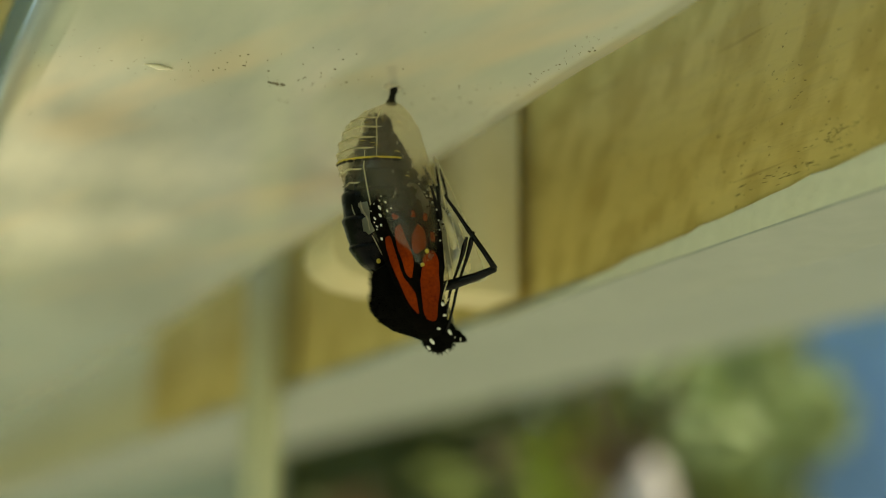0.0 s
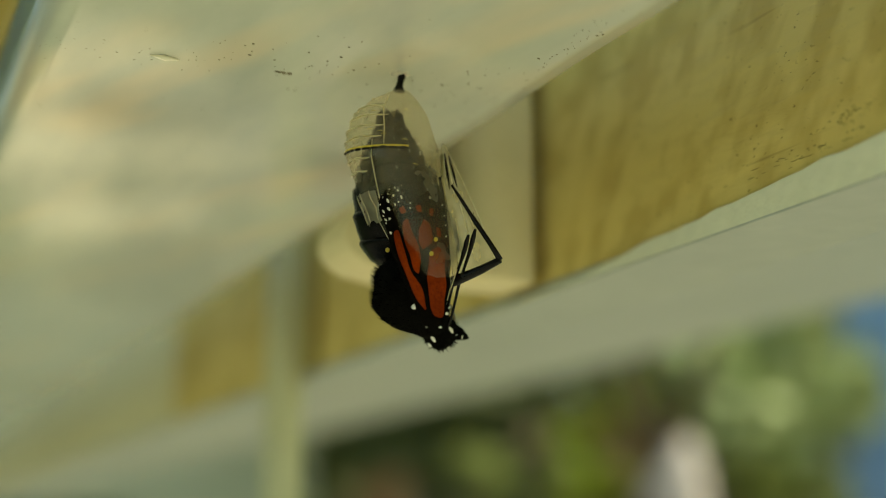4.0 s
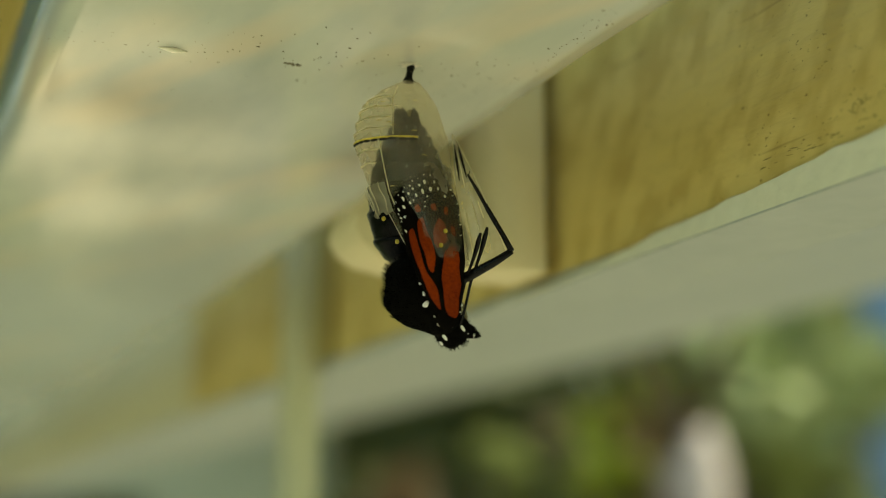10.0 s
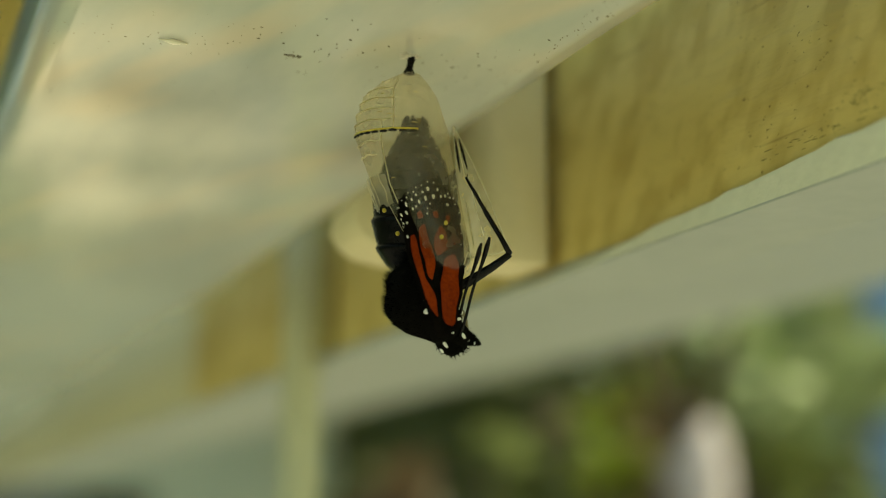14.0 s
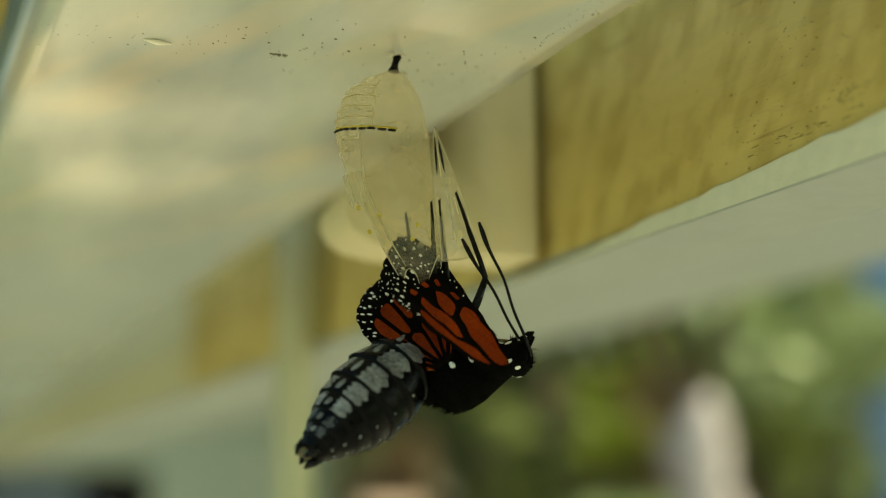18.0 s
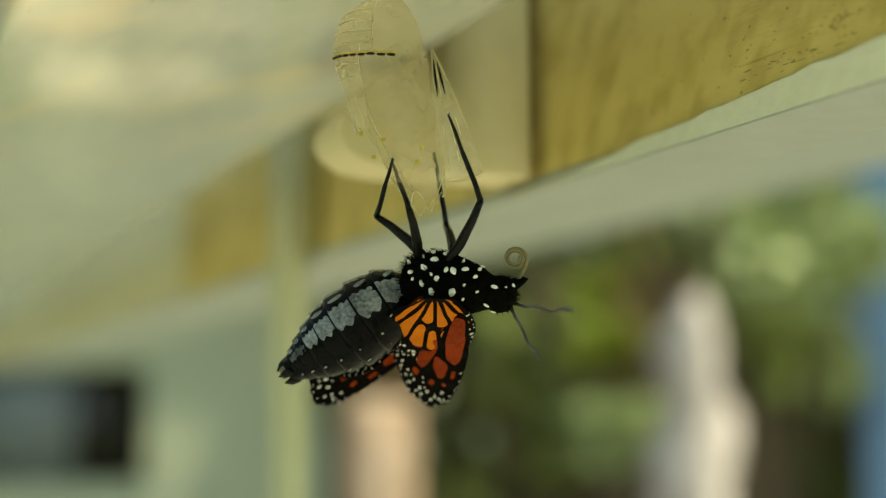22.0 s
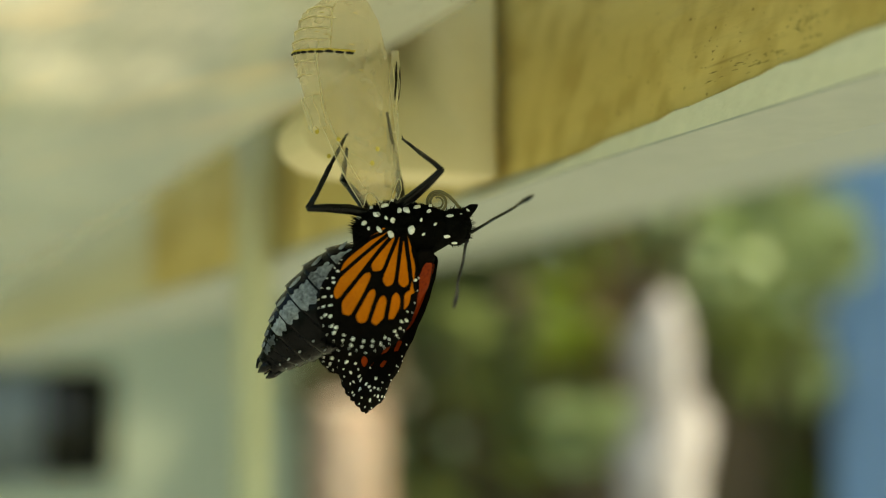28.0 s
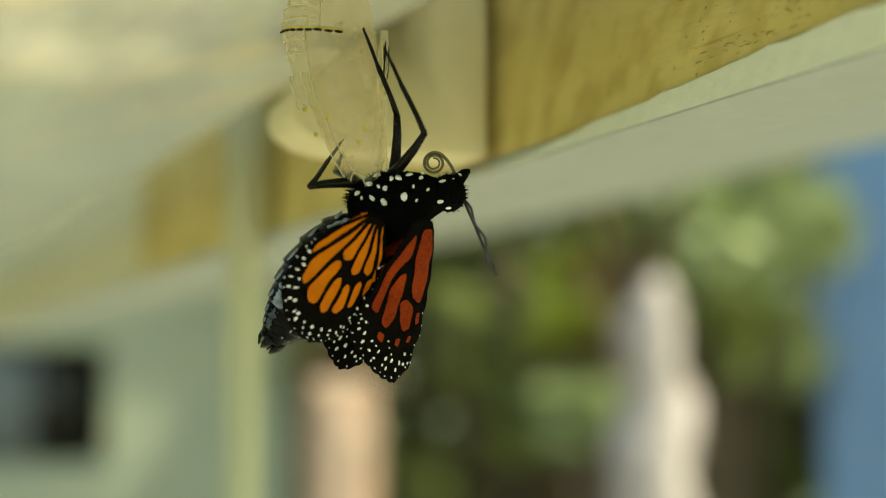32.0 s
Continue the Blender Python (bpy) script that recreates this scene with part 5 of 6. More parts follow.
    walk(hind_l, mm_rows([
        (0, 4.56, -1.23, 1.74, 27.9, 140.2, 43.8),
        (2, 5.41, -2.19, 1.25, 28.9, 141.2, 47.9),
        (6, 5.04, -1.73, 0.49, 30.7, 142.2, 47.8),
        (9, 5.82, -2.52, 0.58, 31.5, 142.0, 47.7),
        (13, 6.43, -3.12, 0.10, 31.6, 143.3, 49.7),
        (14.5, 6.19, -3.49, -0.32, 24.4, 138.5, 40.4),
        (15.5, 2.29, 0.25, -0.11, 60.8, 136.6, 35.8),
        (16.5, -1.60, 4.00, 0.10, 98.8, 133.0, 33.6),
        (17, -1.60, 4.00, 0.10, 109.1, 104.4, 25.3),
        (18, -1.60, 4.00, 0.10, 111.9, 106.5, 29.1),
        (19, -1.60, 4.00, 0.10, -58.4, 68.0, -138.6),
        (20, -1.60, 4.00, 0.10, -60.4, 66.2, -139.4),
        (21, -1.60, 4.00, 0.10, -45.6, 60.1, -122.7),
        (21.2, -1.76, 5.60, 0.38, -101.8, 28.5, -114.9),
        (21.275, -1.82, 6.20, 0.48, 20.4, 165.7, 58.3),
        (21.35, -1.88, 6.80, 0.59, 146.2, 1.1, -113.4),
        (21.425, -1.94, 7.40, 0.69, 101.2, -11.5, -117.4),
        (21.5, -2.00, 8.00, 0.80, 53.9, -23.2, -110.8),
        (22, 0.81, 7.24, 0.26, -15.8, -43.4, -93.0),
        (22.5, -1.47, 7.87, 0.93, 9.6, -45.0, -97.6),
        (23, -3.01, 6.06, 4.09, -6.2, -12.4, -58.0),
        (24, -0.66, 3.16, 1.19, -65.2, -46.3, -3.0),
        (25, -3.38, 4.56, 4.56, -13.8, -32.1, -7.6),
        (25.5, 1.09, 3.39, 2.85, -110.1, -50.7, 43.7),
        (27.5, 1.66, 6.55, 5.10, -91.9, -48.7, 22.5),
        (27.6, 1.66, 6.55, 5.10, -91.9, -48.7, 22.5),
        (28, 0.56, 3.57, -0.01, -48.5, -118.7, -42.9),
        (28.3, 0.56, 3.57, -0.01, -48.5, -118.7, -42.9),
        (28.5, 0.56, 3.57, -0.01, -48.5, -118.7, -42.9),
        (28.65, -0.12, 3.39, 2.09, -97.0, -94.3, 46.3),
        (28.8, -0.79, 3.21, 4.19, 7.9, -63.2, -18.2),
        (29, -0.79, 3.21, 4.19, 7.9, -63.2, -18.2),
        (29.1, -0.79, 3.21, 4.19, 7.9, -63.2, -18.2),
        (29.4, -0.79, 3.21, 4.19, 7.9, -63.2, -18.2),
        (29.7, -0.98, 5.02, 4.14, 38.2, -63.6, -108.3),
        (30, -1.17, 6.82, 4.08, -136.3, -129.5, 4.2),
        (31, -1.50, 6.81, 4.12, -133.6, -127.8, 8.5),
        (32, -1.34, 8.48, 3.15, 38.2, -52.9, -165.5),
    ]))
    walk(fore_r, mm_rows([
        (0, 7.02, -1.38, 2.05, 31.9, 35.9, -139.1),
        (2, 7.87, -2.09, 1.51, 32.7, 34.5, -134.6),
        (6, 7.60, -1.71, 0.78, 33.5, 33.6, -135.1),
        (9, 8.26, -2.55, 0.86, 34.1, 34.0, -135.2),
        (13, 8.89, -3.03, 0.39, 34.9, 32.8, -133.3),
        (14.5, 8.63, -3.55, -0.07, 28.6, 37.1, -141.5),
        (16.5, 4.80, -3.30, -0.50, -105.9, 133.0, 13.8),
        (17, 4.80, -3.30, -0.50, 54.9, 63.8, 151.0),
        (18, 4.80, -3.30, -0.50, 45.7, 57.6, 140.5),
        (19, 4.80, -3.30, -0.50, -107.4, 128.5, -29.2),
        (20, 4.80, -3.30, -0.50, -94.9, 128.1, -20.0),
        (21, 4.80, -3.30, -0.50, -99.1, 122.2, 3.7),
        (21.25, 4.80, -3.20, 1.00, -59.8, 151.6, -0.2),
        (21.5, 4.80, -3.10, 2.50, -10.0, -179.2, 0.0),
        (21.75, 1.85, -5.80, 4.40, 28.8, -155.6, 3.1),
        (22, -1.10, -8.51, 6.30, 78.1, -136.3, -13.9),
        (22.5, 4.80, -3.10, 2.78, 75.0, -154.4, 5.0),
        (22.75, 0.78, -4.60, 0.88, -70.2, -24.1, -146.6),
        (23, -3.24, -6.10, -1.01, -36.7, -37.6, -120.8),
        (23.25, -1.99, -6.65, -0.86, -74.6, -43.3, -127.3),
        (23.5, -0.74, -7.19, -0.70, 63.3, -129.1, 52.5),
        (23.75, 0.51, -7.74, -0.55, 13.9, -123.7, 61.4),
        (24, 1.76, -8.28, -0.39, -39.4, -124.5, 74.9),
        (25, -3.98, -8.31, 7.35, 69.1, -43.5, -48.9),
        (25.5, 4.40, -7.96, 3.81, 99.4, -56.9, -51.5),
        (27.5, 6.41, -6.29, 4.25, 69.2, -60.8, -24.1),
        (27.6, 6.41, -6.29, 4.25, 69.2, -60.8, -24.1),
        (27.8, 5.61, -4.70, 3.62, 9.9, -78.3, 75.8),
        (28, 4.80, -3.10, 3.00, -30.2, -57.0, 156.8),
        (28.3, 4.80, -3.10, 3.00, -30.2, -57.0, 156.8),
        (28.5, 4.80, -3.10, 3.00, -30.2, -57.0, 156.8),
        (28.8, 4.80, -3.10, 3.00, 77.6, -134.0, 41.6),
        (29, 4.80, -3.10, 3.00, 77.6, -134.0, 41.6),
        (29.1, 4.80, -3.10, 3.00, 77.6, -134.0, 41.6),
        (29.4, 4.80, -3.10, 3.00, 77.6, -134.0, 41.6),
        (30, 4.80, -3.10, 3.00, 90.0, -130.8, -0.0),
        (31, 4.80, -3.10, 3.00, 90.0, -130.8, -0.0),
        (32, 4.80, -3.10, 3.00, 90.0, -130.8, -0.0),
    ]))
    walk(hind_r, mm_rows([
        (0, 4.97, -2.08, 1.73, 27.8, 40.2, -135.9),
        (2, 5.95, -3.04, 1.22, 28.8, 38.8, -132.2),
        (6, 5.65, -2.67, 0.53, 30.3, 38.0, -132.7),
        (9, 6.36, -3.43, 0.50, 30.3, 37.8, -132.8),
        (13, 7.01, -4.01, 0.09, 30.9, 36.8, -130.7),
        (14.5, 6.76, -4.39, -0.47, 24.2, 41.1, -140.0),
        (15.5, 4.68, -3.58, -0.34, 37.4, 37.6, -169.8),
        (16.5, 2.59, -2.77, -0.22, 50.9, 39.7, 160.4),
        (17, 2.42, -2.86, -0.25, 43.9, 58.7, 138.4),
        (18, 2.06, -3.05, -0.32, 44.4, 58.4, 139.0),
        (19, 1.71, -3.23, -0.38, 49.0, 55.2, 144.5),
        (20, 1.35, -3.42, -0.44, 51.2, 53.3, 147.2),
        (21, -6.01, -0.92, -5.59, -73.6, 110.2, 41.3),
        (21.25, -0.25, -3.55, 1.25, -63.0, 147.9, -7.0),
        (21.5, -1.50, -3.50, 3.00, -10.0, 176.5, -0.0),
        (22, -3.12, -7.31, 4.76, -47.8, -137.5, -1.0),
        (22.25, -2.31, -5.40, 3.92, 12.1, -150.1, 4.7),
        (22.5, -1.50, -3.50, 3.08, 68.2, -152.9, 19.7),
        (22.75, -1.70, -6.11, 1.00, -62.0, -31.1, -145.4),
        (23, -1.90, -8.73, -1.08, -8.8, -43.7, -139.1),
        (23.25, -1.63, -8.59, -0.50, 31.1, -47.7, -134.3),
        (23.5, -1.35, -8.45, 0.08, 74.7, -52.9, -134.4),
        (23.75, -1.08, -8.32, 0.66, -56.5, -123.5, 39.0),
        (24, -0.81, -8.18, 1.24, -5.3, -124.2, 29.7),
        (25, -2.21, -8.33, 5.51, -38.4, -109.3, 72.8),
        (25.5, -0.36, -6.10, 4.08, 118.3, -55.8, -65.7),
        (27.5, 0.66, -5.57, 4.44, 87.3, -64.4, -41.0),
        (27.6, 0.66, -5.57, 4.44, 87.3, -64.4, -41.0),
        (27.8, -0.42, -4.54, 3.92, 8.6, -103.4, 67.4),
        (28, -1.50, -3.50, 3.40, 70.8, -125.1, 35.5),
        (28.3, -1.50, -3.50, 3.40, 70.8, -125.1, 35.5),
        (28.5, -1.50, -3.50, 3.40, 70.8, -125.1, 35.5),
        (28.8, -1.67, -3.50, 3.40, 110.8, -124.8, 22.5),
        (29, -1.67, -3.50, 3.40, 110.8, -124.8, 22.5),
        (29.1, -1.67, -3.50, 3.40, 110.8, -124.8, 22.5),
        (29.4, -1.67, -3.50, 3.40, 110.8, -124.8, 22.5),
        (30, -1.85, -3.50, 3.40, 90.0, -140.1, -0.0),
        (31, -1.85, -3.50, 3.40, 90.0, -140.1, -0.0),
        (32, -1.85, -3.50, 3.40, 90.0, -140.1, -0.0),
    ]))
    walk(antennae[0], mm_rows([
        (0, 10.30, 1.00, 0.60, 42.6, 43.6, 171.8),
        (2, 10.30, 1.00, 0.60, 44.9, 43.1, 174.7),
        (6, 10.30, 1.00, 0.60, 45.7, 44.0, 175.5),
        (9, 10.30, 1.00, 0.60, 45.1, 43.5, 174.7),
        (13, 10.30, 1.00, 0.60, 47.1, 43.5, 177.1),
        (14.5, 10.30, 1.00, 0.60, 41.4, 41.7, 167.6),
        (16.5, 10.30, 1.00, 0.60, 57.8, 45.3, 155.9),
        (17, 10.30, 1.00, 0.60, -122.5, 100.0, -28.6),
        (17.5, 10.30, 1.00, 0.60, 29.7, 64.4, 122.3),
        (18, 10.30, 1.00, 0.60, 38.5, 57.7, 107.2),
        (18.5, 10.30, 1.00, 0.60, 23.3, 65.9, 115.2),
        (19, 10.30, 1.00, 0.60, 37.9, 58.8, 111.9),
        (19.5, 10.30, 1.00, 0.60, -52.7, 51.8, 30.9),
        (19.75, 10.30, 1.00, 0.60, -69.6, 32.7, -28.2),
        (20, 10.30, 1.00, 0.60, -62.0, 11.1, -72.9),
        (20.5, 10.30, 1.00, 0.60, -62.4, 5.9, -52.1),
        (21, 10.30, 1.00, 0.60, -53.4, 3.2, -62.5),
        (21.5, 10.30, 1.00, 0.60, -31.5, -26.2, -74.8),
        (22, 10.30, 1.00, 0.60, -30.8, -33.9, -79.0),
        (22.5, 10.30, 1.00, 0.60, -87.2, -2.8, -40.1),
        (23, 10.30, 1.00, 0.60, -89.9, 1.9, 9.0),
        (23.5, 10.30, 1.00, 0.60, -89.7, -2.0, 25.0),
        (24, 10.30, 1.00, 0.60, -87.0, -9.7, 33.3),
        (24.5, 10.30, 1.00, 0.60, -90.0, -4.0, 72.0),
        (25, 10.30, 1.00, 0.60, -84.8, -11.5, 32.6),
        (25.5, 10.30, 1.00, 0.60, -88.8, -4.0, 52.7),
        (27.5, 10.30, 1.00, 0.60, -88.8, -4.5, 42.5),
        (27.6, 10.30, 1.00, 0.60, -88.8, -4.5, 42.5),
        (27.75, 10.30, 1.00, 0.60, -92.1, 3.9, 3.8),
        (27.9, 10.30, 1.00, 0.60, -100.0, 8.3, -35.7),
        (28, 10.30, 1.00, 0.60, -102.8, 17.6, -59.4),
        (28.3, 10.30, 1.00, 0.60, -102.8, 17.6, -59.4),
        (28.55, 10.30, 1.00, 0.60, -92.8, 11.6, -17.8),
        (28.8, 10.30, 1.00, 0.60, -89.4, 0.7, 21.6),
        (29, 10.30, 1.00, 0.60, -89.4, 0.7, 21.6),
        (29.1, 10.30, 1.00, 0.60, -89.4, 0.7, 21.6),
        (29.4, 10.30, 1.00, 0.60, -89.4, 0.7, 21.6),
        (29.7, 10.30, 1.00, 0.60, -71.0, -18.1, -40.1),
        (30, 10.30, 1.00, 0.60, 10.7, -35.4, -94.9),
        (30.3, 10.30, 1.00, 0.60, -46.3, -44.6, -53.7),
        (30.6, 10.30, 1.00, 0.60, -48.5, -39.0, -54.6),
        (31, 10.30, 1.00, 0.60, -52.5, -6.1, -58.9),
        (32, 10.30, 1.00, 0.60, -12.8, -25.7, -79.6),
    ]))
    walk(antennae[1], mm_rows([
        (0, 10.30, -1.00, 0.60, 35.4, 38.9, 161.8),
        (2, 10.30, -1.00, 0.60, 37.7, 38.5, 164.3),
        (6, 10.30, -1.00, 0.60, 38.0, 39.4, 164.5),
        (9, 10.30, -1.00, 0.60, 37.7, 39.0, 164.1),
        (13, 10.30, -1.00, 0.60, 39.3, 39.1, 166.1),
        (14.5, 10.30, -1.00, 0.60, 35.3, 37.2, 158.9),
        (16.5, 10.30, -1.00, 0.60, -117.6, 132.3, -17.8),
        (17, 10.30, -1.00, 0.60, 39.7, 58.9, 122.5),
        (17.5, 10.30, -1.00, 0.60, 39.7, 67.4, 133.3),
        (18, 10.30, -1.00, 0.60, 46.7, 55.6, 121.0),
        (18.5, 10.30, -1.00, 0.60, 33.2, 69.4, 126.1),
        (19, 10.30, -1.00, 0.60, 46.5, 56.8, 122.3),
        (19.5, 10.30, -1.00, 0.60, -132.6, 78.6, -46.6),
        (20, 10.30, -1.00, 0.60, 19.0, 66.7, 110.6),
        (20.25, 10.30, -1.00, 0.60, -67.2, 48.5, -15.3),
        (20.5, 10.30, -1.00, 0.60, -56.7, 4.2, -58.9),
        (21, 10.30, -1.00, 0.60, -44.4, 1.2, -67.8),
        (21.5, 10.30, -1.00, 0.60, -37.7, -16.1, -77.9),
        (22, 10.30, -1.00, 0.60, -57.6, -11.0, -73.2),
        (22.5, 10.30, -1.00, 0.60, -88.1, -0.7, -65.0),
        (22.625, 10.30, -1.00, 0.60, -126.9, 9.6, -68.3),
        (22.75, 10.30, -1.00, 0.60, -167.5, 15.5, -77.7),
        (22.875, 10.30, -1.00, 0.60, 151.1, 13.8, -88.8),
        (23, 10.30, -1.00, 0.60, 111.3, 5.6, -96.0),
        (23.5, 10.30, -1.00, 0.60, 88.7, -1.5, -105.0),
        (24, 10.30, -1.00, 0.60, 88.9, -11.1, -127.0),
        (24.5, 10.30, -1.00, 0.60, 90.0, -10.0, -108.0),
        (25, 10.30, -1.00, 0.60, 95.6, -16.6, -128.6),
        (25.5, 10.30, -1.00, 0.60, 97.6, -3.0, -107.9),
        (27.5, 10.30, -1.00, 0.60, 90.8, -28.3, -101.5),
        (27.6, 10.30, -1.00, 0.60, 90.8, -28.3, -101.5),
        (27.9, 10.30, -1.00, 0.60, 43.0, -51.7, -111.2),
        (28, 10.30, -1.00, 0.60, 31.4, -27.5, -96.1),
        (28.3, 10.30, -1.00, 0.60, 31.4, -27.5, -96.1),
        (28.8, 10.30, -1.00, 0.60, 90.3, 6.9, -137.1),
        (29, 10.30, -1.00, 0.60, 90.3, 6.9, -137.1),
        (29.1, 10.30, -1.00, 0.60, 90.3, 6.9, -137.1),
        (29.4, 10.30, -1.00, 0.60, 90.3, 6.9, -137.1),
        (29.7, 10.30, -1.00, 0.60, 44.5, -30.9, -108.8),
        (30, 10.30, -1.00, 0.60, 59.4, -3.8, -102.0),
        (30.3, 10.30, -1.00, 0.60, 115.8, 12.9, -104.8),
        (30.6, 10.30, -1.00, 0.60, -3.3, 156.0, 88.7),
        (31, 10.30, -1.00, 0.60, -113.2, 43.3, -87.4),
        (32, 10.30, -1.00, 0.60, -106.9, -24.8, -84.8),
    ]))
    walk(legs["mid_l"][0], mm_rows([
        (0, 0.80, 1.30, -3.60, 58.4, 50.6, 94.9),
        (2, 0.80, 1.30, -3.60, 57.1, 60.9, 95.4),
        (6, 0.80, 1.30, -3.60, 70.6, 62.9, 100.0),
        (9, 0.80, 1.30, -3.60, 72.8, 67.7, 99.5),
        (13, 0.80, 1.30, -3.60, -80.5, 103.5, -60.5),
        (14.5, 0.80, 1.30, -3.60, -84.8, 112.4, -69.8),
        (16.5, 0.80, 1.30, -3.60, 18.1, 75.4, 18.6),
        (17, 0.80, 1.30, -3.60, 15.9, 43.5, 22.5),
        (17.5, 0.80, 1.30, -3.60, 19.1, 46.7, 25.4),
        (18, 0.80, 1.30, -3.60, 19.9, 47.6, 26.2),
        (18.5, 0.80, 1.30, -3.60, 20.4, 47.9, 26.6),
        (19, 0.80, 1.30, -3.60, 24.1, 51.0, 29.9),
        (20, 0.80, 1.30, -3.60, 27.9, 53.7, 33.3),
        (20.5, 0.80, 1.30, -3.60, 32.5, 56.4, 37.4),
        (21, 0.80, 1.30, -3.60, 30.9, 55.4, 36.0),
        (21.5, 0.80, 1.30, -3.60, 80.9, 51.6, 93.1),
        (22, 0.80, 1.30, -3.60, 42.2, 69.7, 25.9),
        (22.5, 0.80, 1.30, -3.60, 75.8, 22.1, 91.9),
        (23, 0.80, 1.30, -3.60, 40.4, 10.3, 64.6),
        (23.5, 0.80, 1.30, -3.60, 103.6, 20.4, 94.8),
        (24, 0.80, 1.30, -3.60, -38.7, 163.8, -66.1),
        (24.5, 0.80, 1.30, -3.60, 117.6, 22.0, 101.1),
        (25, 0.80, 1.30, -3.60, 115.8, 14.8, 97.1),
        (25.5, 0.80, 1.30, -3.60, -15.5, 165.2, -47.3),
        (27.5, 0.80, 1.30, -3.60, 2.6, -176.3, -35.3),
        (27.6, 0.80, 1.30, -3.60, 3.2, -175.1, -33.1),
        (27.675, 0.80, 1.30, -3.60, -34.8, 161.0, -40.2),
        (27.75, 0.80, 1.30, -3.60, 97.7, 31.8, 116.1),
        (27.825, 0.80, 1.30, -3.60, 47.9, 24.0, 89.3),
        (27.9, 0.80, 1.30, -3.60, 8.1, 1.8, 77.8),
        (28, 0.80, 1.30, -3.60, 16.8, 21.5, 49.9),
        (28.3, 0.80, 1.30, -3.60, 23.7, 44.5, 60.3),
        (28.8, 0.80, 1.30, -3.60, 110.5, 30.3, 100.7),
        (29, 0.80, 1.30, -3.60, -53.0, 138.7, -63.6),
        (29.1, 0.80, 1.30, -3.60, -50.6, 136.4, -60.4),
        (29.4, 0.80, 1.30, -3.60, 119.5, 36.3, 108.5),
        (29.7, 0.80, 1.30, -3.60, 68.8, 32.0, 78.3),
        (30, 0.80, 1.30, -3.60, 49.8, 29.3, 58.6),
        (30.6, 0.80, 1.30, -3.60, 37.2, 19.6, 46.7),
        (31, 0.80, 1.30, -3.60, 27.2, 22.7, 45.6),
        (32, 0.80, 1.30, -3.60, 26.4, 20.1, 54.1),
    ]))
    walk(legs["mid_l"][1], mm_rows([
        (0, 0.24, 7.75, -11.48, 38.4, 176.3, 42.7),
        (2, 0.33, 6.25, -12.51, 38.0, -180.0, 47.0),
        (6, -0.01, 5.87, -12.68, 41.7, 173.0, 44.8),
        (9, 0.16, 5.11, -13.04, 40.0, 173.3, 46.1),
        (13, -0.37, 3.37, -13.52, 40.7, 175.4, 47.5),
        (14.5, -0.55, 4.95, -13.03, 35.1, 169.6, 42.3),
        (15.5, 1.35, 3.54, -13.25, 11.9, 144.2, 8.8),
        (16.5, 3.24, 2.12, -13.47, -30.0, 139.8, -41.8),
        (17, 7.64, 4.13, -10.62, 101.2, 53.5, 99.1),
        (17.5, 7.11, 4.30, -11.03, 98.0, 53.8, 96.4),
        (18, 6.97, 4.34, -11.13, 102.4, 54.1, 100.1),
        (18.5, 6.91, 4.36, -11.17, 101.8, 54.6, 99.6),
        (19, 6.36, 4.50, -11.53, -68.3, 126.1, -72.3),
        (20, 5.85, 4.62, -11.82, 108.7, 54.6, 105.5),
        (20.5, 5.29, 4.73, -12.09, 106.5, 54.6, 103.6),
        (21, 5.48, 4.70, -12.00, 108.2, 54.3, 105.0),
        (21.5, 0.45, 7.62, -11.60, -7.7, 119.9, 9.3),
        (22, 3.98, 2.84, -13.17, 37.2, 127.0, 21.9),
        (22.5, 0.48, 10.74, -7.44, 17.4, 131.0, 49.5),
        (23, 5.10, 10.37, -5.43, 5.8, 153.3, 41.7),
        (23.25, 2.55, 10.60, -6.29, -126.2, 33.1, -110.6),
        (23.5, 0.00, 10.83, -7.15, -81.6, 19.9, -87.1),
        (24, -3.17, 10.25, -6.44, -17.3, 33.4, -49.7),
        (24.5, -1.02, 10.58, -7.42, -29.2, 45.1, -38.2),
        (25, -0.41, 11.09, -6.21, -90.1, 72.2, -90.1),
        (25.5, -5.89, 8.55, -6.20, -16.2, 31.8, -28.9),
        (27.5, -7.51, 7.18, -2.94, -37.2, 38.5, -50.6),
        (27.6, -7.71, 6.85, -2.74, -38.7, 38.6, -52.1),
        (27.9, 2.96, 11.26, -3.92, -119.7, 32.4, -107.0),
        (28, 6.91, 8.56, -7.34, -122.9, 27.6, -117.0),
        (28.3, 4.41, 7.62, -10.75, 58.8, 150.0, 60.0),
        (28.8, -0.84, 9.95, -8.74, -98.9, 70.1, -98.4),
        (29, -2.61, 8.16, -10.33, 56.1, 104.9, 56.9),
        (29.1, -2.85, 7.73, -10.63, 47.1, 104.5, 48.0),
        (29.4, -1.81, 9.09, -9.64, 39.4, 100.7, 39.9),
        (29.7, 2.55, 9.77, -9.01, 7.9, 94.9, 7.9),
        (30, 5.43, 8.89, -8.59, -68.2, 93.7, -73.2),
        (30.6, 7.39, 8.29, -7.03, -51.5, 106.5, -58.6),
        (31, 7.38, 8.02, -7.54, -10.6, 113.8, -12.9),
        (32, 6.41, 9.06, -7.10, -15.3, 109.7, -19.2),
    ]))
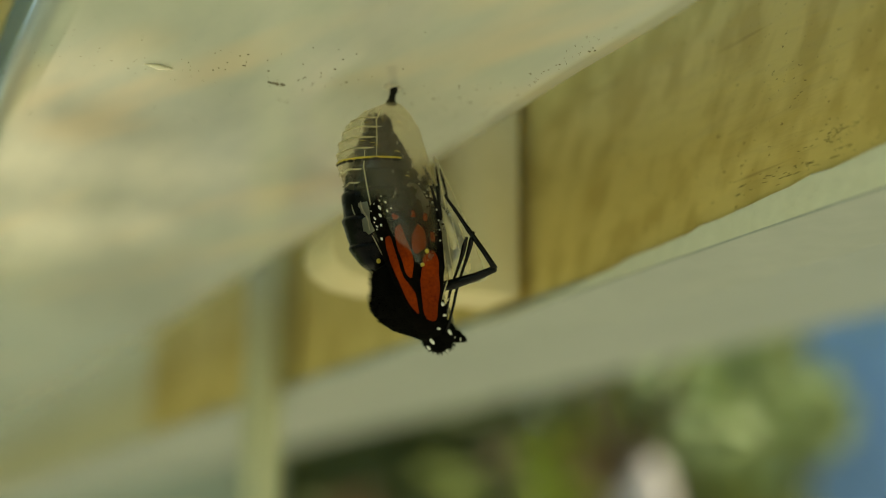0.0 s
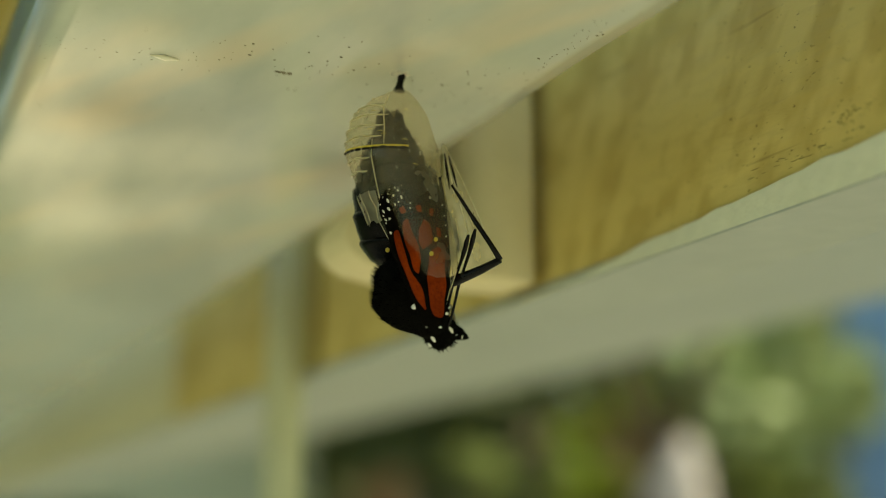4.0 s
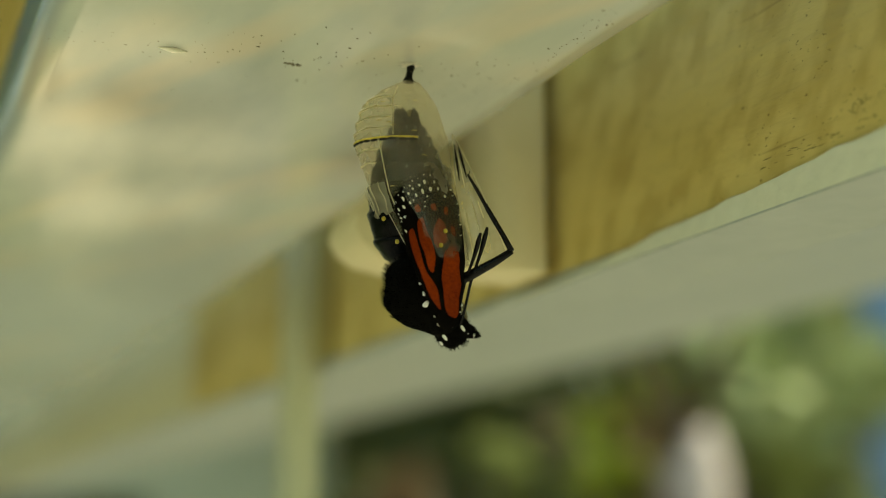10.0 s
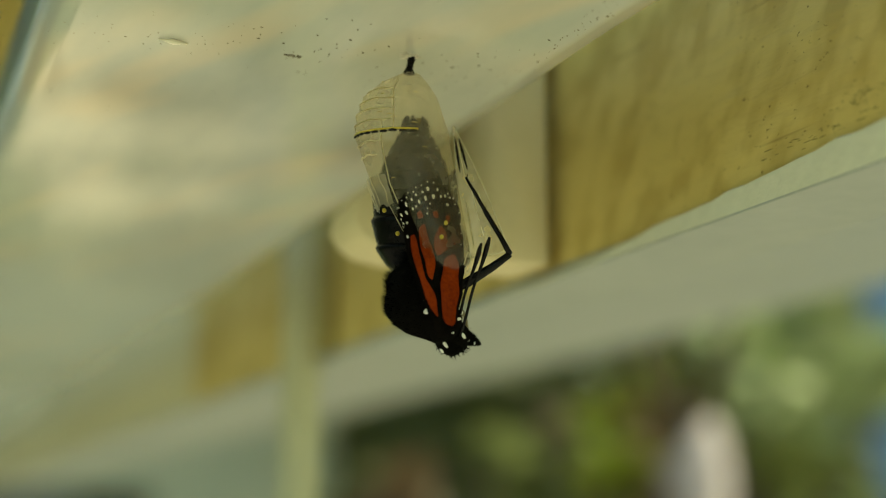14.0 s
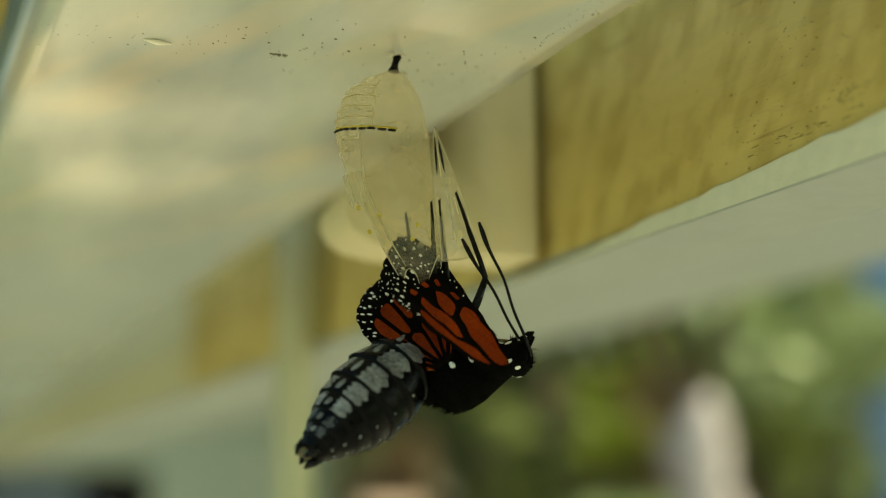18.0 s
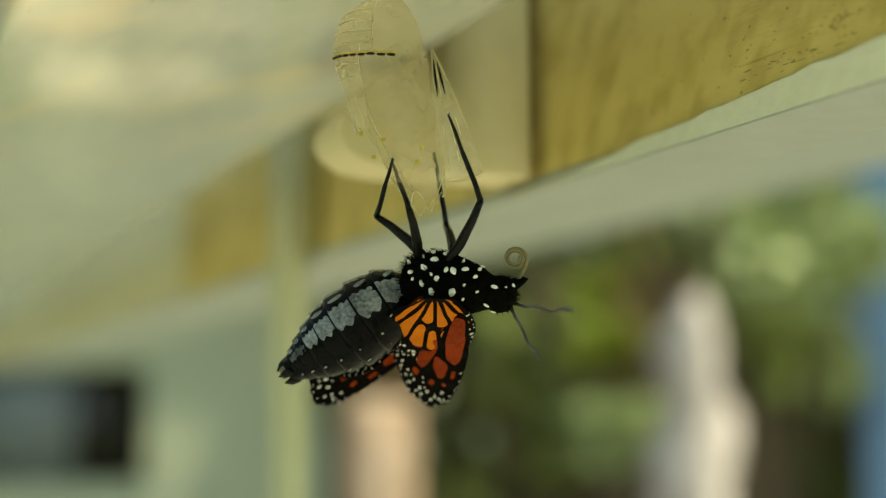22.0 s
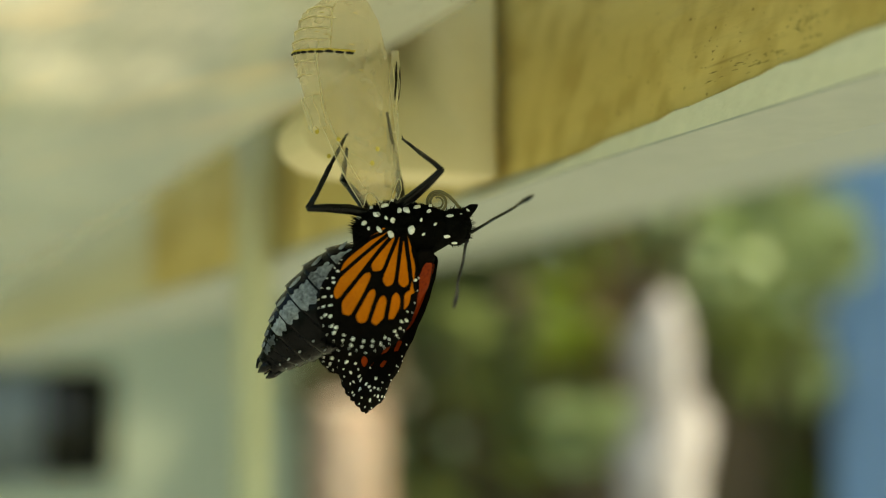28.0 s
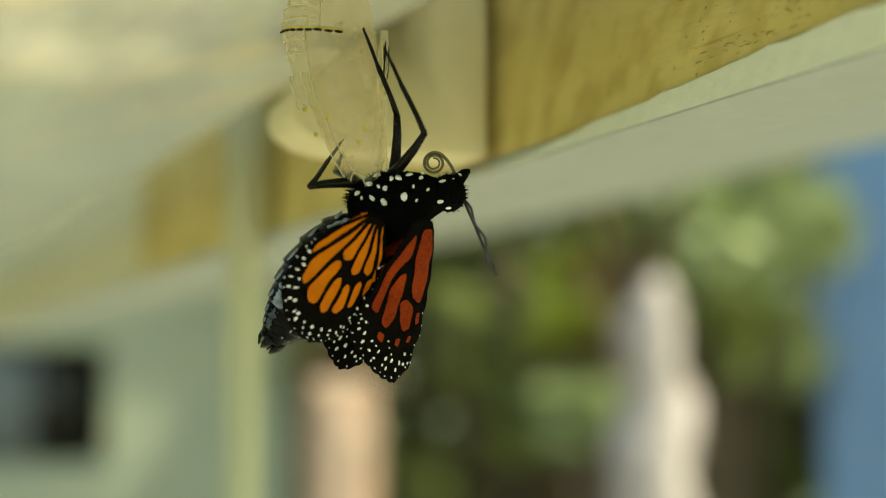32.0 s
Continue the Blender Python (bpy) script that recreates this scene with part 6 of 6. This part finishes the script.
    walk(legs["mid_r"][0], mm_rows([
        (0, 0.80, -1.30, -3.60, -90.0, 56.1, -71.6),
        (2, 0.80, -1.30, -3.60, -86.7, 43.4, -65.4),
        (6, 0.80, -1.30, -3.60, -87.0, 44.3, -69.1),
        (9, 0.80, -1.30, -3.60, -83.4, 38.7, -66.5),
        (13, 0.80, -1.30, -3.60, -81.7, 32.8, -64.4),
        (14.5, 0.80, -1.30, -3.60, -78.9, 42.4, -66.1),
        (16.5, 0.80, -1.30, -3.60, -4.4, 110.1, -4.7),
        (17, 0.80, -1.30, -3.60, 63.8, 66.1, 65.8),
        (17.5, 0.80, -1.30, -3.60, 69.2, 66.7, 70.7),
        (18, 0.80, -1.30, -3.60, 75.9, 67.5, 77.0),
        (18.5, 0.80, -1.30, -3.60, 75.1, 67.5, 76.2),
        (19, 0.80, -1.30, -3.60, 67.3, 66.7, 69.0),
        (20, 0.80, -1.30, -3.60, 69.3, 66.8, 70.9),
        (20.5, 0.80, -1.30, -3.60, 69.9, 68.4, 71.2),
        (21, 0.80, -1.30, -3.60, 29.6, 91.6, 29.6),
        (21.5, 0.80, -1.30, -3.60, -125.7, 50.4, -89.1),
        (22, 0.80, -1.30, -3.60, -124.9, 14.6, -113.0),
        (22.5, 0.80, -1.30, -3.60, -117.8, 60.5, -78.7),
        (23, 0.80, -1.30, -3.60, 65.7, 107.4, 89.8),
        (23.5, 0.80, -1.30, -3.60, -72.1, 40.2, -78.3),
        (24, 0.80, -1.30, -3.60, -22.7, 47.3, -45.9),
        (24.5, 0.80, -1.30, -3.60, -5.5, 24.3, -13.2),
        (25, 0.80, -1.30, -3.60, -5.8, 6.6, -41.5),
        (25.5, 0.80, -1.30, -3.60, 3.0, 7.1, 23.1),
        (27.5, 0.80, -1.30, -3.60, 4.5, 13.9, 18.0),
        (27.6, 0.80, -1.30, -3.60, 3.9, 14.1, 15.4),
        (27.75, 0.80, -1.30, -3.60, -27.9, 34.9, -28.3),
        (27.9, 0.80, -1.30, -3.60, -68.2, 26.7, -79.8),
        (28, 0.80, -1.30, -3.60, -71.3, 36.4, -89.4),
        (28.3, 0.80, -1.30, -3.60, -87.4, 28.4, -108.4),
        (28.8, 0.80, -1.30, -3.60, -23.2, 35.1, -36.6),
        (29, 0.80, -1.30, -3.60, -21.0, 36.9, -32.7),
        (29.1, 0.80, -1.30, -3.60, -21.0, 37.2, -32.5),
        (29.4, 0.80, -1.30, -3.60, -24.2, 34.3, -38.5),
        (29.7, 0.80, -1.30, -3.60, -75.2, 35.5, -81.3),
        (30, 0.80, -1.30, -3.60, -78.2, 32.6, -87.9),
        (30.6, 0.80, -1.30, -3.60, -71.9, 46.1, -90.1),
        (31, 0.80, -1.30, -3.60, -79.6, 34.8, -93.9),
        (31.5, 0.80, -1.30, -3.60, -54.7, 74.5, -61.9),
        (32, 0.80, -1.30, -3.60, 67.3, 58.6, 66.4),
    ]))
    walk(legs["mid_r"][1], mm_rows([
        (0, 2.42, -6.17, -11.23, 37.4, 170.8, 22.6),
        (2, 3.58, -7.38, -9.92, 40.3, 164.6, 27.8),
        (6, 3.15, -7.45, -10.02, 38.6, 166.2, 25.9),
        (9, 3.66, -7.88, -9.36, 39.0, 162.2, 28.6),
        (13, 4.14, -8.28, -8.58, 40.2, 160.0, 34.1),
        (14.5, 3.56, -7.51, -9.80, 32.2, 158.4, 25.4),
        (15.5, 0.60, -4.28, -11.02, -8.6, 133.2, -17.2),
        (16.5, -2.35, -1.04, -12.24, 117.1, 35.8, 106.7),
        (17, 2.33, 2.10, -12.01, 68.6, 52.6, 72.7),
        (17.5, 2.00, 2.13, -12.05, 70.4, 52.5, 74.3),
        (18, 1.59, 2.13, -12.10, 73.5, 53.5, 76.6),
        (18.5, 1.64, 2.11, -12.10, 75.4, 54.3, 78.0),
        (19, 2.11, 2.09, -12.05, 79.8, 54.9, 81.6),
        (20, 1.99, 2.13, -12.06, 86.9, 56.2, 87.4),
        (20.5, 1.89, 1.90, -12.16, 92.7, 56.5, 92.4),
        (21, 0.58, -1.42, -12.80, 89.6, 56.9, 89.7),
        (21.5, 0.90, -7.16, -10.69, -63.7, 142.9, -55.2),
        (22, -2.68, -9.50, -5.91, -46.5, 118.6, -67.5),
        (22.5, 1.69, -5.75, -11.61, -60.2, 156.0, -51.4),
        (23, 0.79, -4.04, -12.38, 118.7, 13.2, 117.2),
        (23.5, 2.23, -8.18, -9.53, -23.6, 154.2, -45.2),
        (24, 5.14, -5.79, -10.36, -16.4, 157.1, -27.0),
        (24.5, 8.96, -3.22, -7.39, -4.0, 159.3, -11.1),
        (25, 7.65, -7.35, -4.65, -8.6, 162.9, -27.3),
        (25.5, 9.20, 2.28, -4.74, 0.5, 173.0, 3.9),
        (27.5, 9.29, 1.46, -5.81, -0.8, 177.2, -16.2),
        (27.6, 9.40, 1.08, -5.85, -0.8, 177.4, -17.3),
        (27.9, 2.26, -9.39, -7.73, 121.9, 20.9, 102.5),
        (28, 0.88, -8.71, -9.05, 118.8, 36.5, 95.1),
        (28.3, -1.75, -8.98, -7.97, 102.7, 53.6, 93.1),
        (28.8, 6.84, -5.79, -8.89, -47.7, 130.8, -55.4),
        (29, 6.99, -5.27, -9.13, -40.2, 119.7, -44.5),
        (29.1, 6.98, -5.23, -9.16, -39.7, 116.8, -42.9),
        (29.4, 6.75, -6.03, -8.78, -52.8, 121.1, -57.0),
        (29.7, 1.93, -8.71, -8.94, 83.0, 53.8, 84.4),
        (30, 1.08, -9.04, -8.56, 74.5, 49.1, 72.6),
        (30.6, 0.79, -7.68, -10.23, 80.8, 41.5, 74.5),
        (31, 0.29, -8.84, -8.85, 88.6, 48.3, 85.4),
        (32, 2.71, 3.09, -11.46, -45.5, 112.5, -50.8),
    ]))
    walk(legs["rear_l"][0], mm_rows([
        (0, -3.40, 1.30, -2.90, -59.3, 29.9, -39.0),
        (2, -3.40, 1.30, -2.90, -64.4, 32.3, -41.9),
        (6, -3.40, 1.30, -2.90, -65.1, 32.9, -43.0),
        (9, -3.40, 1.30, -2.90, -67.4, 29.0, -46.7),
        (13, -3.40, 1.30, -2.90, -77.9, 30.0, -59.0),
        (14.5, -3.40, 1.30, -2.90, -79.0, 38.9, -65.1),
        (16.5, -3.40, 1.30, -2.90, -72.9, 85.9, -73.0),
        (17, -3.40, 1.30, -2.90, 30.7, 55.4, 35.8),
        (17.5, -3.40, 1.30, -2.90, 36.5, 58.4, 41.0),
        (18, -3.40, 1.30, -2.90, 40.5, 60.1, 44.6),
        (18.5, -3.40, 1.30, -2.90, 41.9, 60.6, 45.8),
        (19, -3.40, 1.30, -2.90, 38.1, 59.1, 42.4),
        (20, -3.40, 1.30, -2.90, 39.3, 59.6, 43.6),
        (20.5, -3.40, 1.30, -2.90, 41.9, 60.6, 45.9),
        (21, -3.40, 1.30, -2.90, 89.6, 68.0, 89.6),
        (21.5, -3.40, 1.30, -2.90, -47.5, 144.0, -52.2),
        (22, -3.40, 1.30, -2.90, -32.4, 121.3, -72.5),
        (22.5, -3.40, 1.30, -2.90, -42.2, 147.5, -43.4),
        (23, -3.40, 1.30, -2.90, 129.1, 17.1, 117.8),
        (23.5, -3.40, 1.30, -2.90, -27.4, 156.0, -51.9),
        (24, -3.40, 1.30, -2.90, -21.3, 157.0, -46.0),
        (24.5, -3.40, 1.30, -2.90, -9.5, 159.4, -25.4),
        (25, -3.40, 1.30, -2.90, -5.7, 169.2, -28.1),
        (25.25, -3.40, 1.30, -2.90, -3.7, 176.4, 22.4),
        (25.5, -3.40, 1.30, -2.90, -8.0, -177.5, 72.5),
        (27.5, -3.40, 1.30, -2.90, -0.7, -179.1, 36.4),
        (27.6, -3.40, 1.30, -2.90, -0.8, -178.9, 37.8),
        (27.9, -3.40, 1.30, -2.90, 1.0, -175.3, -11.9),
        (28, -3.40, 1.30, -2.90, 5.5, 176.2, -31.9),
        (28.3, -3.40, 1.30, -2.90, 11.7, 177.2, -32.3),
        (28.8, -3.40, 1.30, -2.90, -1.4, -172.5, 10.5),
        (29, -3.40, 1.30, -2.90, -5.0, -168.7, 25.2),
        (29.1, -3.40, 1.30, -2.90, -6.0, -168.5, 27.8),
        (29.4, -3.40, 1.30, -2.90, -2.3, -173.2, 18.6),
        (29.7, -3.40, 1.30, -2.90, 1.2, 170.3, 7.3),
        (30, -3.40, 1.30, -2.90, -6.8, 172.2, -30.4),
        (30.6, -3.40, 1.30, -2.90, -10.8, -168.9, -58.4),
        (31, -3.40, 1.30, -2.90, 4.6, -160.2, -59.5),
        (32, -3.40, 1.30, -2.90, 6.5, -175.2, -46.8),
    ]))
    walk(legs["rear_l"][1], mm_rows([
        (0, 2.66, -3.61, -7.39, 32.5, 156.0, 4.7),
        (2, 2.27, -3.78, -7.71, 34.4, 156.3, 9.1),
        (6, 2.13, -3.85, -7.79, 34.9, 156.5, 8.8),
        (9, 2.00, -4.44, -7.26, 34.3, 158.0, 8.1),
        (13, 0.62, -5.38, -7.39, 35.0, 159.3, 9.5),
        (14.5, -0.45, -5.05, -8.55, 26.6, 160.3, 0.5),
        (15.5, -1.83, -2.19, -10.21, -12.2, 145.6, -34.8),
        (16.5, -3.21, 0.68, -11.88, 126.2, 24.6, 107.0),
        (17, 0.74, 4.29, -10.31, 63.3, 51.5, 68.5),
        (17.5, 0.16, 4.39, -10.56, 63.9, 52.1, 68.8),
        (18, -0.20, 4.45, -10.70, 67.8, 53.4, 71.9),
        (18.5, -0.32, 4.47, -10.74, 69.4, 54.3, 73.0),
        (19, 0.02, 4.42, -10.62, 73.4, 55.1, 76.2),
        (20, -0.10, 4.44, -10.66, 77.9, 30.9, 83.7),
        (20.5, -0.33, 4.47, -10.74, 79.7, 29.2, 85.0),
        (21, -3.38, 4.67, -11.25, 107.9, 20.0, 96.3),
        (21.25, -5.62, 5.86, -9.72, -40.2, 115.8, -30.8),
        (21.5, -7.86, 7.05, -8.19, 45.1, 135.7, 73.1),
        (22, -4.80, 5.76, -10.59, -118.3, 17.3, -120.6),
        (22.5, -8.91, 6.51, -7.74, -125.7, 36.7, -89.1),
        (23, -7.42, 8.91, -5.54, 52.3, 133.9, 79.3),
        (23.5, -8.47, 7.77, -6.56, -103.8, 46.2, -100.1),
        (24, -9.15, 7.26, -6.42, 36.4, 116.0, 38.4),
        (24.5, -11.01, 4.91, -6.07, -44.7, 46.1, -53.9),
        (25, -11.20, 5.46, -4.58, -38.1, 29.8, -57.7),
        (25.5, -6.10, -7.28, -2.50, 60.7, 68.1, 62.5),
        (27.5, -10.64, -4.04, -2.76, 71.8, 65.3, 73.4),
        (27.6, -10.51, -4.21, -2.73, 71.7, 65.7, 73.3),
        (27.9, -12.18, 3.15, -2.17, -13.3, 57.4, -15.7),
        (28, -11.03, 6.04, -3.50, -28.4, 55.6, -40.5),
        (28.3, -11.00, 6.10, -3.35, -50.6, 60.8, -60.4),
        (28.8, -12.17, -0.33, -1.72, -1.1, 56.6, -1.3),
        (29, -11.38, -2.46, -1.13, -0.5, 60.5, -0.5),
        (29.1, -11.20, -2.82, -1.10, -0.0, 60.8, -0.0),
        (29.4, -11.87, -1.55, -1.84, -2.6, 56.6, -3.1),
        (29.7, -12.20, 0.18, -4.42, -22.0, 51.3, -27.4),
        (30, -11.09, 5.82, -4.12, -20.4, 49.7, -32.5),
        (30.6, -8.02, 8.82, -1.16, -38.9, 54.7, -60.4),
        (31, -7.70, 8.60, 0.14, -62.4, 46.0, -78.6),
        (32, -9.54, 7.84, -2.15, -51.8, 37.3, -66.9),
    ]))
    walk(legs["rear_r"][0], mm_rows([
        (0, -3.40, -1.30, -2.90, -56.9, 40.3, -34.9),
        (2, -3.40, -1.30, -2.90, -63.0, 38.0, -38.2),
        (6, -3.40, -1.30, -2.90, -61.4, 38.7, -37.8),
        (9, -3.40, -1.30, -2.90, -64.7, 31.9, -42.6),
        (13, -3.40, -1.30, -2.90, -74.9, 32.1, -54.3),
        (14.5, -3.40, -1.30, -2.90, -75.6, 42.5, -60.2),
        (16.5, -3.40, -1.30, -2.90, -73.9, 103.8, -74.3),
        (17, -3.40, -1.30, -2.90, 42.6, 60.9, 46.5),
        (17.5, -3.40, -1.30, -2.90, 61.8, 65.7, 64.1),
        (18, -3.40, -1.30, -2.90, 82.3, 67.7, 82.8),
        (18.5, -3.40, -1.30, -2.90, 96.1, 67.9, 95.6),
        (19, -3.40, -1.30, -2.90, -74.1, 112.6, -75.3),
        (20, -3.40, -1.30, -2.90, -68.9, 113.2, -70.5),
        (20.5, -3.40, -1.30, -2.90, -65.6, 113.6, -67.5),
        (21, -3.40, -1.30, -2.90, -58.5, 114.8, -60.9),
        (21.5, -3.40, -1.30, -2.90, 6.1, 145.0, 32.2),
        (22, -3.40, -1.30, -2.90, 28.1, 156.6, 13.1),
        (22.5, -3.40, -1.30, -2.90, 5.9, 140.0, 39.7),
        (23, -3.40, -1.30, -2.90, -11.3, 137.5, 12.4),
        (23.5, -3.40, -1.30, -2.90, -130.5, 26.8, -111.1),
        (24, -3.40, -1.30, -2.90, -58.6, 40.2, -82.0),
        (24.5, -3.40, -1.30, -2.90, -30.3, 23.5, -55.6),
        (25, -3.40, -1.30, -2.90, -43.8, 8.0, -81.8),
        (25.5, -3.40, -1.30, -2.90, -21.0, 25.7, -41.6),
        (27.5, -3.40, -1.30, -2.90, -33.4, 37.8, -47.1),
        (27.6, -3.40, -1.30, -2.90, -36.2, 37.4, -50.3),
        (27.9, -3.40, -1.30, -2.90, 49.1, 144.8, 63.5),
        (28, -3.40, -1.30, -2.90, 58.2, 140.4, 58.3),
        (28.3, -3.40, -1.30, -2.90, 52.7, 152.4, 49.1),
        (28.8, -3.40, -1.30, -2.90, -61.2, 40.2, -70.5),
        (29, -3.40, -1.30, -2.90, -56.2, 38.3, -67.4),
        (29.1, -3.40, -1.30, -2.90, -56.0, 38.2, -67.3),
        (29.4, -3.40, -1.30, -2.90, -64.6, 40.6, -72.8),
        (29.7, -3.40, -1.30, -2.90, 54.9, 128.7, 61.3),
        (30, -3.40, -1.30, -2.90, 49.6, 125.3, 52.3),
        (30.6, -3.40, -1.30, -2.90, 41.9, 119.5, 42.0),
        (31, -3.40, -1.30, -2.90, 45.0, 139.8, 52.4),
        (32, -3.40, -1.30, -2.90, 26.9, 152.7, 57.7),
    ]))
    walk(legs["rear_r"][1], mm_rows([
        (0, 2.23, -5.23, -8.72, 31.2, 166.2, -8.0),
        (2, 2.18, -5.68, -8.44, 32.9, 163.1, -2.1),
        (6, 2.14, -5.61, -8.53, 32.9, 162.8, -1.7),
        (9, 2.23, -6.47, -7.66, 32.2, 162.0, 0.0),
        (13, 1.05, -7.49, -7.69, 32.5, 162.4, 1.7),
        (14.5, -0.11, -7.06, -8.98, 24.6, 163.2, -4.4),
        (15.5, -2.04, -3.15, -10.31, -14.4, 147.1, -37.7),
        (16.5, -3.98, 0.77, -11.64, 122.4, 24.4, 104.7),
        (17, -0.39, 1.87, -10.76, 62.1, 51.3, 67.6),
        (17.5, -1.78, 2.03, -11.10, 67.5, 52.6, 71.8),
        (18, -2.97, 2.09, -11.23, 77.1, 54.7, 79.5),
        (18.5, -3.73, 2.07, -11.24, 86.8, 55.6, 87.4),
        (19, -4.28, 2.05, -11.21, 97.6, 56.1, 96.3),
        (20, -4.58, 2.04, -11.17, 97.4, 32.8, 94.0),
        (20.5, -4.78, 2.03, -11.15, 98.8, 30.0, 94.4),
        (21, -5.24, 2.00, -11.07, 89.8, 34.6, 89.9),
        (21.5, -9.64, -5.23, -8.06, 92.5, 37.3, 101.8),
        (22, -11.45, -3.17, -6.47, 85.8, 52.5, 67.9),
        (22.5, -8.71, -5.70, -8.68, 99.4, 23.8, 109.3),
        (23, -9.88, -2.72, -8.98, 97.1, 15.0, 100.7),
        (23.5, -6.29, -8.79, -6.96, -52.0, 145.8, -66.3),
        (24, -2.45, -8.11, -8.71, -41.4, 149.5, -56.8),
        (24.5, 1.26, -8.11, -6.49, -21.7, 151.0, -39.4),
        (25, -2.13, -10.12, -4.15, -30.4, 153.9, -53.1),
        (25.5, 2.67, -6.68, -6.80, -1.5, 176.9, -26.2),
        (27.5, 1.44, -6.51, -8.41, -3.6, 171.1, -22.2),
        (27.6, 1.16, -6.80, -8.37, -3.7, 170.7, -22.1),
        (27.75, -2.76, -7.34, -8.23, -37.6, 161.7, -55.1),
        (27.9, -6.68, -7.88, -8.09, 109.1, 7.7, 92.6),
        (28, -7.04, -7.20, -8.63, 102.4, 12.7, 83.0),
        (28.3, -8.62, -7.33, -7.07, 55.9, 25.9, 85.2),
        (28.55, -4.86, -7.55, -7.89, 116.1, 25.8, 109.8),
        (28.8, -1.10, -7.78, -8.71, -11.0, 172.9, -57.7),
        (29, -0.68, -7.82, -8.47, -8.6, 172.3, -49.7),
        (29.1, -0.67, -7.83, -8.46, -8.4, 172.2, -47.6),
        (29.4, -1.38, -7.83, -8.76, -12.4, 171.6, -56.2),
        (29.7, -6.10, -6.24, -9.92, 94.2, 9.0, 90.7),
        (30, -6.58, -5.42, -10.24, 53.3, 5.5, 76.9),
        (30.6, -6.70, -4.27, -10.73, 33.9, -8.5, 74.9),
        (31, -7.59, -6.75, -8.71, 8.4, -6.4, 79.1),
        (32, -7.68, -8.06, -7.02, 38.9, -0.4, 78.3),
    ]))
    walk(tongue, [(t, Matrix.Translation(MOUTH) @ pose(0, 0, 0, 0, turn, 0)) for t, turn in [
        (0, 85), (19.6, 85), (20.0, 40), (20.5, -8), (21, 2), (22, 0), (23, 12), (24, 35), (25.5, 60), (27.5, 60), (28, 58), (29, 55), (30, 45), (32, 42)]])
    walk(chrysalis, [(t, SPACE @ pose(0, 0, 0, 0, lean, turn)) for t, lean, turn in [
        (0, 0.0, 0.0),
        (14.5, 0.0, 0.0),
        (16.5, 4.0, 0.0),
        (17, 4.5, 0.0),
        (19, 4.5, 0.0),
        (20, 4.0, 0.0),
        (21, 3.0, 0.0),
        (22, 1.5, 0.0),
        (23, 1.5, 0.0),
        (24, 1.0, 0.0),
        (25, 2.5, 0.0),
        (25.5, 3.0, 0.0),
        (27.5, 3.0, 0.0),
        (28, 3.5, 0.0),
        (29, 4.0, 0.0),
        (30, 4.5, 0.0),
        (31, 4.5, 0.0),
        (32, 4.5, 0.0),
    ]])
    walk(flap, [(t, Matrix.Translation(HINGE) @ pose(0, 0, 0, 0, 0, turn)) for t, turn in [
        (0, 0.0),
        (22.5, 0.0),
        (23.2, 20.0),
        (24, 60.0),
        (25, 85.0),
        (32, 85.0),
    ]])


motions()
